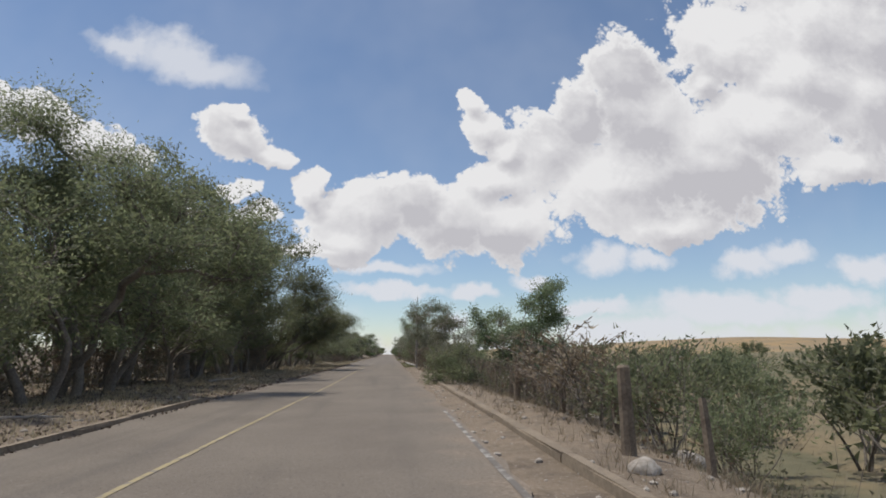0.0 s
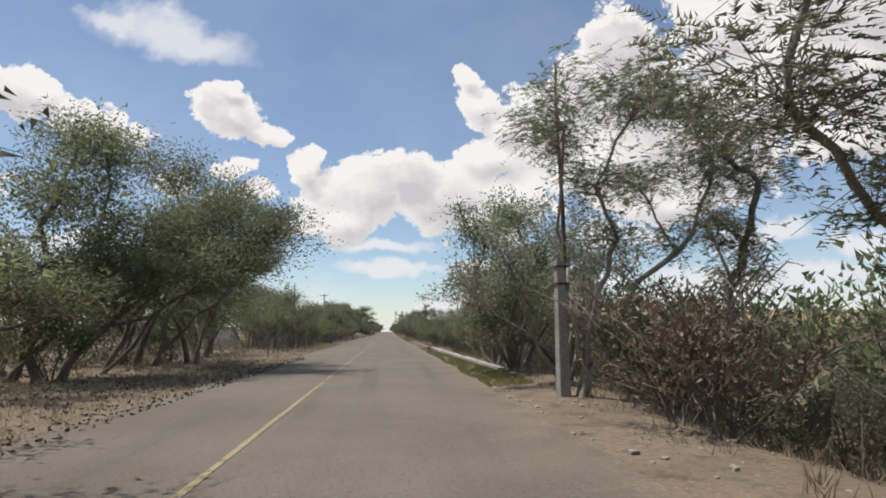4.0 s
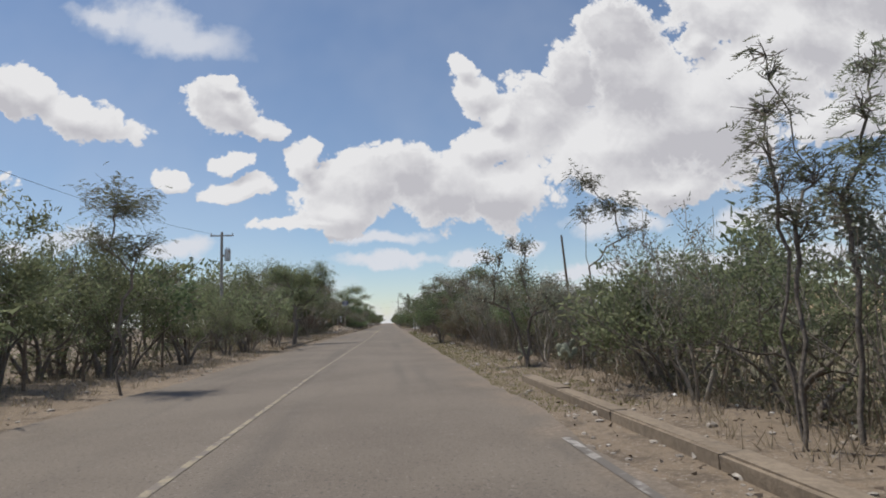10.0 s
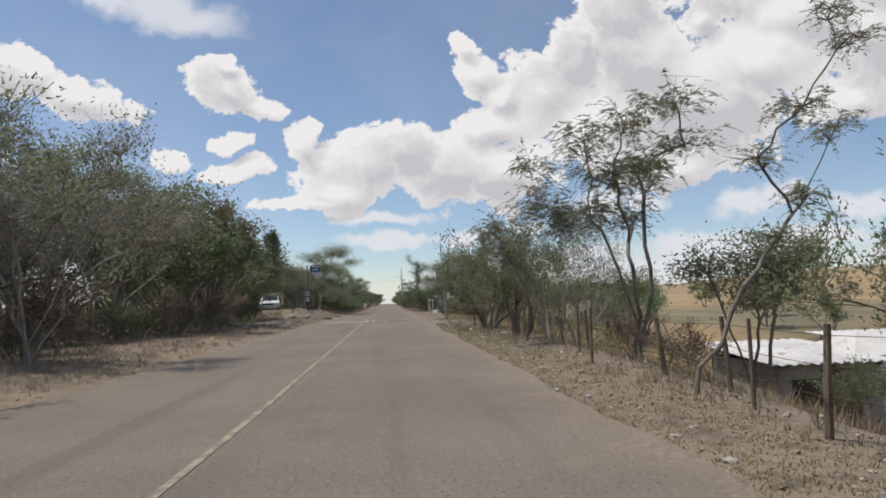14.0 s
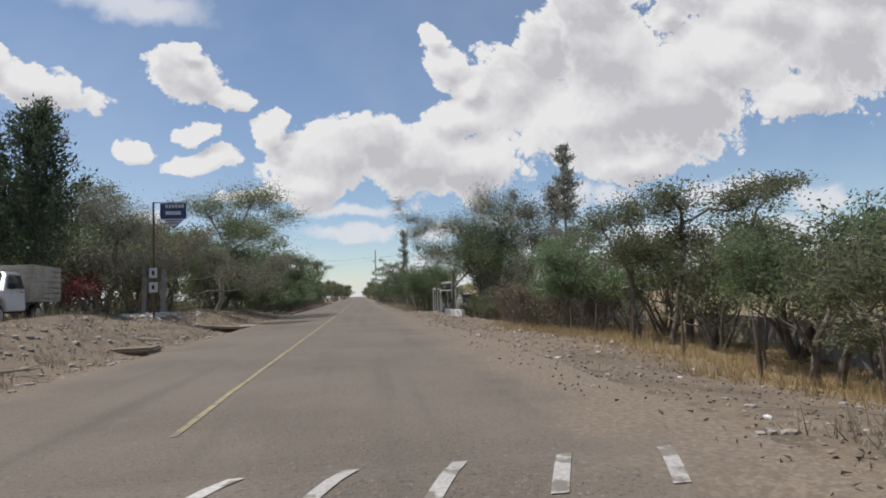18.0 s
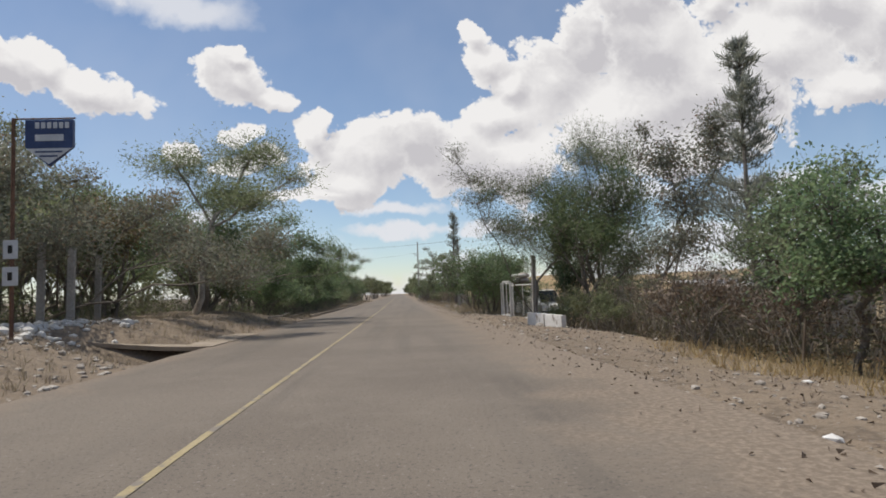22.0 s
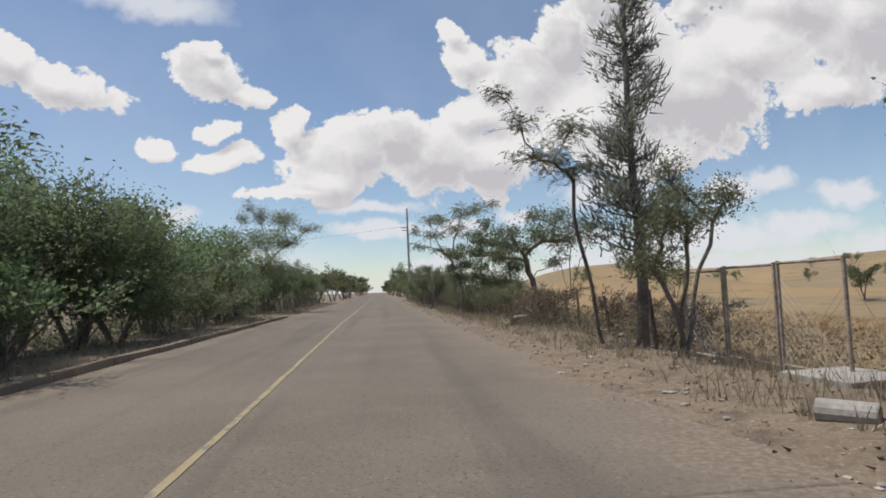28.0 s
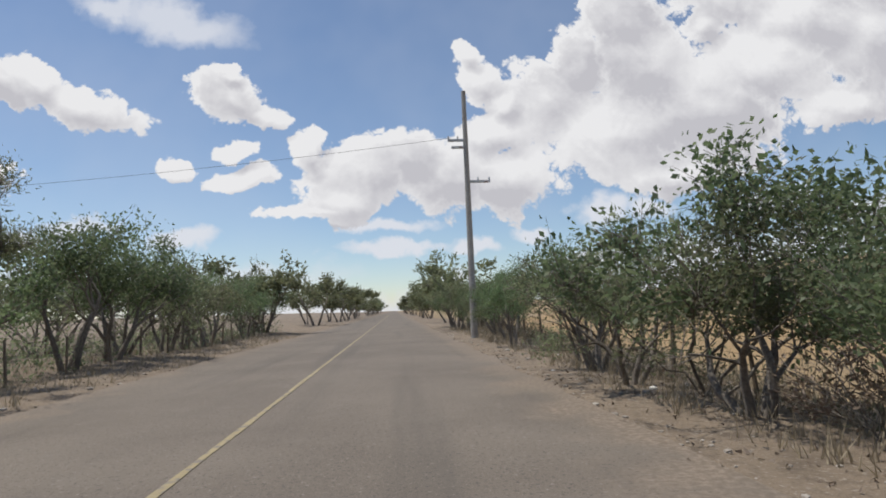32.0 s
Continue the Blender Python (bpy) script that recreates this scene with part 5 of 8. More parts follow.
crown_tree("broad", 10.37, 221.00, [(0.33, 3.63, 0.82, 0.54), (1.38, 3.97, 0.77, 0.61), (-0.38, 2.58, 0.69, 0.65), (0.61, 2.55, 0.95, 0.66), (0.27, 1.49, 0.88, 0.59)], "leafy yellow-green tree at the edge of a bare yard", stems=3, trunk=0.06, fork=0.5)
crown_tree("green", -9.20, 240.50, [(4.88, 4.47, 0.77, 0.63), (5.75, 3.53, 0.88, 0.63), (6.72, 3.2, 0.9, 0.63), (7.61, 2.77, 0.5, 0.53), (4.88, 2.92, 0.96, 0.82), (6.22, 2.18, 1.18, 0.83), (7.5, 1.83, 0.8, 0.63), (3.94, 3.75, 0.75, 0.82)], "big leafy tree massed over the opposite verge", stems=4, trunk=0.05, fork=0.5)
crown_tree("green", 6.00, 242.19, [(-1.81, 2.6, 0.88, 0.65), (-0.48, 2.64, 1.2, 0.66), (0.88, 2.75, 1.07, 0.74), (1.94, 2.57, 0.93, 0.89), (-0.07, 1.75, 1.51, 0.88), (1.57, 1.25, 1.08, 0.89), (-1.55, 1.65, 0.88, 0.58)], "leafy green trees massed beside a yard", stems=5, trunk=0.06, fork=0.4)
crown_tree("fine", 11.40, 243.50, [(0.97, 5.43, 0.89, 0.84), (2.37, 5.08, 1.27, 1.01), (1.39, 3.59, 1.25, 1.0), (3.16, 3.21, 1.28, 1.18), (3.95, 1.51, 1.1, 1.17), (2.51, 1.56, 1.26, 1.0)], "yellow-green yard tree behind a pipe gate", stems=3, trunk=0.06, fork=0.5)
crown_tree("feather", 6.03, 262.39, [(-2.0, 5.17, 0.28, 0.17), (-1.55, 4.64, 0.43, 0.26), (-1.35, 3.87, 0.53, 0.3), (-0.61, 4.39, 0.43, 0.31), (-0.66, 3.63, 0.66, 0.31)], "feathery tree leaning over the verge", fork=0.6, trunk=0.04)
crown_tree("mesq", 6.24, 259.58, [(0.47, 2.73, 0.43, 0.22), (1.04, 2.58, 0.37, 0.31), (0.05, 2.19, 0.43, 0.24), (-0.08, 3.06, 0.32, 0.31), (-0.42, 2.16, 0.47, 0.36), (-0.37, 1.53, 0.42, 0.3)], "small thorn tree beside a pipe fence", fork=0.5, trunk=0.06, stems=3)
crown_tree("broad", 6.36, 268.60, [(-1.36, 3.19, 0.32, 0.21), (-1.73, 2.67, 0.46, 0.27), (-0.97, 2.81, 0.38, 0.28), (-1.92, 2.19, 0.37, 0.27), (-1.26, 2.13, 0.46, 0.27), (0.01, 3.38, 0.48, 0.25), (0.61, 3.29, 0.4, 0.28), (0.14, 2.71, 0.65, 0.37), (0.83, 2.53, 0.49, 0.37), (-0.57, 2.32, 0.38, 0.28), (0.79, 1.95, 0.4, 0.2)], "spreading dark green tree on one forked trunk", fork=0.65, trunk=0.09)
crown_tree("feather", 6.81, 267.40, [(0.27, 2.9, 0.43, 0.25), (0.89, 2.81, 0.35, 0.25), (-0.15, 2.33, 0.23, 0.21)], "sparse feathery tree on thin crossing stems", fork=0.6, trunk=0.022, stems=3)
crown_tree("feather", 5.70, 283.43, [(-2.23, 4.58, 0.39, 0.35), (-1.39, 5.1, 0.47, 0.35), (-0.55, 5.2, 0.48, 0.47), (0.31, 5.42, 0.59, 0.48), (1.3, 5.64, 0.61, 0.36), (1.99, 5.97, 0.5, 0.32), (-2.06, 3.67, 0.46, 0.24), (-1.11, 4.38, 0.57, 0.35), (0.05, 4.48, 0.59, 0.35), (-0.64, 3.55, 0.63, 0.25)], "wide feathery tree on dark forking limbs", fork=0.75, k=1.2, trunk=0.06)
crown_tree("hangreen", 5.53, 279.67, [(-0.35, 3.0, 0.56, 0.3), (0.25, 2.52, 0.57, 0.3), (-0.14, 2.0, 0.49, 0.23), (-0.53, 2.37, 0.35, 0.27), (0.59, 3.16, 0.36, 0.23), (0.03, 3.44, 0.29, 0.17)], "tree with broad drooping green leaves", fork=0.6, k=1.5, trunk=0.05)
crown_tree("hangreen", 6.61, 279.03, [(-0.94, 3.88, 0.21, 0.16), (-0.4, 3.95, 0.3, 0.23), (0.11, 3.57, 0.52, 0.29), (-0.13, 3.12, 0.44, 0.23), (-0.32, 2.44, 0.5, 0.34), (0.39, 2.87, 0.34, 0.48), (-0.23, 1.94, 0.57, 0.28), (0.35, 1.68, 0.34, 0.28), (1.07, 3.44, 0.57, 0.39), (1.11, 2.42, 0.64, 0.51), (0.83, 1.67, 0.55, 0.37), (0.69, 3.96, 0.42, 0.26)], "tree with broad drooping green leaves beside a wire fence", fork=0.6, stems=2, k=1.5, trunk=0.05)
crown_tree("green", 6.25, 284.67, [(-0.19, 1.82, 0.7, 0.51), (0.37, 1.35, 0.71, 0.56), (-0.47, 0.93, 0.58, 0.5), (0.56, 0.55, 0.53, 0.5)], "low leafy green tree beneath a feathery tree", stems=4, trunk=0.05, fork=0.4)
crown_tree("mesq", 8.70, 284.00, [(-0.88, 2.15, 0.81, 0.49), (0.26, 1.9, 0.82, 0.49), (-0.37, 1.16, 0.93, 0.54), (0.91, 1.11, 0.71, 0.49)], "low thorn tree before a golden hillside", stems=4, trunk=0.04, fork=0.4)
crown_tree("twisted", -6.94, 295.87, [(-0.92, 7.75, 0.5, 0.54), (-1.68, 7.14, 0.69, 0.61), (0.04, 7.12, 0.7, 0.75), (-1.87, 5.71, 0.85, 0.49), (-0.16, 5.48, 1.26, 0.92), (1.99, 6.48, 1.09, 0.71), (3.57, 6.04, 0.9, 0.5), (2.17, 5.03, 1.09, 0.7), (-1.31, 4.29, 1.05, 0.69), (0.4, 3.43, 1.45, 1.02), (-0.93, 2.47, 1.52, 0.9), (1.36, 2.79, 0.7, 0.92)], "twisted dark mesquite tree with a high ragged crown", fork=0.7, trunk=0.12)
crown_tree("broad", 5.14, 291.25, [(-1.49, 2.54, 0.15, 0.12), (-1.28, 2.29, 0.26, 0.16), (-0.86, 2.56, 0.21, 0.2), (-0.27, 2.67, 0.27, 0.22), (0.32, 2.55, 0.33, 0.26), (-1.07, 1.96, 0.37, 0.25), (-0.31, 2.06, 0.47, 0.28), (-0.64, 1.57, 0.38, 0.25), (0.19, 1.65, 0.48, 0.25)], "dense dark green tree on thick leaning trunks", stems=2, fork=0.5, trunk=0.1)
crown_tree("broad", 5.10, 290.29, [(0.15, 2.32, 0.23, 0.16), (0.55, 2.12, 0.23, 0.16), (0.01, 1.9, 0.41, 0.24), (0.5, 1.65, 0.34, 0.26), (0.27, 1.33, 0.38, 0.26)], "dense dark green tree on thick leaning trunks", stems=4, fork=0.55, trunk=0.11)
crown_tree("green", 5.91, 300.50, [(-1.26, 2.21, 0.61, 0.5), (-0.21, 2.59, 0.83, 0.51), (0.93, 2.45, 0.85, 0.51), (1.97, 2.22, 0.76, 0.51), (-0.69, 1.5, 0.82, 0.6), (0.75, 1.45, 1.05, 0.6), (2.09, 1.1, 0.75, 0.61), (-1.79, 1.73, 0.5, 0.49)], "leafy green trees of a hedge row grown together", stems=5, trunk=0.05, fork=0.45)
crown_tree("broad", 5.60, 293.40, [(-1.27, 2.76, 0.29, 0.21), (-0.93, 2.87, 0.23, 0.22), (-1.13, 2.34, 0.29, 0.21), (-1.59, 2.04, 0.21, 0.12), (-1.25, 1.93, 0.33, 0.2), (-0.99, 1.65, 0.25, 0.27), (-1.45, 1.7, 0.21, 0.13), (-0.62, 2.27, 0.34, 0.43)], "dark leafy tree leaning in over the fence", stems=3, trunk=0.05, k=0.8, fork=0.5)
crown_tree("twisted", -6.75, 304.29, [(-1.0, 4.04, 0.33, 0.36), (0.06, 3.94, 0.55, 0.43), (1.29, 4.0, 0.34, 0.43), (-0.09, 3.05, 0.84, 0.59), (0.98, 3.02, 0.55, 0.59)], "small thorny tree with knobbly upright tips", fork=0.6, trunk=0.06)

# left: tall thorn wood along the first stretch
row(["wood"], 6, 72, 7.5, -14, -11, 9, 11, 11, 1.0)
row(["wood"], 26, 50, 5.0, -9.2, -8.0, 10, 12.5, 12, 1.05)
row(["mesquite"], 14, 72, 5.0, -8.0, -7.0, 5.0, 6.5, 15, 1.0)
row(["back", "bush", "brush"], 6, 74, 2.2, -10, -7.2, 1.8, 3.0, 13)
row(["back"], 0, 76, 5.5, -19, -15, 5, 8, 14, 1.2)
tree("mesquite", -6.4, 72.4, 5.8, 3.0)
tree("mesquite", -6.8, 74.2, 5.6, 3.0)
# left: low fence-side trees
tree("grey", -5.2, 98.2, 4.5, 1.4)
row(["thorn", "mesquite", "bush"], 76, 102, 3.4, -10, -6.6, 3.6, 5.0, 21)
row(["back"], 76, 140, 5, -22, -13, 3.0, 4.6, 25)
row(["bush", "thorn", "greenbush", "thorn"], 97, 148, 2.4, -7.0, -5.0, 2.6, 4.0, 22)
row(["mesqlow", "thornlow"], 102, 150, 5, -10, -7, 3.8, 5.2, 23)
tree("grey", -11, 112, 5.6, 2.4)
tree("gum", -7.4, 103.0, 6.2, 1.8)
tree("thorn", -6.0, 127.5, 4.6, 1.9)
tree("mesquite", -6.3, 122.5, 5.0, 2.2)
# left: twiggy bank wood and the dense trees before the yard
row(["thorn", "bare", "mesquite"], 153, 180, 3.2, -10, -7.4, 5.6, 7.4, 31)
row(["brush", "bush", "brush"], 153, 196, 2.2, -8.8, -6.4, 1.2, 2.4, 32)
row(["back"], 206, 242, 3.0, -20, -16, 3.4, 4.8, 38)
row(["back"], 150, 205, 4.5, -15, -11, 4.5, 6.5, 35)
row(["wood", "greenlow", "wood"], 176, 206, 3.8, -12, -8.8, 7, 8.6, 33)
tree("rusty", -9.0, 192, 8.4, 3.0)
row(["greenlow", "thornlow", "mesqlow"], 221, 240, 2.3, -13.5, -9.8, 4.8, 6.6, 34)
row(["wood", "back"], 210, 250, 3.5, -22, -14.5, 6.5, 8.5, 36)
tree("flower", -10.5, 223.5, 2.6, 1.5)
tree("rusty", -9.6, 232.5, 5.8, 2.2)
row(["biggreen", "green", "mesquite"], 239, 262, 3.2, -9.8, -8.2, 5.8, 7.0, 41)
row(["greenlow", "greenbush", "mesqlow"], 262, 286, 3.0, -8.8, -6.8, 4.4, 5.8, 46)
row(["greenbush", "bush"], 239, 286, 2.4, -7.2, -5.8, 2.0, 3.0, 42)
row(["back"], 240, 300, 5, -14, -10, 4, 6, 45)
row(["greenlow", "thornlow", "greenlow"], 297, 336, 2.3, -8.2, -6.2, 3.4, 4.4, 43)
row(["greenlow", "thornlow", "greenbush"], 286, 298, 2.6, -9, -7.0, 2.8, 4.0, 48)
row(["back"], 288, 336, 3.6, -14, -10.5, 3.8, 4.8, 49)
row(["far"], 332, 640, 11, -9, -5.6, 4.5, 6.5, 44)
# right: first stretch, low land beyond
row(["brush", "bush", "brush", "grey"], 10, 57, 2.0, 5.7, 8.0, 1.2, 2.4, 51)
row(["back", "bush"], 17, 66, 3.4, 9.5, 13.5, 3.0, 4.2, 52)
row(["back"], 8, 70, 4.2, 15, 24, 3.8, 5.2, 56)
row(["back", "far"], 20, 120, 9, 28, 60, 3, 5, 55)
tree("grey", 6.6, 37.5, 3.4, 1.4)
row(["brush", "bush", "back"], 46, 62, 1.6, 5.6, 8.4, 1.6, 2.8, 54)
row(["green", "thorn", "grey"], 60, 74, 2.8, 5.2, 7.0, 3.4, 5.0, 53)
# right: kerbed stretch
row(["thorn", "grey", "mesquite"], 73, 87, 2.4, 5.9, 8.0, 2.8, 3.6, 61)
row(["back"], 64, 91, 2.6, 8.2, 11, 3.0, 4.0, 64)
tree("bush", 5.7, 93.6, 2.1, 1.2)
row(["thorn", "bush", "grey", "bush", "bare"], 105.5, 130, 1.6, 5.8, 8.0, 2.2, 3.4, 62)
row(["back"], 100, 146, 3, 8.5, 12, 3.0, 4.2, 65)
row(["grey", "bush", "thorn", "brush", "bare"], 131, 151, 1.3, 5.7, 8.2, 2.2, 3.2, 63)
# right: open yard and pale stemmed trees
tree("thorn", 5.9, 160.5, 2.6, 1.3)
row(["brush", "bush", "brush"], 157, 170, 2.4, 6.4, 8.8, 0.9, 1.4, 77)
row(["thorn", "pale", "bare"], 176, 186, 2.6, 6.0, 8.2, 4.8, 6.2, 71)
row(["back"], 150, 190, 6, 16, 24, 2.6, 3.6, 73)
row(["greenlow", "mesqlow"], 194, 206, 1.9, 9.6, 11.5, 2.8, 3.6, 76)
tree("mesquite", -8.6, 203.0, 5.2, 2.8)
row(["greenlow", "thornlow", "back"], 184, 216, 2.8, 10.5, 14, 3.0, 4.0, 72)
row(["greenlow", "mesqlow", "thornlow"], 206, 222, 2.2, 10.8, 12.5, 3.2, 4.2, 75)
tree("biggreen", 9.8, 233.0, 7.4, 3.0)
row(["brush", "back"], 218, 234, 2.0, 8.2, 11, 1.4, 2.4, 74)
row(["green", "greenbush", "green"], 242, 254, 2.0, 5.8, 8.5, 2.6, 3.8, 81)
tree("biggreen", 9.2, 255.0, 5.4, 1.9)
tree("mesquite", 9.6, 251.8, 5.4, 2.2)
row(["biggreen"], 256, 273, 3.4, -8.4, -7.0, 4.9, 5.6, 47)
row(["back", "brush", "bush"], 243, 256, 1.8, 7.4, 10, 1.4, 2.6, 86)
row(["brush", "bush", "brush"], 264, 276, 3.4, 5.7, 7.6, 0.9, 1.6, 82)
row(["brush", "bush", "brush"], 276, 293, 1.4, 5.9, 7.8, 1.1, 1.8, 83)
tree("green", 8.2, 289.2, 3.5, 0.9)
row(["brush"], 262, 300, 3.0, 5.6, 7.6, 0.8, 1.5, 87)
row(["green", "thorn", "green"], 294, 334, 2.3, 5.2, 7.0, 2.4, 3.2, 83)
row(["far"], 333, 640, 11, 5.6, 8.5, 4.0, 5.5, 84)
row(["far", "back"], 130, 320, 12, 18, 45, 2.5, 3.6, 85)
row(["far", "back"], 150, 420, 9, 60, 140, 2.5, 4.0, 88)

conifer("casuarina_tree", 12.4, 225.9, 9.4, 1.5, LEAF_CASUARINA, 10000, "tall cone-shaped casuarina with wispy grey-green needles", True, 3)
conifer("casuarina_tree", 6.4, 261.4, 8.2, 0.95, LEAF_CASUARINA, 5200, "slender casuarina with upswept wispy branches", True, 4)
conifer("cypress_tree", -10.1, 219.2, 7.8, 1.75, LEAF_CYPRESS, 11000, "dense dark green columnar cypress behind a parked truck", False, 6, 1.6)
conifer("cypress_tree", -12.2, 219.8, 7.0, 1.9, LEAF_CYPRESS, 11000, "dense dark green columnar cypress behind a parked truck", False, 7, 1.6)
conifer("cypress_tree", 11.5, 244.0, 5.4, 1.2, LEAF_DARK, 7000, "dense dark green columnar cypress in a yard", False, 8, 1.4)


# ---------------------------------------------------------------- kerbs
def kerb(name, y0, y1, x0, x1, width, height, mat, label, seed, gap=1.0):
    """A line of kerb stones, each its own piece, a little uneven."""
    rng = random.Random(seed)
    root = tagged(empty(name, 0, 0, 0), label, "kerb", kind="structure")
    y = y0
    while y < y1:
        ln = gap * rng.uniform(0.85, 1.1)
        x = x0 + (x1 - x0) * (y - y0) / (y1 - y0)
        bm = bmesh.new()
        vs = box(bm, -width / 2, 0, -0.25, width / 2, ln - 0.004, height * rng.uniform(0.96, 1.04), 0.018)
        for v in bm.verts:
            v.co += Vector((rng.gauss(0, 0.006), rng.gauss(0, 0.006), rng.gauss(0, 0.008)))
        ob = part("kerb_stone", bm, mat, root)
        ob.matrix_basis = pose(x + rng.gauss(0, 0.006), y, -0.03, rng.gauss(0, 0.15), rng.gauss(0, 1.2), rng.gauss(0, 0.15))
        y += ln
    return root


DIRTY = rough_surface("dusty_kerb_concrete", (0.16, 0.125, 0.09), (0.27, 0.215, 0.155), 0.8, 14, 0.95, 0.01, third=(0.12, 0.1, 0.08), third_cut=(0.56, 0.7))
OLD_WHITE = rough_surface("worn_white_kerb_paint", (0.34, 0.32, 0.29), (0.56, 0.54, 0.5), 0.9, 9, 0.85, 0.004, third=(0.22, 0.18, 0.14), third_cut=(0.48, 0.64))
kerb("kerb_right", 5, 36, 4.55, 4.48, 0.2, 0.085, DIRTY, "dusty low concrete kerb beside the asphalt", 1, 2.6)
kerb("kerb_white", 65, 88.8, 5.05, 4.75, 0.24, 0.1, OLD_WHITE, "low white-painted kerb wall beside a grass strip", 2, 2.2)
kerb("kerb_right", 89.6, 121, 4.4, 4.5, 0.24, 0.12, DIRTY, "dusty concrete kerb with gravel behind it", 3, 2.6)
kerb("kerb_left", 5, 17, -2.35, -2.6, 0.16, 0.1, DIRTY, "half-buried kerb at the edge of the shaded verge", 4, 2.6)
kerb("kerb_left", 246, 286, -3.95, -3.8, 0.16, 0.12, DIRTY, "half-buried dusty kerb along the opposite lane", 5, 2.6)
kerb("kerb_left", 144, 158, -4.0, -4.2, 0.16, 0.1, DIRTY, "half-buried dusty kerb along the opposite lane", 6, 2.6)


# ---------------------------------------------------------------- speed bump and its stripes
def speed_bump():
    vs, fs = [], []
    prof = [(-0.75, -0.02), (-0.5, 0.03), (-0.2, 0.06), (0.1, 0.065), (0.4, 0.04), (0.7, -0.02)]
    for i in range(15):
        x = -3.3 + 7.4 * i / 14
        for dy, z in prof:
            vs.append((x, 198.95 + dy, z + 0.004 * noise.noise((x, dy, 3))))
    n = len(prof)
    for i in range(14):
        for k in range(n - 1):
            fs.append((i * n + k, (i + 1) * n + k, (i + 1) * n + k + 1, i * n + k + 1))
    root = mesh_part("speed_bump", vs, fs, ASPHALT, smooth=True)
    tagged(root, "low asphalt speed bump with worn slanted white stripes", "speed bump", kind="structure")
    for i in range(5):
        x = 0.38 + 0.74 * i
        v, f = [], []
        for k in range(7):
            u = k / 6
            y = 198.55 + 0.8 * u
            z = float(np.interp(y - 198.95, [p[0] for p in prof], [p[1] for p in prof])) + 0.008
            v += [(x + 0.3 * u, y, z), (x + 0.3 * u + 0.11, y, z)]
        f = [(2 * k, 2 * k + 1, 2 * k + 3, 2 * k + 2) for k in range(6)]
        mesh_part("stripe", v, f, ROAD_WHITE, root, "worn slanted white paint stripe")
    v = []
    for k in range(7):
        y = 198.25 + 0.45 * k / 6
        z = float(np.interp(y - 198.95, [p[0] for p in prof], [p[1] for p in prof])) + 0.008
        v += [(-2.9, y, z), (0.2, y, z)]
    mesh_part("stripe", v, [(2 * k, 2 * k + 1, 2 * k + 3, 2 * k + 2) for k in range(6)], YELLOW_FADED, root, "worn yellow paint band")


speed_bump()


# ---------------------------------------------------------------- poles and wires
def spliced_pole(x, y, hb, ht, lean=0.0, turn=0.0, label=""):
    z = ground_z(x, y)
    root = tagged(empty("utility_pole", x, y, z - 0.05, turn), label or "square concrete post with a thin dark pole clamped to its top", "utility pole")
    bm = bmesh.new()
    vs = box(bm, -0.11, -0.11, -0.2, 0.11, 0.11, hb, 0.012)
    for v in bm.verts:
        k = 1 - 0.28 * max(0, v.co.z) / hb
        v.co.x, v.co.y = v.co.x * k + lean * v.co.z, v.co.y * k
    part("post", bm, CONCRETE, root)
    n = 6
    pts = [(lean * (hb - 0.6) + 0.09 + lean * 1.1 * (ht - hb + 0.6) * i / n + 0.02 * math.sin(i), 0.02 * math.cos(i * 1.3), hb - 0.6 + (ht - hb + 0.6) * i / n) for i in range(n + 1)]
    tube_part("upper_pole", pts, [0.05 - 0.024 * i / n for i in range(n + 1)], WOOD, root, "thin dark wooden pole", 7)
    for zz in (hb - 0.45, hb - 0.12):
        box_part("clamp", (lean * zz - 0.11, -0.11, zz - 0.02, lean * zz + 0.15, 0.11, zz + 0.02), RUST, root, "rusty steel clamp", 0.004)
    return root


def utility_pole(x, y, h, mat, arms=(), transformer=False, label="", r=0.13, lean=0.0, turn=0.0):
    z = ground_z(x, y)
    root = tagged(empty("utility_pole", x, y, z - 0.05, turn), label, "utility pole")
    tube_part("pole", [(lean * h * i / 6, 0, -0.2 + (h + 0.2) * i / 6) for i in range(7)], [r * (1 - 0.4 * i / 6) for i in range(7)], mat, root, sides=10)
    for az, a0, a1 in arms:
        box_part("crossarm", (a0 + lean * az, -0.05, az - 0.05, a1 + lean * az, 0.05, az + 0.05), WOOD if mat == WOOD else STEEL, root, "", 0.008)
        for k in (0.04, 0.5, 0.96):
            xx = a0 + (a1 - a0) * k + lean * az
            if abs(xx) < 0.12 or abs(a1 - a0) < 0.7:
                continue
            tube_part("insulator", [(xx, 0, az + 0.05), (xx, 0, az + 0.09), (xx, 0, az + 0.1), (xx, 0, az + 0.14), (xx, 0, az + 0.15), (xx, 0, az + 0.19)], [0.02, 0.045, 0.025, 0.045, 0.025, 0.02], PALE_SIGN, root, "pale ceramic insulator", 8)
    if transformer:
        t = tube_part("transformer", [(0.38, 0, h - 1.95), (0.38, 0, h - 1.9), (0.38, 0, h - 1.2), (0.38, 0, h - 1.15)], [0.16, 0.2, 0.2, 0.14], STEEL, root, "grey steel transformer can", 12)
        box_part("bracket", (0.08, -0.05, h - 1.65, 0.22, 0.05, h - 1.55), RUST, root, "", 0.005)
        for k in (-0.08, 0.08):
            tube_part("bushing", [(0.38 + k, 0, h - 1.16), (0.38 + k, 0, h - 1.0)], [0.03, 0.018], PALE_SIGN, root, "pale ceramic bushing", 8)
    return root


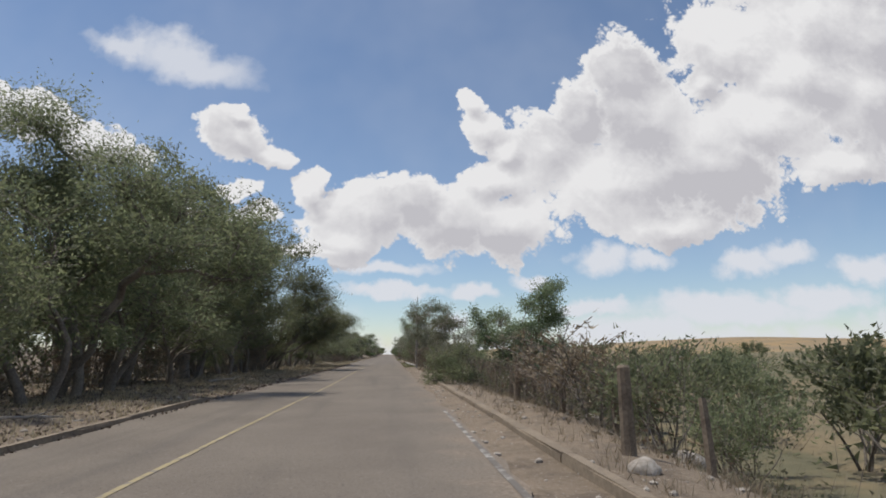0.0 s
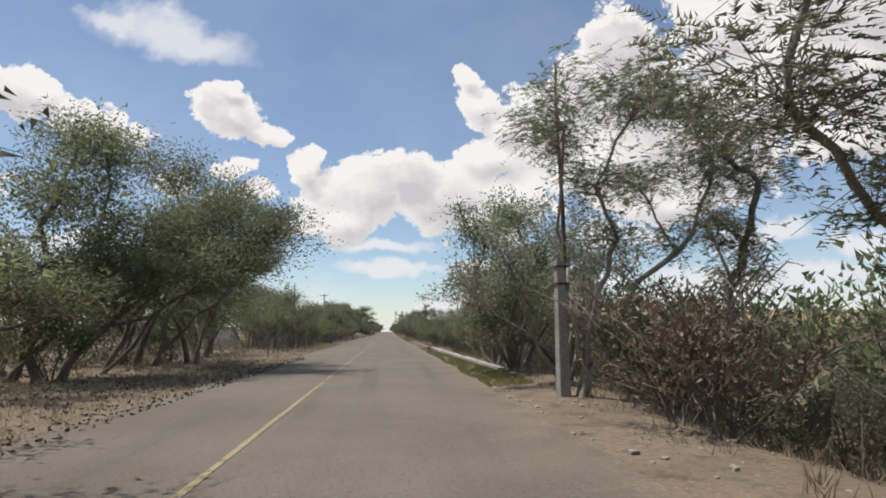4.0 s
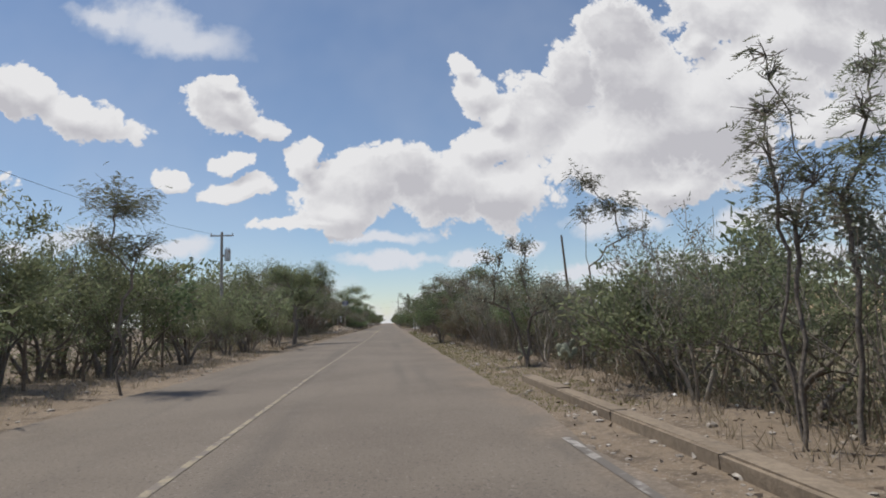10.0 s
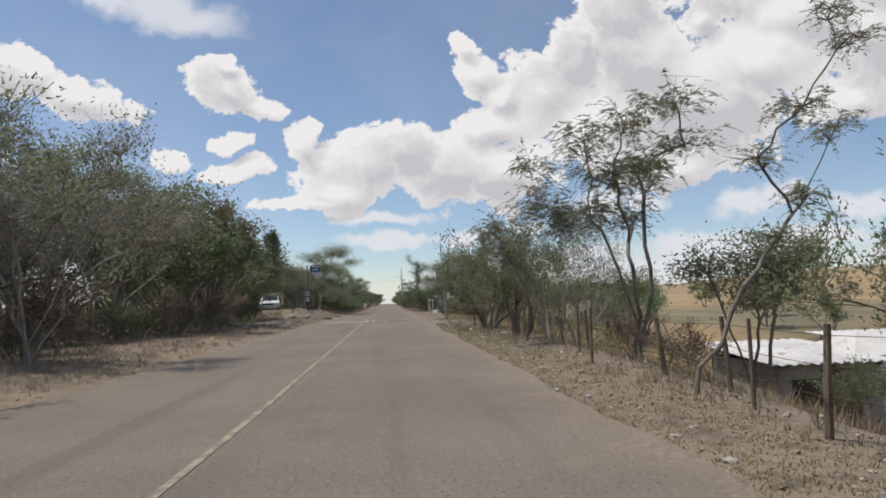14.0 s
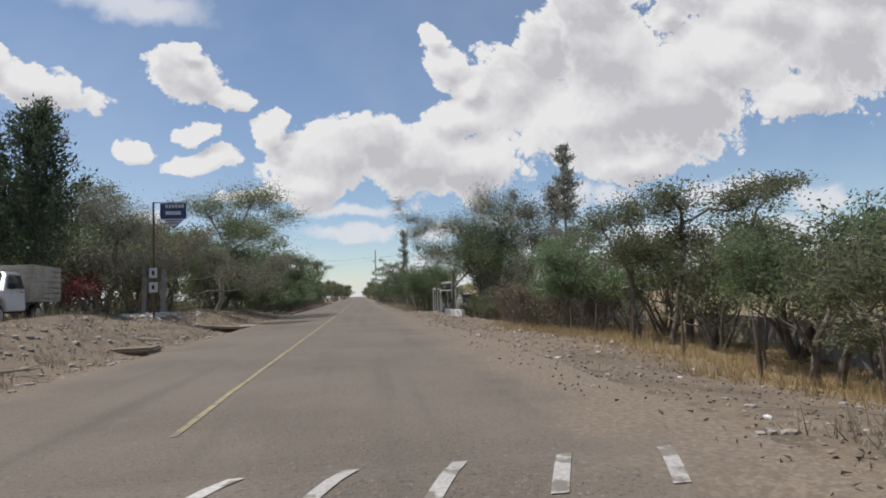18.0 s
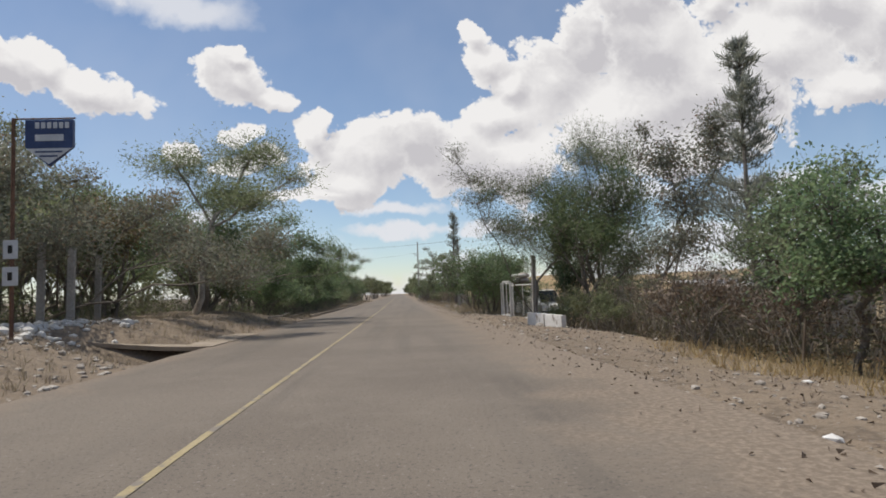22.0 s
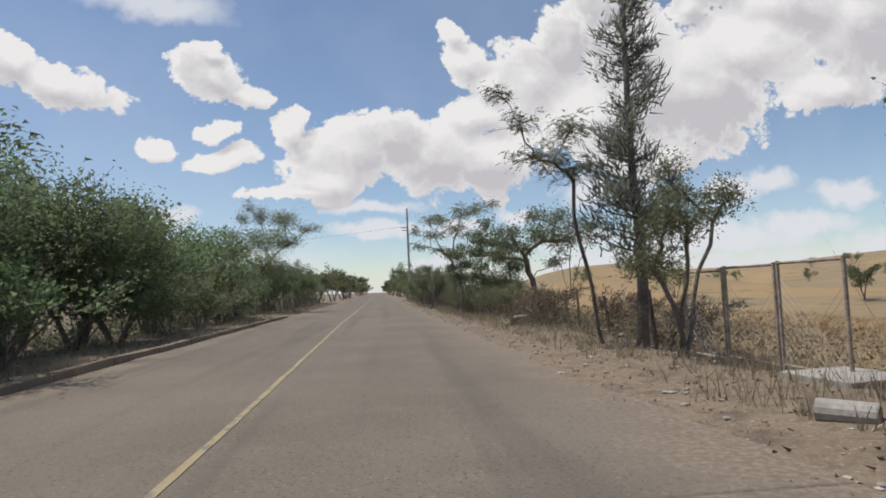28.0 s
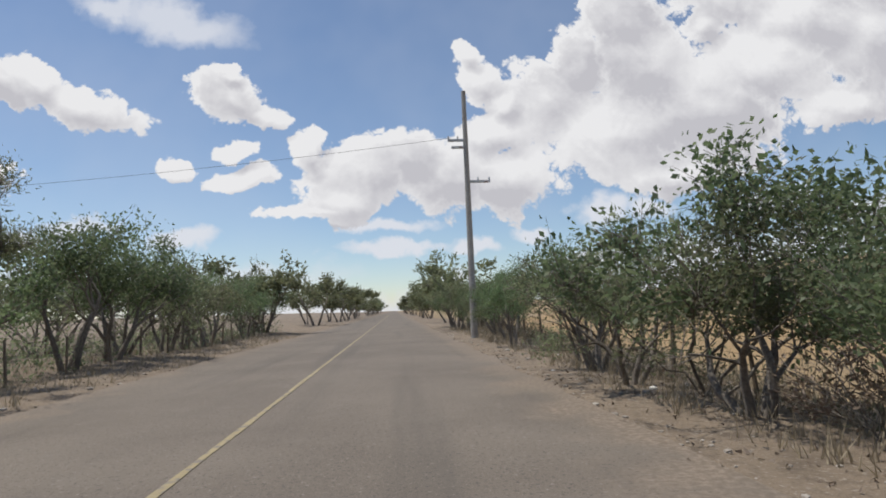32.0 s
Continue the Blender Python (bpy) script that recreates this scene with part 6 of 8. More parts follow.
def wire(p, q, sag, label="thin sagging power line crossing above the road"):
    p, q = Vector(p), Vector(q)
    pts = []
    for i in range(21):
        u = i / 20
        v = p.lerp(q, u)
        v.z -= sag * 4 * u * (1 - u)
        pts.append(v)
    vs, fs = tube(pts, [0.007] * 21, 4)
    return tagged(mesh_part("power_line", vs, fs, BLACK), label, "power line")


spliced_pole(4.85, 57.6, 2.6, 6.6, 0.0, 10)
spliced_pole(5.4, 197.3, 3.05, 5.0, -0.075, 0)
spliced_pole(6.05, 254.3, 3.3, 5.2, -0.015, 0)
utility_pole(-7.9, 109.5, 6.1, WOOD, [], False, "weathered wooden pole behind a wire fence", 0.1)
utility_pole(14.5, 116.5, 6.1, WOOD, [(5.3, -0.55, 0.55)], False, "dark wooden pole with one crossarm in a field", 0.11)
utility_pole(-9.2, 151.2, 7.6, CONCRETE, [(7.35, -0.75, 0.75)], True, "concrete pole with a crossarm and a transformer can", 0.14)
utility_pole(13.6, 148.5, 8.0, WOOD, [], False, "leaning weathered wooden pole behind thorn trees", 0.11, -0.07)
utility_pole(4.85, 317.0, 10.3, CONCRETE, [(8.2, -0.75, 0.1), (7.9, -0.6, 0.05), (6.45, -0.05, 0.95)], False, "tall grey concrete pole with short side arms at the road's edge", 0.15, -0.004)
utility_pole(-5.9, 205.0, 2.4, WOOD, [], False, "short weathered wooden post beside a dirt mound", 0.05)
wire((4.2, 317, 8.25), (-30, 317.5, 6.1), 0.5)
wire((6.1, 254.3, 5.05), (-16, 254.3, 4.4), 0.2)
wire((-8.4, 109.5, 5.75), (-9.9, 151.2, 7.5), 0.7, "slack power line between roadside poles")


# ---------------------------------------------------------------- fences
def post_fence(name, ys, xf, h, seed, mat=WOOD, wires=3, label="", r=0.035):
    rng = random.Random(seed)
    root = tagged(empty(name, 0, 0, 0), label, "fence")
    tops = []
    for y in ys:
        x = xf(y) + rng.gauss(0, 0.06)
        z = ground_z(x, y)
        hh = h * rng.uniform(0.85, 1.1)
        lx, ly = rng.gauss(0, 0.05), rng.gauss(0, 0.05)
        rr = r * rng.uniform(0.8, 1.25)
        tube_part("post", [(x, y, z - 0.15), (x + lx * 0.5, y + ly * 0.5, z + hh * 0.5), (x + lx, y + ly, z + hh)], [rr * 1.1, rr, rr * 0.85], mat, root, sides=6)
        tops.append((Vector((x, y, z)), Vector((x + lx, y + ly, z + hh))))
    for k in range(wires):
        u = 0.35 + 0.55 * k / max(1, wires - 1)
        pts = [a.lerp(b, u) for a, b in tops]
        vs, fs = tube(pts, [0.004] * len(pts), 3, False)
        mesh_part("wire", vs, fs, RUST, root, "rusty fence wire")
    return root


def span(a, b, d):
    return [a + d * i for i in range(int((b - a) / d) + 1)]


post_fence("wire_fence", span(80, 106, 1.9), lambda y: -4.9 - 0.02 * (y - 80), 1.15, 1, label="crooked wooden posts with wire along a bare field")
post_fence("wire_fence", span(8, 44, 3.2), lambda y: 6.5, 1.15, 2, label="dark wooden posts with slack wire above a drop", r=0.06)
post_fence("wire_fence", span(157, 186, 1.5), lambda y: 5.75 + 0.5 * math.sin(y), 0.95, 3, label="rough branch posts with wire between trees", r=0.032)
post_fence("wire_fence", span(187, 219, 2.6), lambda y: 8.6, 1.0, 4, label="thin wooden posts with wire along a golden field")
post_fence("wire_fence", span(262, 330, 2.4), lambda y: 7.0 - 0.012 * (y - 262), 1.1, 5, label="wooden posts with wire along a dry hillside")
post_fence("wire_fence", span(288, 330, 2.2), lambda y: -6.2, 0.9, 6, label="short posts with wire under low trees")
post_fence("wire_fence", span(110, 146, 2.6), lambda y: -5.6, 1.1, 7, label="crooked wooden posts with wire behind thorn bushes")


for x, y, h, lean in ((5.95, 17.2, 1.05, 0.06), (5.5, 7.9, 1.15, -0.03), (6.2, 28.5, 1.0, 0.04)):
    stump = tagged(empty("fence_post", x, y, ground_z(x, y) - 0.02), "thick dark weathered wooden fence post in dry grass", "post")
    tube_part("post", [(0, 0, -0.2), (lean * 0.5, 0.01, h * 0.5), (lean, 0, h - 0.03), (lean, 0, h)], [0.1, 0.09, 0.085, 0.06], WOOD, stump, sides=9)


def leaning_sticks():
    rng = random.Random(5)
    z = ground_z(-6.6, 150)
    root = tagged(empty("stick_rack", -6.7, 150.4, z), "bundle of pale peeled poles leaning on a rail", "pole rack")
    tube_part("rail", [(-1.0, 0, 1.0), (0, 0.02, 1.04), (1.0, 0, 1.0)], [0.03, 0.03, 0.03], WOOD, root, sides=6)
    for s in (-0.95, 0.95):
        tube_part("upright", [(s, 0.02, -0.1), (s, 0, 1.05)], [0.035, 0.03], WOOD, root, sides=6)
    for i in range(7):
        a = -0.8 + 0.25 * i
        tube_part("stick", [(a + rng.gauss(0, 0.1), -0.45, -0.05), (a + rng.gauss(0, 0.12), 0.05, 1.25)], [0.03, 0.022], BARK_PALE, root, sides=6)


leaning_sticks()


# ---------------------------------------------------------------- gates of steel pipe
RUSTY_PIPE = rough_surface("rust_stained_pipe", (0.2, 0.14, 0.1), (0.5, 0.45, 0.38), 5, 40, 0.7, 0.003, 0.1)


def pipe_gate(x, y, w, h, turn, label, bars=2, r=0.03, mat=WHITEWASH):
    root = tagged(empty("pipe_gate", x, y, ground_z(x, y) - 0.02, turn), label, "gate")
    for a in (0, w):
        tube_part("post", [(a, 0, -0.1), (a, 0, h)], [r * 1.25, r * 1.25], mat, root, sides=8)
    tube_part("top_rail", [(0, 0, h - 0.03), (w, 0, h - 0.03)], [r, r], mat, root, sides=8)
    tube_part("bottom_rail", [(0, 0, 0.1), (w, 0, 0.1)], [r, r], mat, root, sides=8)
    for i in range(bars):
        a = w * (i + 1) / (bars + 1)
        tube_part("bar", [(a, 0, 0.1), (a, 0, h - 0.03)], [r * 0.7, r * 0.7], mat, root, sides=6)
    v, f = [], []
    for i in range(int(w / 0.12)):
        for s in (-1, 1):
            a = 0.12 * i
            b = a + s * (h - 0.15)
            p0, p1 = (a, 0, 0.1), (min(w, max(0, b)), 0, 0.1 + abs(min(w, max(0, b)) - a))
            o = len(v)
            q, g = tube([p0, p1], [0.0025, 0.0025], 3, False)
            v += q
            f += [tuple(j + o for j in t) for t in g]
    mesh_part("mesh", v, f, STEEL, root, "thin diamond wire mesh")
    return root


pipe_gate(6.85, 237.0, 1.0, 1.75, 100, "grey pipe gate beside a whitewashed planter", 1)
pipe_gate(7.4, 239.3, 1.3, 1.75, 108, "pale steel pipe gate leaf of a junk-filled yard", 0)
pipe_gate(8.3, 238.1, 1.6, 1.8, 128, "pale steel pipe gate leaf of a junk-filled yard", 1)
for k in range(3):
    pipe_gate(6.9 - 0.02 * k, 256.9 + 1.25 * k, 1.2, 1.5, 90, "rust-stained pale pipe fence panel before a golden field", 0, 0.02, RUSTY_PIPE)
box_part("slab", (0, 0, 0, 1, 1, 0.1), CONCRETE).matrix_basis = pose(6.3, 256.2, ground_z(6.6, 257) + 0.0, 0, 0, 8)
tagged(bpy.data.objects["slab"], "low grey concrete threshold slab before a pipe gate", "slab")


# ---------------------------------------------------------------- planter, posts and rubble of the yards
def planter():
    root = tagged(empty("planter_wall", 0, 0, 0), "low flaking whitewashed planter wall under a tree", "planter")
    for i, (y0, y1) in enumerate(((232.4, 230.6), (230.5, 228.9))):
        x0, x1 = 6.76 + (232.4 - y0) * 0.137, 6.76 + (232.4 - y1) * 0.137
        bm = bmesh.new()
        z = ground_z(x0, y0)
        vs = box(bm, -0.09, 0, -0.2, 0.09, y0 - y1, 0.52, 0.015)
        ob = part("wall", bm, WHITEWASH, root)
        ob.matrix_basis = pose(x1, y1, z - 0.02, 0, 0, 7.8)
    return root


planter()
for x, y, h in ((-9.0, 230.3, 2.3), (-7.9, 226.4, 2.2), (-8.8, 226.5, 2.4), (7.75, 235.9, 3.0)):
    r = tagged(empty("concrete_post", x, y, ground_z(x, y) - 0.03, 7), "weathered square concrete post", "post")
    bm = bmesh.new()
    box(bm, -0.09, -0.09, -0.2, 0.09, 0.09, h, 0.015)
    for v in bm.verts:
        v.co.x += 0.02 * v.co.z
    part("shaft", bm, CONCRETE, r)
    box_part("cap", (-0.1 + 0.02 * h, -0.1, h, 0.1 + 0.02 * h, 0.1, h + 0.04), CONCRETE, r, "", 0.008)


def shield_sign():
    x, y = -6.98, 222.2
    z = ground_z(x, y)
    root = tagged(empty("hanging_sign", x, y, z), "blue shield-shaped shop sign hung from a dark pole", "sign")
    h = 5.5 - z
    tube_part("pole", [(0, 0, -0.2), (0, 0, h)], [0.045, 0.04], RUST, root, "dark painted steel pole", 10)
    tube_part("arm", [(0, 0, h - 0.02), (1.35, 0, h - 0.02)], [0.02, 0.02], RUST, root, "", 8)
    out = [(0.28, h - 0.06), (1.32, h - 0.06), (1.32, h - 0.68), (0.8, h - 1.12), (0.28, h - 0.68)]

    def plate(name, pts, y0, y1, mat, label=""):
        n = len(pts)
        vs = [(a, y0, b) for a, b in pts] + [(a, y1, b) for a, b in pts]
        fs = [tuple(range(n)), tuple(range(2 * n - 1, n - 1, -1))] + [(i, i + n, (i + 1) % n + n, (i + 1) % n) for i in range(n)]
        mesh_part(name, vs, fs, mat, root, label)

    plate("panel", out, -0.05, 0.05, BLUE_SIGN, "dark blue painted panel")
    plate("lower_band", [(0.3, h - 0.72), (1.3, h - 0.72), (0.8, h - 1.08)], -0.058, -0.052, PALE_SIGN, "pale lower band")
    for i in range(6):
        a = 0.5 + 0.13 * i
        box_part("letter_bar", (a, -0.06, h - 0.26, a + 0.09, -0.052, h - 0.12), PALE_SIGN, root, "pale blue lettering bar", 0.002)
    box_part("letter_bar", (0.5, -0.06, h - 0.55, 1.12, -0.052, h - 0.4), PALE_SIGN, root, "pale lettering bar", 0.002)
    for i in range(2):
        box_part("stripe", (0.5 + 0.1 * i, -0.064, h - 0.82 - 0.1 * i, 1.1 - 0.1 * i, -0.06, h - 0.78 - 0.1 * i), BLUE_SIGN, root, "blue stripe", 0.001)
    for zz, w in ((2.3, 0.32), (1.7, 0.34)):
        box_part("notice_plate", (-w / 2, -0.075, zz - z, w / 2, -0.06, zz - z + 0.42), PALE_SIGN, root, "small weathered white notice plate", 0.004)
        box_part("letter_bar", (-0.05, -0.082, zz - z + 0.12, 0.05, -0.076, zz - z + 0.3), BLACK, root, "dark lettering bar", 0.001)


shield_sign()


# ---------------------------------------------------------------- drains and slabs at the left verge
def drain(x, y, w, d, turn, label):
    root = tagged(empty("drain_culvert", x, y, ground_z(x, y) - 0.02, turn), label, "culvert")
    box_part("slab", (-w / 2, 0.0, -0.02, w / 2, d, 0.13), DIRTY, root, "broken dusty concrete cover slab", 0.05)
    box_part("side_wall", (-w / 2, 0.02, -0.3, -w / 2 + 0.14, d - 0.02, -0.003), CONCRETE, root, "", 0.02)
    box_part("side_wall", (w / 2 - 0.14, 0.02, -0.3, w / 2, d - 0.02, -0.003), CONCRETE, root, "", 0.02)
    # shade inside the gully is put into the back wall's dark bark colour
    box_part("back_wall", (-w / 2 + 0.143, d - 0.15, -0.3, w / 2 - 0.143, d - 0.02, -0.003), BARK, root, "earth inside, shade put into its dark colour", 0.01)
    return root


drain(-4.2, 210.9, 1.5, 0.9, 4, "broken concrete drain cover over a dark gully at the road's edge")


def driveway(y0=224.4, y1=229.6, x0=-3.3, x1=-8.6):
    """A thin slab that bridges the gully and climbs to the yard."""
    nx, ny = 12, 8
    vs, fs = [], []
    for k in (0, 1):
        for j in range(ny + 1):
            for i in range(nx + 1):
                x = x0 + (x1 - x0) * i / nx
                y = y0 + (y1 - y0) * j / ny + 0.3 * (i / nx) + (0.06 * noise.noise((i * 0.9, j, 2.0)))
                z = max(0.012, 0.02 + 0.36 * step(3.5, 8.5, -x)) + 0.02 * noise.noise((x, y, 4.0))
                vs.append((x, y, z - (0.11 if k else 0)))
    m, w = (nx + 1) * (ny + 1), nx + 1
    for j in range(ny):
        for i in range(nx):
            a = j * w + i
            fs += [(a, a + w, a + w + 1, a + 1), (m + a, m + a + 1, m + a + w + 1, m + a + w)]
    for i in range(nx):
        fs += [(i, i + 1, m + i + 1, m + i), (ny * w + i, m + ny * w + i, m + ny * w + i + 1, ny * w + i + 1)]
    for j in range(ny):
        fs += [(j * w, m + j * w, m + (j + 1) * w, (j + 1) * w), (j * w + nx, (j + 1) * w + nx, m + (j + 1) * w + nx, m + j * w + nx)]
    return tagged(mesh_part("driveway", vs, fs, DUSTY_SLAB), "pale dusty concrete driveway bridging a dark gully", "driveway")


DUSTY_SLAB = rough_surface("dusty_pale_concrete", (0.25, 0.205, 0.155), (0.34, 0.285, 0.225), 0.6, 10, 0.95, 0.006, third=(0.22, 0.175, 0.125), third_cut=(0.5, 0.66))
driveway()


# ---------------------------------------------------------------- pickup truck with a stake bed
TRUCK_WHITE = rough_surface("dull_white_car_paint", (0.62, 0.62, 0.6), (0.74, 0.74, 0.72), 0.8, 6, 0.35, 0.0005, third=(0.5, 0.46, 0.4), third_cut=(0.62, 0.75))
BED_WOOD = rough_surface("grey_bed_boards", (0.3, 0.27, 0.22), (0.48, 0.44, 0.37), 2, 18, 0.85, 0.004)


def dark_glass():
    m, t, b, _ = material("dark_car_glass")
    b.inputs["Base Color"].default_value = (0.02, 0.025, 0.03, 1)
    b.inputs["Roughness"].default_value = 0.06
    b.inputs["IOR"].default_value = 1.5
    return m


GLASS = dark_glass()


def profile_part(name, outline, x0, x1, mat, parent, label="", inset=0.06, bevel=0.03):
    """A body drawn as a side outline (y, z), extruded across x; its upper part leans in."""
    bm = bmesh.new()
    zmin, zmax = min(p[1] for p in outline), max(p[1] for p in outline)
    a = [bm.verts.new((x0 + inset * max(0, (z - zmin) / (zmax - zmin) - 0.5) * 2, y, z)) for y, z in outline]
    b = [bm.verts.new((x1 - inset * max(0, (z - zmin) / (zmax - zmin) - 0.5) * 2, y, z)) for y, z in outline]
    n = len(outline)
    bm.faces.new(a)
    bm.faces.new(b[::-1])
    for i in range(n):
        bm.faces.new((a[i], b[i], b[(i + 1) % n], a[(i + 1) % n]))
    bmesh.ops.recalc_face_normals(bm, faces=bm.faces)
    bmesh.ops.bevel(bm, geom=list(bm.edges), offset=bevel, segments=2, affect="EDGES")
    return part(name, bm, mat, parent, label)


def wheel(parent, x, y, r, w, rim_mat):
    t = tube_part("wheel", [(x - w / 2, y, r), (x - w / 2 + 0.02, y, r), (x + w / 2 - 0.02, y, r), (x + w / 2, y, r)], [r * 0.88, r, r, r * 0.88], BLACK, parent, "black rubber tyre", 20)
    s = 1 if x > 0 else -1
    tube_part("rim", [(x + s * (w / 2 - 0.04), y, r), (x + s * (w / 2 + 0.006), y, r), (x + s * (w / 2 + 0.012), y, r)], [r * 0.6, r * 0.58, r * 0.2], rim_mat, t, "steel rim", 16)


def pickup(x, y, turn):
    z = ground_z(x, y)
    root = tagged(empty("pickup_truck", x, y, z - 0.01, turn), "old white pickup truck with grey wooden stake bed", "truck")
    cab = profile_part("cab", [(-2.75, 0.45), (-2.75, 0.88), (-2.6, 0.98), (-1.55, 1.08), (-1.0, 1.62), (-0.1, 1.64), (0.02, 1.1), (0.02, 0.45), (-1.3, 0.45), (-1.42, 0.78), (-1.72, 0.86), (-2.05, 0.78), (-2.15, 0.45)], -0.82, 0.82, TRUCK_WHITE, root, "dull white cab", 0.16, 0.03)
    v = [(-0.66, -1.5, 1.12), (0.66, -1.5, 1.12), (0.6, -1.05, 1.56), (-0.6, -1.05, 1.56)]
    mesh_part("windscreen", [(a, b - 0.035, c + 0.035) for a, b, c in v] + [(a, b - 0.028, c + 0.028) for a, b, c in v], [(0, 1, 2, 3), (7, 6, 5, 4), (0, 4, 5, 1), (1, 5, 6, 2), (2, 6, 7, 3), (3, 7, 4, 0)], GLASS, root, "dark windscreen")
    for s in (-1, 1):
        v = [(s * 0.835, -1.28, 1.12), (s * 0.835, -0.14, 1.12), (s * 0.74, -0.18, 1.53), (s * 0.74, -0.95, 1.53)]
        q = [(a - s * 0.012, b, c) for a, b, c in v]
        mesh_part("side_window", v + q, [(0, 1, 2, 3), (7, 6, 5, 4), (0, 4, 5, 1), (1, 5, 6, 2), (2, 6, 7, 3), (3, 7, 4, 0)], GLASS, root, "dark side window")
        box_part("headlight", (s * 0.5, -2.775, 0.72, s * 0.76, -2.74, 0.86), PALE_SIGN, root, "clear rectangular headlight", 0.01)
        box_part("door_handle", (s * 0.823, -0.35, 1.0, s * 0.845, -0.2, 1.03), BLACK, root, "", 0.004)
        box_part("mirror", (s * 0.84, -1.25, 1.1, s * 0.99, -1.18, 1.26), BLACK, root, "black door mirror", 0.015)
        for yy in (-1.74, 0.95):
            wheel(root, s * 0.72, yy, 0.33, 0.2, STEEL)
    box_part("grille", (-0.48, -2.77, 0.7, 0.48, -2.745, 0.86), BLACK, root, "black grille", 0.006)
    box_part("bumper", (-0.84, -2.88, 0.42, 0.84, -2.72, 0.6), STEEL, root, "pale steel bumper", 0.03)
    box_part("chassis", (-0.45, -2.3, 0.38, 0.45, 2.2, 0.52), RUST, root, "", 0.02)
    bed = box_part("bed_floor", (-0.95, 0.1, 0.72, 0.95, 2.5, 0.8), BED_WOOD, root, "", 0.01)
    for s in (-1, 1):
        for k in range(4):
            tube_part("stake", [(s * 0.93, 0.16 + 0.76 * k, 0.78), (s * 0.93, 0.16 + 0.76 * k, 1.9)], [0.025, 0.025], BED_WOOD, root, sides=4)
        for j in range(6):
            box_part("side_board", (s * 0.955, 0.1, 0.84 + 0.18 * j, s * 0.975, 2.5, 0.98 + 0.18 * j), BED_WOOD, root, "grey weathered side board", 0.004)
    for j in range(6):
        box_part("end_board", (-0.93, 0.1, 0.84 + 0.18 * j, 0.93, 0.12, 0.98 + 0.18 * j), BED_WOOD, root, "grey weathered end board", 0.004)
        box_part("end_board", (-0.93, 2.48, 0.84 + 0.18 * j, 0.93, 2.5, 0.98 + 0.18 * j), BED_WOOD, root, "grey weathered end board", 0.004)


pickup(-9.5, 215.6, 6)


def van(x, y, turn):
    z = ground_z(x, y)
    root = tagged(empty("parked_van", x, y, z - 0.01, turn), "white van parked among junk behind a pipe gate", "van")
    profile_part("body", [(-2.1, 0.4), (-2.1, 0.85), (-1.7, 1.0), (-1.1, 1.75), (2.1, 1.8), (2.15, 0.4)], -0.85, 0.85, TRUCK_WHITE, root, "white body", 0.2, 0.05)
    v = [(-0.66, -1.67, 1.06), (0.66, -1.67, 1.06), (0.58, -1.17, 1.68), (-0.58, -1.17, 1.68)]
    mesh_part("windscreen", [(a, b - 0.06, c + 0.03) for a, b, c in v] + [(a, b - 0.05, c + 0.025) for a, b, c in v], [(0, 1, 2, 3), (7, 6, 5, 4), (0, 4, 5, 1), (1, 5, 6, 2), (2, 6, 7, 3), (3, 7, 4, 0)], GLASS, root, "dark windscreen")
    for s in (-1, 1):
        box_part("headlight", (s * 0.5, -2.13, 0.72, s * 0.78, -2.09, 0.84), PALE_SIGN, root, "", 0.01)
        for a, b in ((-0.9, -0.05), (0.05, 0.95), (1.05, 1.95)):
            v = [(s * 0.8, a, 1.15), (s * 0.8, b, 1.15), (s * 0.71, b, 1.62), (s * 0.71, a + 0.12, 1.62)]
            q = [(p[0] - s * 0.012, p[1], p[2]) for p in v]
            mesh_part("side_window", v + q, [(0, 1, 2, 3), (7, 6, 5, 4), (0, 4, 5, 1), (1, 5, 6, 2), (2, 6, 7, 3), (3, 7, 4, 0)], GLASS, root, "dark side window")
        for yy in (-1.35, 1.35):
            wheel(root, s * 0.75, yy, 0.31, 0.19, STEEL)
    box_part("bumper", (-0.86, -2.18, 0.36, 0.86, -2.08, 0.56), BLACK, root, "black bumper", 0.02)


van(9.7, 244.4, 18)


# ---------------------------------------------------------------- houses and sheds on the lower land
TIN = rough_surface("sun_bleached_tin", (0.5, 0.49, 0.47), (0.68, 0.67, 0.65), 0.8, 8, 0.5, 0.002, 0.3, third=(0.3, 0.2, 0.14), third_cut=(0.6, 0.72))
BLOCK = rough_surface("bare_concrete_block", (0.24, 0.22, 0.2), (0.36, 0.33, 0.3), 1.0, 10, 0.95, 0.008)
PLASTER = rough_surface("pale_plaster", (0.5, 0.48, 0.45), (0.66, 0.64, 0.6), 0.7, 9, 0.9, 0.004, third=(0.34, 0.3, 0.26), third_cut=(0.6, 0.75))


def tin_sheet(name, w, d, z0, z1, mat, parent, waves=14):
    """A corrugated roof sheet sloping from z0 (front) to z1."""
    vs, fs = [], []
    n = waves * 4
    for k in range(n + 1):
        dz = 0.022 * math.sin(k * math.pi / 2)
        for y, z in ((0, z0), (d, z1)):
            vs.append((w * k / n, y, z + dz))
    for k in range(n + 1):
        for y, z in ((0, z0), (d, z1)):
            vs.append((w * k / n, y, z - 0.012 + 0.022 * math.sin(k * math.pi / 2)))
    m = 2 * (n + 1)
    for k in range(n):
        a = 2 * k
        fs += [(a, a + 2, a + 3, a + 1), (m + a, m + a + 1, m + a + 3, m + a + 2), (a, m + a, m + a + 2, a + 2), (a + 1, a + 3, m + a + 3, m + a + 1)]
    return mesh_part(name, vs, fs, mat, parent)


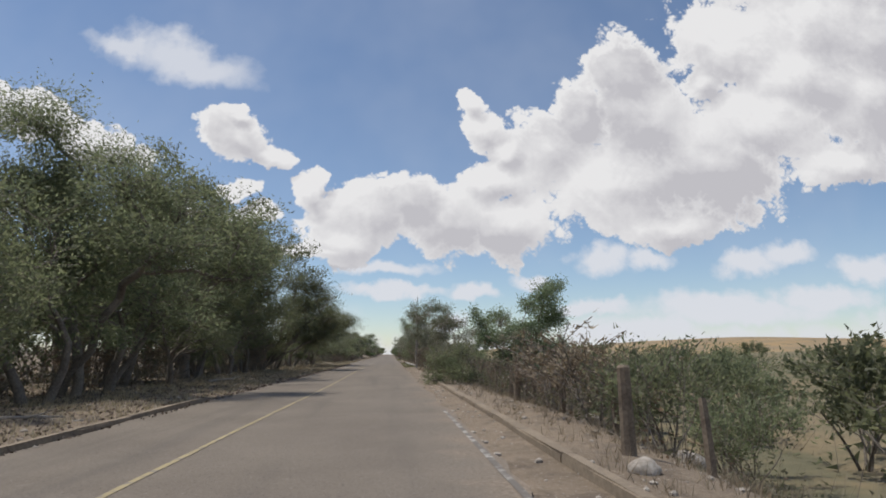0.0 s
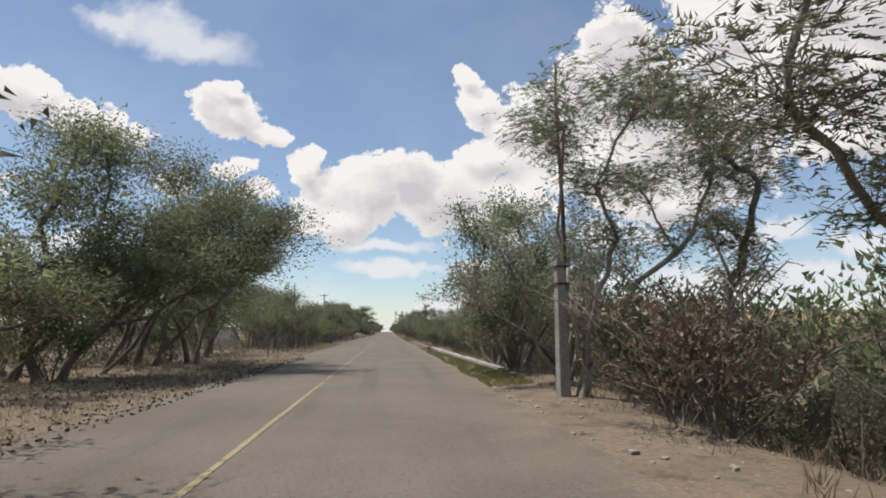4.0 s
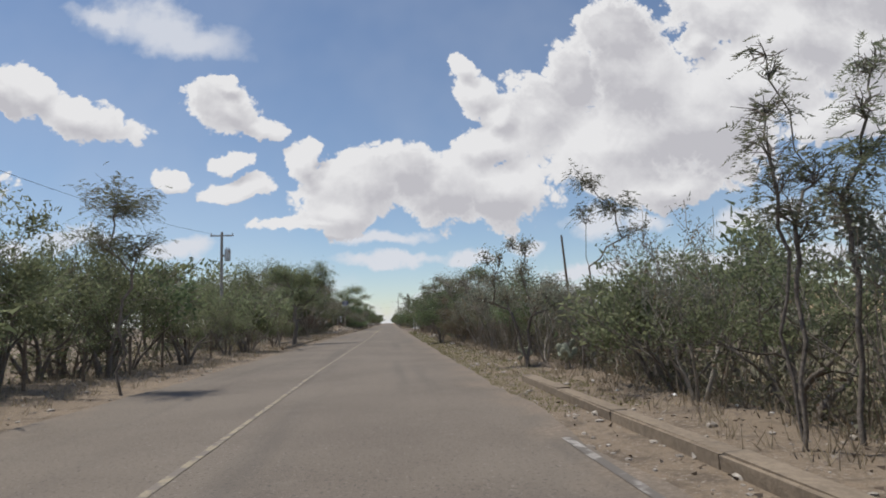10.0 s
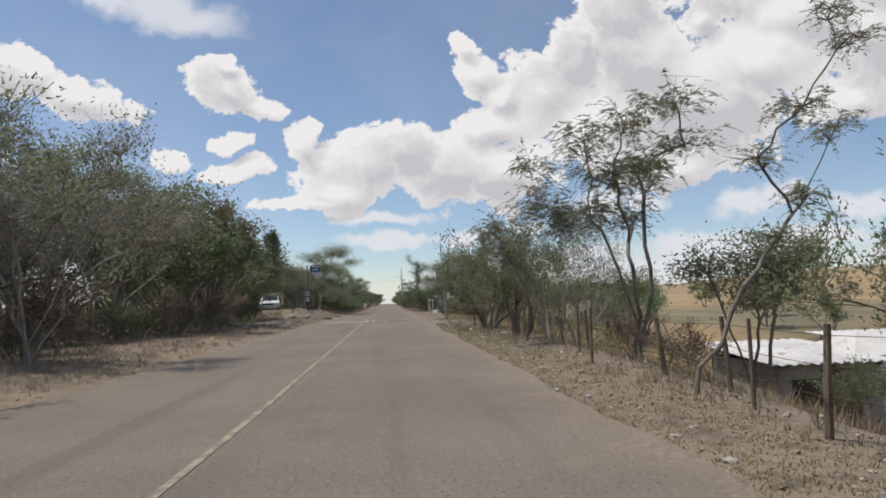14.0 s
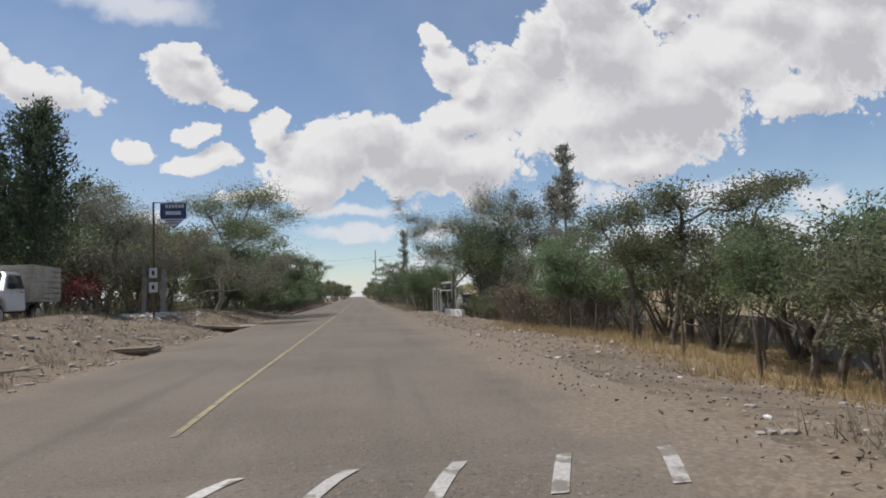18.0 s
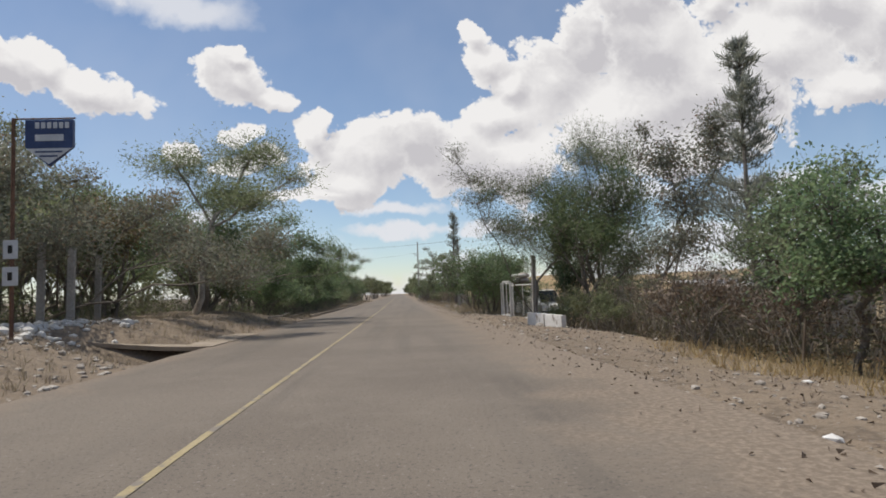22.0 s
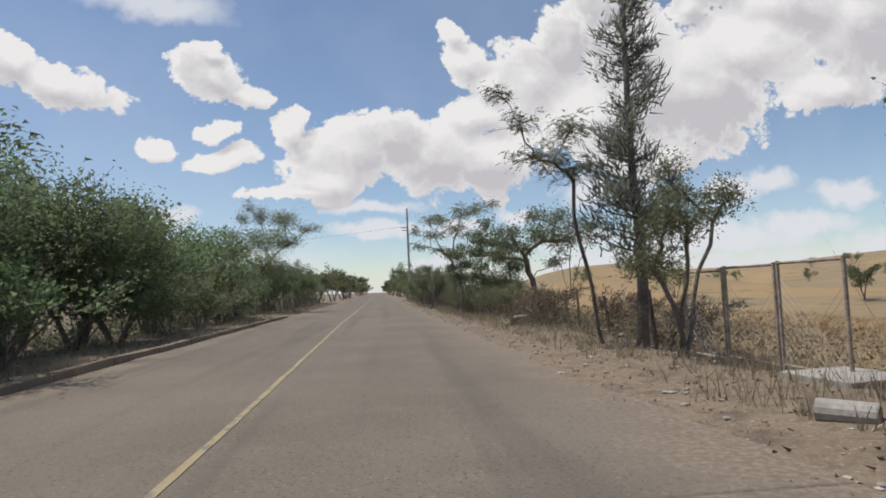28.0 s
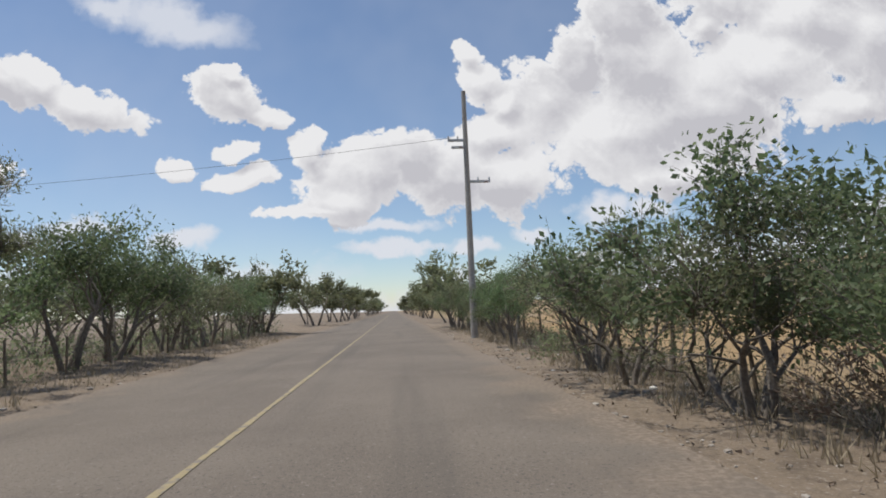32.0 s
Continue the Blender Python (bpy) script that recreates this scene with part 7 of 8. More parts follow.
def shed(x, y, w, d, wall_h, turn, wall, label, floor_z=None, door=True, over=0.25, slope=0.25, window=True):
    z = ground_z(x, y) - 0.1 if floor_z is None else floor_z
    root = tagged(empty("low_house", x, y, z, turn), label, "house")
    t = 0.14
    dw0, dw1 = w * 0.4, w * 0.4 + 0.85
    if door:
        box_part("wall", (0, 0, -0.5, dw0, t, wall_h), wall, root, "", 0.01)
        box_part("wall", (dw1, 0, -0.5, w, t, wall_h), wall, root, "", 0.01)
        box_part("wall", (dw0 + 0.003, 0.003, min(1.9, wall_h - 0.12), dw1 - 0.003, t - 0.003, wall_h - 0.003), wall, root, "", 0.0)
        box_part("door", (dw0 + 0.01, 0.05, 0.0, dw1 - 0.01, 0.09, min(1.88, wall_h - 0.14)), RUST, root, "rusty sheet door", 0.005)
    else:
        box_part("wall", (0, 0, -0.5, w, t, wall_h), wall, root, "", 0.01)
    box_part("wall", (0, t + 0.003, -0.5, t, d - t - 0.003, wall_h), wall, root, "", 0.01)
    box_part("wall", (w - t, t + 0.003, -0.5, w, d - t - 0.003, wall_h), wall, root, "", 0.01)
    box_part("wall", (0, d - t, -0.5, w, d, wall_h + slope - 0.05), wall, root, "", 0.01)
    roof = tin_sheet("roof", w + 2 * over, d + 2 * over, wall_h + 0.03, wall_h + 0.03 + slope, TIN, root, int(w * 5))
    roof.location = (-over, -over, 0)
    for a in (0.1, w / 2, w - 0.1):
        box_part("rafter", (a - 0.03, -0.15, wall_h - 0.06, a + 0.03, 0.5, wall_h - 0.001), WOOD, root, "", 0.004)
    if window:
        win = box_part("window", (w * 0.12, -0.012, 0.9, w * 0.12 + 0.6, 0.02, min(1.6, wall_h - 0.3)), GLASS, root, "dark window pane", 0.004)
        box_part("frame", (w * 0.12 - 0.05, -0.03, 0.84, w * 0.12 + 0.65, -0.013, 0.895), WOOD, win)
    return root


shed(10.4, 41.5, 3.2, 3.0, 1.85, 4, BLOCK, "low block shed with a sun-bleached tin roof below the road", -2.6)
shed(14.0, 42.2, 3.4, 2.6, 1.5, -6, WOOD, "low plank shed with a white tin roof below the road", -2.7, window=False)
shed(12.6, 29.0, 2.6, 2.4, 1.4, 12, WOOD, "small plank shed with a bleached tin roof below the road", -2.7, window=False)
shed(13.3, 103.0, 5.0, 4.2, 2.25, 3, BLOCK, "grey block house with a pale tin roof beyond a stony yard", -2.15)
shed(9.4, 168.4, 2.2, 2.6, 1.7, 0, BLOCK, "low block shed with a dark lean-to tin roof", -2.0)
shed(13.2, 169.6, 3.4, 3.0, 1.75, -4, BLOCK, "grey block house with a flat tin roof in a lower yard", -2.0)
shed(11.6, 226.0, 5.0, 3.2, 1.9, 4, BLOCK, "dark low house with a tin roof hidden behind trees", -0.9)
shed(19.0, 198.0, 7.5, 3.5, 2.6, 85, BLOCK, "long low house with a grey tin roof behind thorn trees", -0.7)
shed(-15.0, 128.0, 3.6, 3.0, 2.1, 0, PLASTER, "small white house behind thorn trees", None)
shed(-17.0, 105.0, 4.0, 3.0, 1.9, 0, PLASTER, "small pale tin-roofed house beyond a field", None)


def pavilion(x, y, z):
    root = tagged(empty("water_tank_house", x, y, z, 4), "small whitewashed block hut with a pyramid roof", "hut")
    box_part("wall", (0, 0, -0.4, 1.7, 1.7, 1.65), PLASTER, root, "whitewashed wall", 0.02)
    vs = [(-0.15, -0.15, 1.654), (1.85, -0.15, 1.654), (1.85, 1.85, 1.654), (-0.15, 1.85, 1.654), (0.85, 0.85, 2.15), (-0.15, -0.15, 1.71), (1.85, -0.15, 1.71), (1.85, 1.85, 1.71), (-0.15, 1.85, 1.71)]
    mesh_part("roof", vs, [(3, 2, 1, 0), (0, 1, 6, 5), (1, 2, 7, 6), (2, 3, 8, 7), (3, 0, 5, 8), (5, 6, 4), (6, 7, 4), (7, 8, 4), (8, 5, 4)], PLASTER, root, "pale pyramid roof")
    box_part("door", (0.5, -0.02, 0.0, 1.1, 0.003, 1.4), STEEL, root, "grey steel door", 0.004)


pavilion(11.55, 169.0, -1.95)


def plank_fence(x, y, n, h, turn, z, seed, label):
    rng = random.Random(seed)
    root = tagged(empty("plank_fence", x, y, z, turn), label, "fence")
    for i in range(n):
        hh = h * rng.uniform(0.7, 1.1)
        bm = bmesh.new()
        box(bm, -0.05, -0.012, -0.2, 0.05, 0.012, hh, 0.004)
        ob = part("board", bm, BARK_PALE if rng.random() < 0.4 else WOOD, root)
        ob.matrix_basis = pose(0.14 * i, rng.gauss(0, 0.02), 0, 0, rng.gauss(0, 3), 0)
    box_part("rail", (-0.1, 0.02, h * 0.55, 0.14 * n, 0.06, h * 0.55 + 0.06), WOOD, root, "", 0.004)


plank_fence(8.8, 38.5, 22, 0.95, 6, -1.5, 3, "uneven fence of grey and pale boards below the road")
plank_fence(12.2, 172.5, 16, 1.1, -3, -2.0, 4, "grey board fence beside a hut")
box_part("block_wall", (0, 0, -0.4, 2.4, 0.15, 1.0), PLASTER).matrix_basis = pose(12.9, 101.0, -2.1, 0, 0, 4)
tagged(bpy.data.objects["block_wall"], "low pale rendered block wall in a stony yard", "wall")
box_part("block_wall", (0, 0, -0.3, 16, 0.16, 0.95), BLOCK).matrix_basis = pose(11.2, 199.5, -0.75, 0, 0, 82)
tagged(bpy.data.objects["block_wall.001"], "long low grey block wall behind a golden field", "wall")


def water_trough(x, y, w, d, h, turn):
    """An open cattle tank of rendered block with a thick rim."""
    z = ground_z(x, y)
    root = tagged(empty("cattle_tank", x, y, z - 0.1, turn), "open grey concrete cattle tank on the land below the road", "tank")
    for name, b in (("wall", (0, 0, -0.3, w, 0.16, h)), ("wall", (0, d - 0.16, -0.3, w, d, h)), ("wall", (0, 0.163, -0.3, 0.16, d - 0.163, h)), ("wall", (w - 0.16, 0.163, -0.3, w, d - 0.163, h))):
        box_part(name, b, BLOCK, root, "stained rendered wall", 0.015)
    for b in ((-0.04, -0.04, h + 0.003, w + 0.04, 0.2, h + 0.07), (-0.04, d - 0.2, h + 0.003, w + 0.04, d + 0.04, h + 0.07), (-0.04, 0.203, h + 0.003, 0.2, d - 0.203, h + 0.07), (w - 0.2, 0.203, h + 0.003, w + 0.04, d - 0.203, h + 0.07)):
        box_part("rim", b, CONCRETE, root, "pale concrete rim", 0.015)
    box_part("floor", (0.16, 0.16, -0.2, w - 0.16, d - 0.16, 0.1), CONCRETE, root)
    return root


water_trough(10.6, 51.5, 3.4, 2.4, 1.35, 6)


# organ-pipe cactus at the edge of the stony yard
def organ_cactus(x, y):
    rng = random.Random(9)
    root = tagged(empty("organ_cactus", x, y, ground_z(x, y) - 0.02), "cluster of dark green ribbed organ cactus columns", "cactus")
    for i in range(8):
        a, d = rng.uniform(0, 6.28), rng.uniform(0.1, 0.65)
        h = rng.uniform(1.7, 2.9)
        cx, cy = d * math.cos(a), d * math.sin(a)
        vs, fs = [], []
        prof = [(0, 0.085), (0.3, 0.1), (h * 0.6, 0.11), (h - 0.12, 0.1), (h - 0.03, 0.06), (h, 0.01)]
        for z, r in prof:
            for k in range(16):
                t = 6.2832 * k / 16
                rr = r * (1.0 if k % 2 else 0.8)
                vs.append((cx + 0.08 * z / h * math.cos(a) + rr * math.cos(t), cy + 0.08 * z / h * math.sin(a) + rr * math.sin(t), z))
        for j in range(len(prof) - 1):
            for k in range(16):
                fs.append((j * 16 + k, j * 16 + (k + 1) % 16, (j + 1) * 16 + (k + 1) % 16, (j + 1) * 16 + k))
        mesh_part("column", vs, fs, CACTUS, root, smooth=True)


CACTUS = rough_surface("cactus_skin", (0.035, 0.05, 0.03), (0.08, 0.1, 0.055), 3, 20, 0.7, 0.004)
organ_cactus(6.9, 97.2)


def prickly_pear(x, y, h, spread, n, mat, label, seed):
    """Oval pads standing on one another, each tilted its own way."""
    rng = random.Random(seed)
    root = tagged(empty("prickly_pear", x, y, ground_z(x, y) - 0.04), label, "cactus")
    tube_part("trunk", [(0, 0, -0.1), (0.02, 0, h * 0.15), (0.0, 0.03, h * 0.35)], [0.08, 0.07, 0.05], BARK, root, sides=7)
    bm = bmesh.new()
    bmesh.ops.create_icosphere(bm, subdivisions=2, radius=1.0)
    for v in bm.verts:
        v.co = Vector((v.co.x * 0.5 * (0.75 + 0.25 * v.co.z), v.co.y * 0.11, (v.co.z + 1) * 0.5))
    proto = part("pad", bm, mat, root, "", True)
    feet = [(0.0, 0.0, h * 0.2), (0.1, 0.05, h * 0.3), (-0.12, 0.0, h * 0.3), (0.0, 0.1, h * 0.35)]
    for i in range(n):
        fx, fy, fz = feet[rng.randrange(len(feet))]
        s = rng.uniform(0.2, 0.31) * min(1.4, 0.45 + 0.28 * h)
        lean = math.degrees(math.atan2(fx, 0.5 * h)) * 0.9
        ob = proto if i == 0 else new("pad", proto.data)
        ob.parent = root
        m = pose(fx, fy, fz, rng.gauss(0, 22), lean + rng.gauss(0, 42), rng.uniform(-50, 50)) @ Matrix.Diagonal((s, s, s * 1.2, 1))
        ob.matrix_basis = m
        top = m @ Vector((0, 0, 0.9))
        if 0.2 * h < top.z < h * 0.93 and math.hypot(top.x, top.y) < spread:
            feet.append(tuple(top))
    return root


PAD_GREEN = rough_surface("cactus_pad", (0.07, 0.11, 0.055), (0.15, 0.2, 0.1), 3, 22, 0.6, 0.004, third=(0.26, 0.25, 0.15), third_cut=(0.6, 0.72))
PAD_PALE = rough_surface("dusty_cactus_pad", (0.2, 0.22, 0.15), (0.36, 0.37, 0.28), 3, 22, 0.7, 0.004)
prickly_pear(9.3, 31.2, 3.3, 1.5, 150, PAD_GREEN, "tall prickly pear of dark green oval pads at the verge", 3)
prickly_pear(5.75, 123.6, 0.85, 0.5, 18, PAD_PALE, "small dusty pale prickly pear at the verge", 4)
prickly_pear(5.5, 126.6, 0.6, 0.4, 10, PAD_PALE, "small dusty pale prickly pear at the verge", 5)


# junk piled on a frame behind the gate
def junk_pile():
    rng = random.Random(21)
    x, y = 8.6, 240.2
    z = ground_z(x, y)
    root = tagged(empty("junk_rack", x, y, z, 80), "steel rack stacked with pale sacks and scrap", "rack")
    for a in (0, 2.2):
        for b in (0, 1.1):
            tube_part("leg", [(a, b, -0.05), (a, b, 1.9)], [0.03, 0.03], STEEL, root, sides=6)
    box_part("deck", (-0.1, -0.1, 1.9, 2.3, 1.2, 1.94), WOOD, root, "", 0.005)
    for i in range(9):
        bm = bmesh.new()
        bmesh.ops.create_icosphere(bm, subdivisions=2, radius=1.0)
        sx, sy, sz = rng.uniform(0.25, 0.45), rng.uniform(0.2, 0.35), rng.uniform(0.1, 0.18)
        for v in bm.verts:
            n = 1 + 0.18 * noise.noise(v.co * 2 + Vector((i, 0, 0)))
            v.co = Vector((v.co.x * sx, v.co.y * sy, v.co.z * sz)) * n
        ob = part("sack", bm, PLASTER if i % 2 else STONE, root, "pale bulging sack", True)
        ob.matrix_basis = pose(0.3 + 0.42 * (i % 5), 0.4 + 0.25 * (i % 2), 2.06 + 0.26 * (i // 5), 0, 0, rng.uniform(0, 180))


junk_pile()
# ---------------------------------------------------------------- stones, litter and dry growth of the verges
def scatter_stones(name, n, places, smin, smax, mat, label, category, seed):
    rng = random.Random(seed)
    base = bmesh.new()
    bmesh.ops.create_icosphere(base, subdivisions=1, radius=1.0)
    bv = [v.co.copy() for v in base.verts]
    bf = [tuple(v.index for v in f.verts) for f in base.faces]
    base.free()
    vs, fs = [], []
    for i in range(n):
        x, y = places(rng)
        s = smin + (smax - smin) * rng.random() ** 3
        sx, sy, sz = s * rng.uniform(0.7, 1.3), s * rng.uniform(0.7, 1.3), s * rng.uniform(0.35, 0.8)
        a = rng.uniform(0, 6.28)
        c, d = math.cos(a), math.sin(a)
        z = ground_z(x, y)
        o = len(vs)
        for p in bv:
            k = rng.uniform(0.8, 1.15)
            px, py = p.x * sx * k, p.y * sy * k
            vs.append((x + px * c - py * d, y + px * d + py * c, z + p.z * sz * k + sz * 0.25))
        fs += [tuple(j + o for j in f) for f in bf]
    return tagged(mesh_part(name, vs, fs, mat), label, category, kind="stuff")


def right_verge(rng):
    y = rng.uniform(0, 330)
    return right_edge(y) + rng.random() ** 1.5 * 4.2 + 0.05, y


def left_verge(rng):
    y = rng.uniform(0, 330)
    return left_edge(y) - rng.random() ** 1.5 * 4.0 - 0.05, y


def gravel_edge(rng):
    y = rng.uniform(90, 260)
    return right_edge(y) - 0.7 + rng.random() * 2.0, y


scatter_stones("gravel", 5200, right_verge, 0.015, 0.07, STONE, "scattered pale stones on the dry verge", "gravel", 1)
scatter_stones("gravel", 3200, left_verge, 0.015, 0.07, STONE, "scattered pale stones on the dry verge", "gravel", 2)
scatter_stones("gravel", 3000, gravel_edge, 0.01, 0.03, STONE, "fine loose gravel along the broken asphalt edge", "gravel", 3)
scatter_stones("rubble", 420, lambda r: (r.gauss(-8.2, 0.9), r.gauss(225.2, 1.3)), 0.04, 0.2, PLASTER, "heap of pale rubble in a yard", "rubble", 4)
scatter_stones("rubble", 500, lambda r: (-5.0 - 3.5 * r.random(), 189 + 12 * r.random()), 0.03, 0.16, STONE, "stony bank of brown and pale rubble", "rubble", 5)
scatter_stones("litter", 260, lambda r: (right_edge(5) + 1.0 + 3.5 * r.random(), r.uniform(92, 330)), 0.03, 0.09, WHITEWASH, "scraps of white plastic litter", "litter", 6)
scatter_stones("rubble", 700, lambda r: (left_edge(212) - 0.15 - 2.6 * r.random() ** 1.6, 203 + 19 * r.random()), 0.015, 0.1, STONE, "brown stones and clods along a dirt bank", "rubble", 9)
scatter_stones("rubble", 120, lambda r: (5.8 + 2.5 * r.random(), r.uniform(262, 292)), 0.05, 0.2, STONE, "pale rocks along a dry hillside fence", "rubble", 8)


def rock(x, y, s, seed, mat=STONE, label="rounded pale boulder half sunk in the dry verge"):
    rng = random.Random(seed)
    bm = bmesh.new()
    bmesh.ops.create_icosphere(bm, subdivisions=3, radius=1.0)
    for v in bm.verts:
        k = 1 + 0.25 * noise.noise(v.co * 1.3 + Vector((seed, 0, 0))) + 0.08 * noise.noise(v.co * 4 + Vector((0, seed, 0)))
        v.co = Vector((v.co.x * s, v.co.y * s * 0.8, v.co.z * s * 0.62)) * k
    ob = part("boulder", bm, mat, None, "", True)
    ob.matrix_basis = pose(x, y, ground_z(x, y) + s * 0.2, 0, 0, rng.uniform(0, 360))
    return tagged(ob, label, "rock")


rock(5.2, 6.7, 0.2, 1)
rock(7.9, 11.5, 0.4, 2)
rock(7.0, 14.0, 0.25, 3)
rock(5.4, 159.6, 0.28, 4)
rock(5.0, 159.0, 0.18, 5)
rock(6.4, 229.0, 0.16, 6)
rock(5.0, 291.5, 0.3, 7)
rock(5.1, 292.4, 0.22, 8)
rock(5.7, 253.0, 0.22, 9)
rock(-5.0, 206.0, 0.3, 10)
rock(-5.8, 204.0, 0.35, 11)
rock(-4.8, 294.6, 0.2, 12)
rock(-4.5, 283.0, 0.2, 13)


def grass(name, n, places, h, mat, label, seed, blades=7):
    rng = np.random.default_rng(seed)
    r2 = random.Random(seed)
    c, w = [], []
    for i in range(n):
        x, y = places(r2)
        z = ground_z(x, y)
        s = rng.uniform(0.03, 0.1)
        for k in range(blades):
            c.append((x + rng.normal(0, s), y + rng.normal(0, s), z - 0.01))
            w.append((rng.normal(0, 0.35), rng.normal(0, 0.35), 1.9))
    ob = leaf_mesh(name, c, w, h, 0.014, mat, None, rng, 0.0)
    return tagged(ob, label, "grass", kind="stuff")


grass("dry_grass", 3600, lambda r: (right_edge(20) + 0.9 + 4.2 * r.random() ** 0.7, r.uniform(0, 92)), 0.2, GRASS_STRAW, "tufts of dry straw-coloured grass", 1)
grass("dry_grass", 3500, lambda r: (5.0 + 4.5 * r.random(), r.uniform(92, 200)), 0.24, GRASS_STRAW, "tufts of dry straw-coloured grass", 2)
grass("dry_grass", 5000, lambda r: (7.0 + 7.0 * r.random(), r.uniform(155, 222)), 0.28, GRASS_DRY, "golden dry grass of a fenced field", 3)
grass("dry_grass", 4500, lambda r: (4.8 + 4.5 * r.random(), r.uniform(240, 330)), 0.26, GRASS_STRAW, "tufts of dry straw-coloured grass", 4)
grass("green_grass", 24000, lambda r: (3.75 + 1.2 * r.random() ** 0.8, r.uniform(60, 92)), 0.032, GRASS_GREEN, "short patchy green grass between asphalt and kerb", 5)
grass("green_grass", 12000, lambda r: (3.75 + 1.6 * r.random() ** 1.3, r.uniform(118, 192)), 0.035, GRASS_GREEN, "short patchy green grass at the asphalt edge", 6)
grass("dry_grass", 4500, lambda r: (left_edge(50) - 0.4 - 5.0 * r.random(), r.uniform(0, 110)), 0.16, GRASS_STRAW, "dry grass and straw under roadside trees", 7)
grass("dry_grass", 4500, lambda r: (left_edge(250) - 0.4 - 4.0 * r.random(), r.uniform(110, 330)), 0.2, GRASS_STRAW, "dry grass along the opposite verge", 8)


def fallen_leaves(n, places, size, mat, label, seed):
    """Small leaves and scraps lying flat on the ground."""
    rng = np.random.default_rng(seed)
    r2 = random.Random(seed)
    c = []
    for i in range(n):
        x, y = places(r2)
        c.append((x, y, max(ground_z(x, y), 0.004 if left_edge(y) < x < right_edge(y) else -9) + 0.012))
    w = np.column_stack((rng.normal(0, 1, n), rng.normal(0, 1, n), np.full(n, 0.0)))
    ob = leaf_mesh("leaf_litter", c, w, size, size * 0.55, mat, None, rng, 0.0)
    return tagged(ob, label, "leaf litter", kind="stuff")


LEAF_LITTER = leaf_material("brown_leaf_litter", (0.06, 0.045, 0.035), (0.14, 0.1, 0.07), 0.1)
LEAF_SCRAPS = leaf_material("dry_leaf_scraps", (0.11, 0.083, 0.06), (0.3, 0.238, 0.165), 0.1, (0.42, 0.38, 0.32))
CLOD = rough_surface("brown_earth_clods", (0.14, 0.106, 0.076), (0.28, 0.22, 0.165), 2, 16, 0.95, 0.01)
fallen_leaves(16000, lambda r: (left_edge(30) + 0.3 - 8.0 * r.random() ** 1.3, r.uniform(0, 76)), 0.09, LEAF_LITTER, "brown fallen leaves and twigs under thorn trees", 3)
fallen_leaves(15000, lambda r: (right_edge(20) + 0.1 + 4.2 * r.random() ** 0.8, r.uniform(92, 310)), 0.06, LEAF_SCRAPS, "dry brown leaves and straw scraps on a stony verge", 4)
fallen_leaves(9000, lambda r: (left_edge(200) - 0.1 - 4.0 * r.random() ** 0.8, r.uniform(76, 310)), 0.06, LEAF_SCRAPS, "dry brown leaves and straw scraps along the opposite verge", 5)
scatter_stones("earth_clods", 6000, lambda r: (right_edge(20) + 0.15 + 4.2 * r.random() ** 0.7, r.uniform(92, 310)), 0.006, 0.03, CLOD, "small dark clods of dry earth on the verge", "earth", 6)
scatter_stones("earth_clods", 3500, lambda r: (left_edge(200) - 0.1 - 4.2 * r.random() ** 0.7, r.uniform(92, 310)), 0.006, 0.03, CLOD, "small dark clods of dry earth along the opposite verge", "earth", 7)


def log(x, y, ln, r, turn, label="fallen grey branch lying on the dry verge"):
    root = tagged(empty("fallen_branch", x, y, ground_z(x, y) + r, turn), label, "branch")
    tube_part("limb", [(-ln / 2, 0, 0.0), (-ln / 6, 0.06, 0.03), (ln / 6, -0.04, 0.04), (ln / 2, 0.03, 0.02)], [r, r * 0.9, r * 0.75, r * 0.4], BARK_PALE, root, sides=7)
    tube_part("twig", [(ln / 6, -0.04, 0.04), (ln / 3, -0.3, 0.12), (ln / 2.2, -0.5, 0.2)], [r * 0.5, r * 0.35, r * 0.15], BARK_PALE, root, sides=5)


log(-4.6, 12.5, 1.6, 0.04, 20)
log(-5.5, 30.5, 2.2, 0.05, 70)
log(-6.5, 36.0, 1.8, 0.04, 120)
log(-5.2, 152.0, 2.2, 0.05, 80)
log(-5.4, 163.0, 1.8, 0.05, 60)
log(6.0, 176.0, 1.5, 0.04, 30)
log(-4.6, 213.5, 1.6, 0.03, 150, "dark dry branch lying on a dirt bank")
log(-4.9, 216.4, 1.3, 0.025, 20, "dark dry branch lying on a dirt bank")
log(-4.4, 206.5, 1.2, 0.03, 60)
log(-5.2, 247.0, 2.4, 0.05, 90)
log(-4.9, 240.5, 2.0, 0.06, 80, "pale fallen trunk lying beside the opposite lane")
log(5.9, 269.5, 1.3, 0.09, 60, "whitewashed log lying beside a wire fence")
log(-5.4, 293.0, 2.0, 0.05, 70)


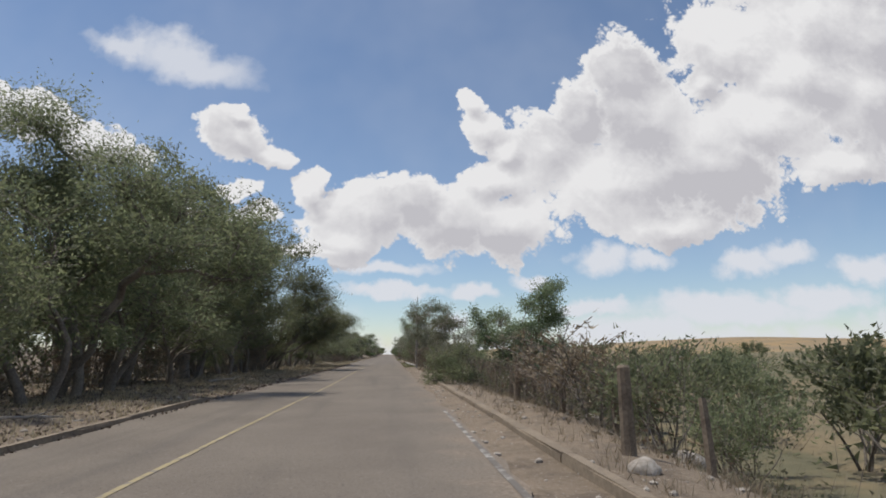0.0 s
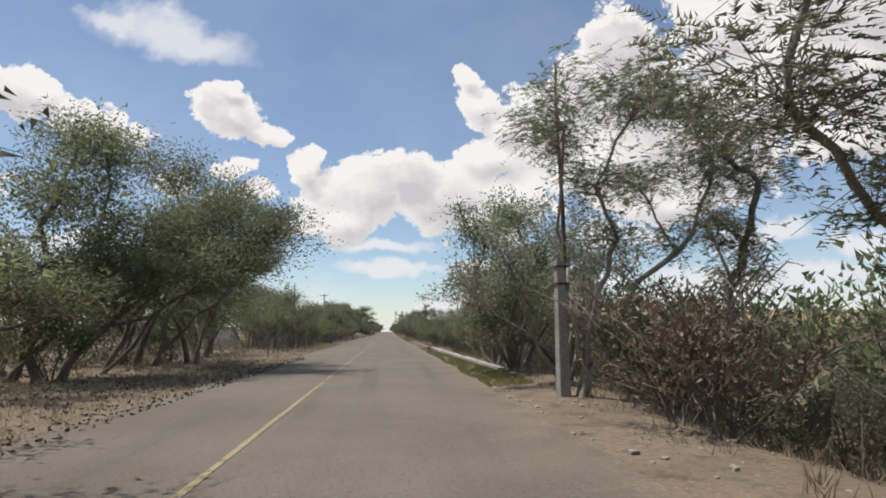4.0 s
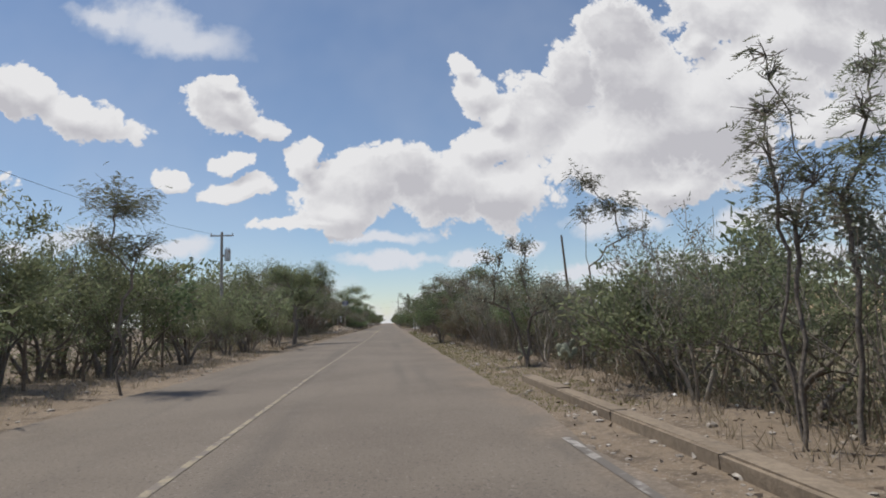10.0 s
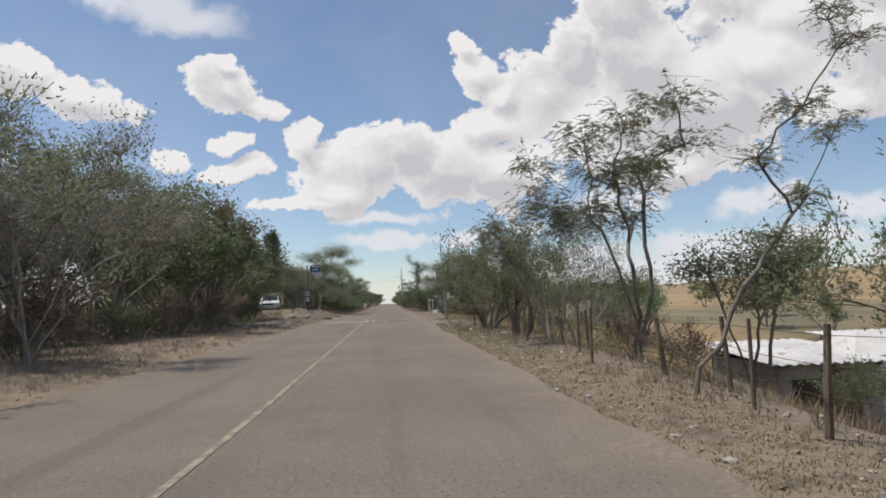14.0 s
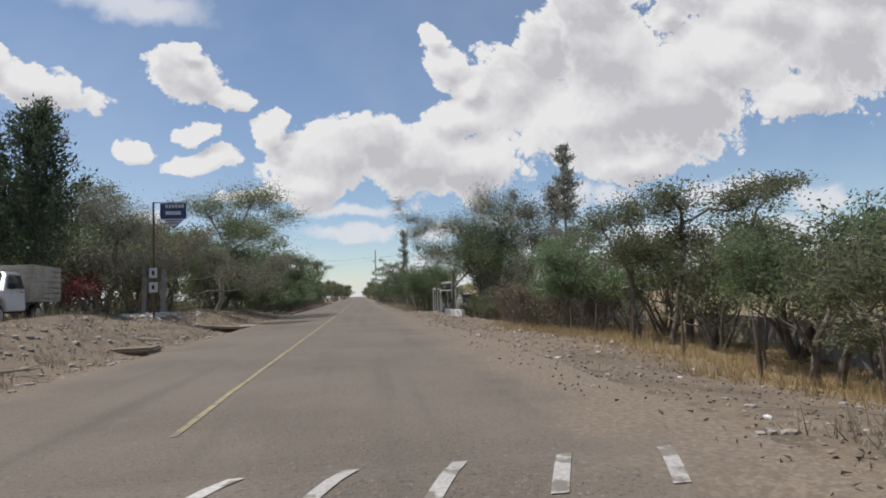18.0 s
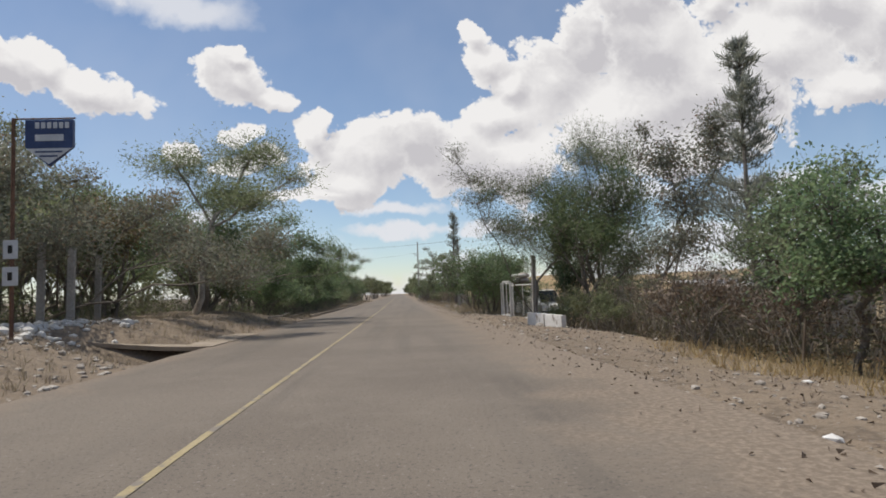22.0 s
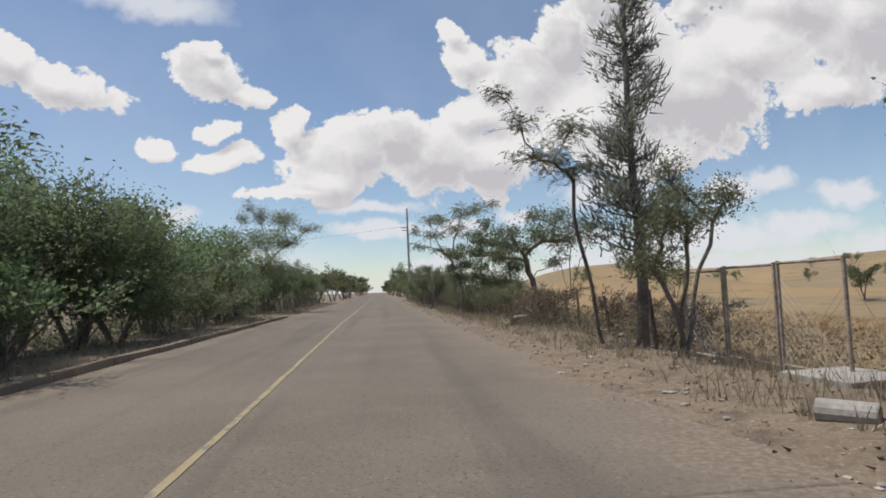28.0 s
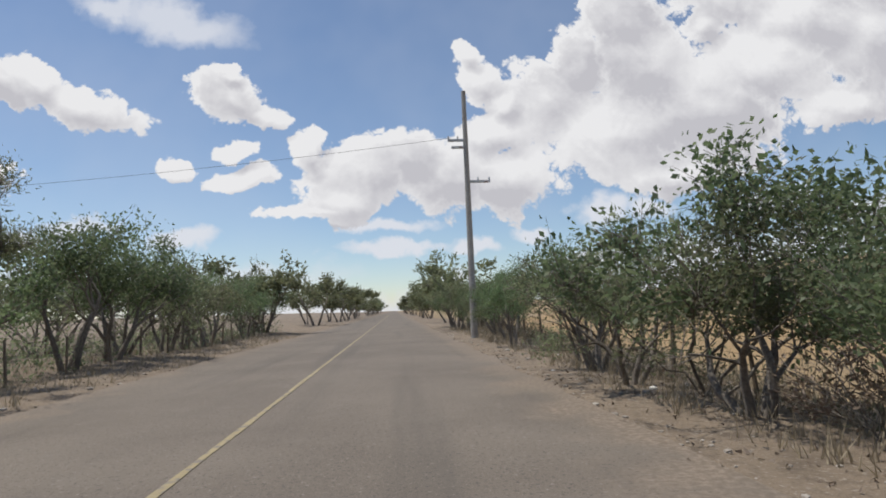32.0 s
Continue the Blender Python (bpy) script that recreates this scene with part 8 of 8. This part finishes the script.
# ---------------------------------------------------------------- low tangle between and behind the trunks
def undergrowth(name, n, y0, y1, xa, xb, h, mat, twig_mat, label, seed, size=0.1):
    """Leaves and thin stems of the low scrub, too many to count, in uneven clumps."""
    rng = np.random.default_rng(seed)
    c, w = [], []
    while len(c) < n:
        y = rng.uniform(y0, y1)
        u = rng.uniform(0, 1)
        x = xa + (xb - xa) * u
        d = 0.5 + 0.9 * noise.noise((x * 0.45, y * 0.45, seed * 3.0)) + 0.4 * noise.noise((x * 1.3, y * 1.3, seed * 5.0))
        if rng.uniform(0, 1) > d:
            continue
        z = ground_z(x, y) + h * max(0.15, d) * rng.uniform(0, 1) ** 1.2
        c.append((x, y, z))
        w.append((rng.normal(0, 1), rng.normal(0, 1), 0.4))
    root = tagged(empty(name, 0, 0, 0), label, "undergrowth", kind="stuff")
    leaf_mesh("leaves", c, w, size, size * 0.5, mat, root, rng, 0.0)["kind"] = "stuff"
    k = n // 7
    c2 = [(p[0], p[1], ground_z(p[0], p[1]) - 0.02) for p in c[:k]]
    w2 = [(rng.normal(0, 0.5), rng.normal(0, 0.5), 2.2) for _ in range(k)]
    leaf_mesh("stems", c2, w2, h * 0.95, 0.016, twig_mat, root, rng, 0.0)["kind"] = "stuff"


TWIG = leaf_material("dry_twig", (0.14, 0.115, 0.09), (0.27, 0.225, 0.18), 0.0)
LEAF_SCRUB = leaf_material("scrub_leaf", (0.11, 0.115, 0.065), (0.22, 0.205, 0.13), 0.55, (0.2, 0.14, 0.09))
undergrowth("scrub", 16000, 4, 78, -13.5, -7.8, 1.5, LEAF_SCRUB, TWIG, "dim low scrub under tall thorn trees", 1, 0.14)
undergrowth("scrub", 16000, 76, 152, -14, -6.2, 1.3, LEAF_SCRUB, TWIG, "low grey-green scrub behind a wire fence", 2, 0.13)
undergrowth("scrub", 15000, 152, 206, -13, -6.6, 1.5, LEAF_SCRUB, TWIG, "dry brown and green scrub on a bank", 3, 0.12)
undergrowth("scrub", 12000, 219, 252, -15, -9.2, 1.7, LEAF_MESQUITE, TWIG, "low green scrub behind a yard", 4, 0.13)
undergrowth("scrub", 18000, 240, 336, -12, -6.0, 1.3, LEAF_MESQUITE, TWIG, "low green scrub under roadside trees", 5, 0.13)
undergrowth("scrub", 16000, 8, 64, 5.9, 12, 1.5, LEAF_SCRUB, TWIG, "tangled dry scrub on a slope below the road", 6, 0.11)
undergrowth("scrub", 9000, 64, 90, 6.4, 12, 1.7, LEAF_MESQUITE, TWIG, "dense low scrub behind a white kerb", 7, 0.11)
undergrowth("scrub", 16000, 98, 152, 6.2, 11, 1.5, LEAF_SCRUB, TWIG, "dense low thorn scrub behind the kerb", 8, 0.11)
undergrowth("scrub", 9000, 168, 200, 8.5, 15, 1.4, LEAF_MESQUITE, TWIG, "low green scrub along a field", 9, 0.12)
undergrowth("scrub", 9000, 216, 236, 8.4, 14, 1.7, LEAF_SCRUB, TWIG, "dry scrub beneath grey-leaved trees", 10, 0.1)
undergrowth("scrub", 9000, 243, 256, 6.6, 10.5, 1.8, LEAF_MESQUITE, TWIG, "dense green scrub beside a yard", 11, 0.1)
undergrowth("scrub", 10000, 261, 336, 5.9, 8.6, 0.9, LEAF_SCRUB, TWIG, "dry scrub along a hillside fence", 12, 0.1)

grass("dry_grass", 5000, lambda r: (7.6 + 16 * r.random(), r.uniform(252, 300)), 0.3, GRASS_DRY, "golden dry grass of a hillside field", 9)
LEAF_BRUSH = leaf_material("brush_leaf", (0.14, 0.128, 0.082), (0.25, 0.23, 0.155), 0.55)
undergrowth("thicket", 10000, 31, 58, 7.0, 10.5, 2.2, LEAF_BRUSH, TWIG, "dense brown brush on the slope below the road", 13, 0.1)
undergrowth("thicket", 9000, 62, 90, 6.2, 9.5, 2.2, LEAF_SCRUB, TWIG, "dense grey-green brush behind a white kerb", 14, 0.1)
undergrowth("thicket", 11000, 105, 131, 6.3, 9.5, 2.2, LEAF_SCRUB, TWIG, "dense grey-brown thorn brush behind the kerb", 15, 0.09)
undergrowth("thicket", 12000, 131, 152, 6.0, 9.0, 2.5, LEAF_BRUSH, TWIG, "dense grey-brown thorn brush at the verge", 16, 0.09)
undergrowth("thicket", 9000, 221, 236, 8.6, 12, 2.8, LEAF_SCRUB, TWIG, "dense dim brush under tall grey-leaved trees", 18, 0.1)
undergrowth("thicket", 7000, 254, 300, 9.0, 16.0, 0.9, LEAF_BRUSH, TWIG, "patchy brown scrub in a golden field", 19, 0.12)

grass("dry_twigs", 110, lambda r: (left_edge(212) - 0.2 - 2.4 * r.random(), r.uniform(202, 222)), 0.14, TWIG, "dry twigs and stubble on a dirt bank", 21, 5)
grass("dry_twigs", 700, lambda r: (right_edge(20) + 0.5 + 3.0 * r.random(), r.uniform(90, 330)), 0.07, TWIG, "dry twigs and stubble on the stony verge", 22, 4)
undergrowth("far_scrub", 22000, 4, 150, 17, 75, 3.4, LEAF_MESQUITE, TWIG, "distant olive scrub over the low land", 20, 0.36)
undergrowth("thicket", 13000, 152, 184, -11.5, -8.6, 3.0, LEAF_SCRUB, TWIG, "dense grey-green brush on a bank", 23, 0.12)


def culvert_pipe(x, y, turn):
    """A short broken concrete pipe, dark inside, half sunk at the verge."""
    root = tagged(empty("concrete_pipe", x, y, ground_z(x, y) + 0.05, turn), "short broken concrete pipe half sunk in the verge", "pipe")
    vs, fs = [], []
    rings = [(-0.35, 0.17), (0.33, 0.165), (0.35, 0.15), (0.35, 0.115), (-0.3, 0.11)]
    for a, r in rings:
        for k in range(14):
            t = 6.2832 * k / 14
            vs.append((a + 0.012 * noise.noise((k, a, 1.0)), r * math.cos(t), r * math.sin(t)))
    for j in range(len(rings) - 1):
        for k in range(14):
            fs.append((j * 14 + k, j * 14 + (k + 1) % 14, (j + 1) * 14 + (k + 1) % 14, (j + 1) * 14 + k))
    fs.append(tuple(range(13, -1, -1)))
    fs.append(tuple(4 * 14 + k for k in range(14)))
    mesh_part("barrel", vs, fs, CONCRETE, root)
    root.scale = (0.62, 0.62, 0.62)


culvert_pipe(5.2, 254.9, -50)
undergrowth("thicket", 10000, 176, 214, -15, -11.5, 2.6, LEAF_SCRUB, TWIG, "dense brush behind roadside trees", 24, 0.14)
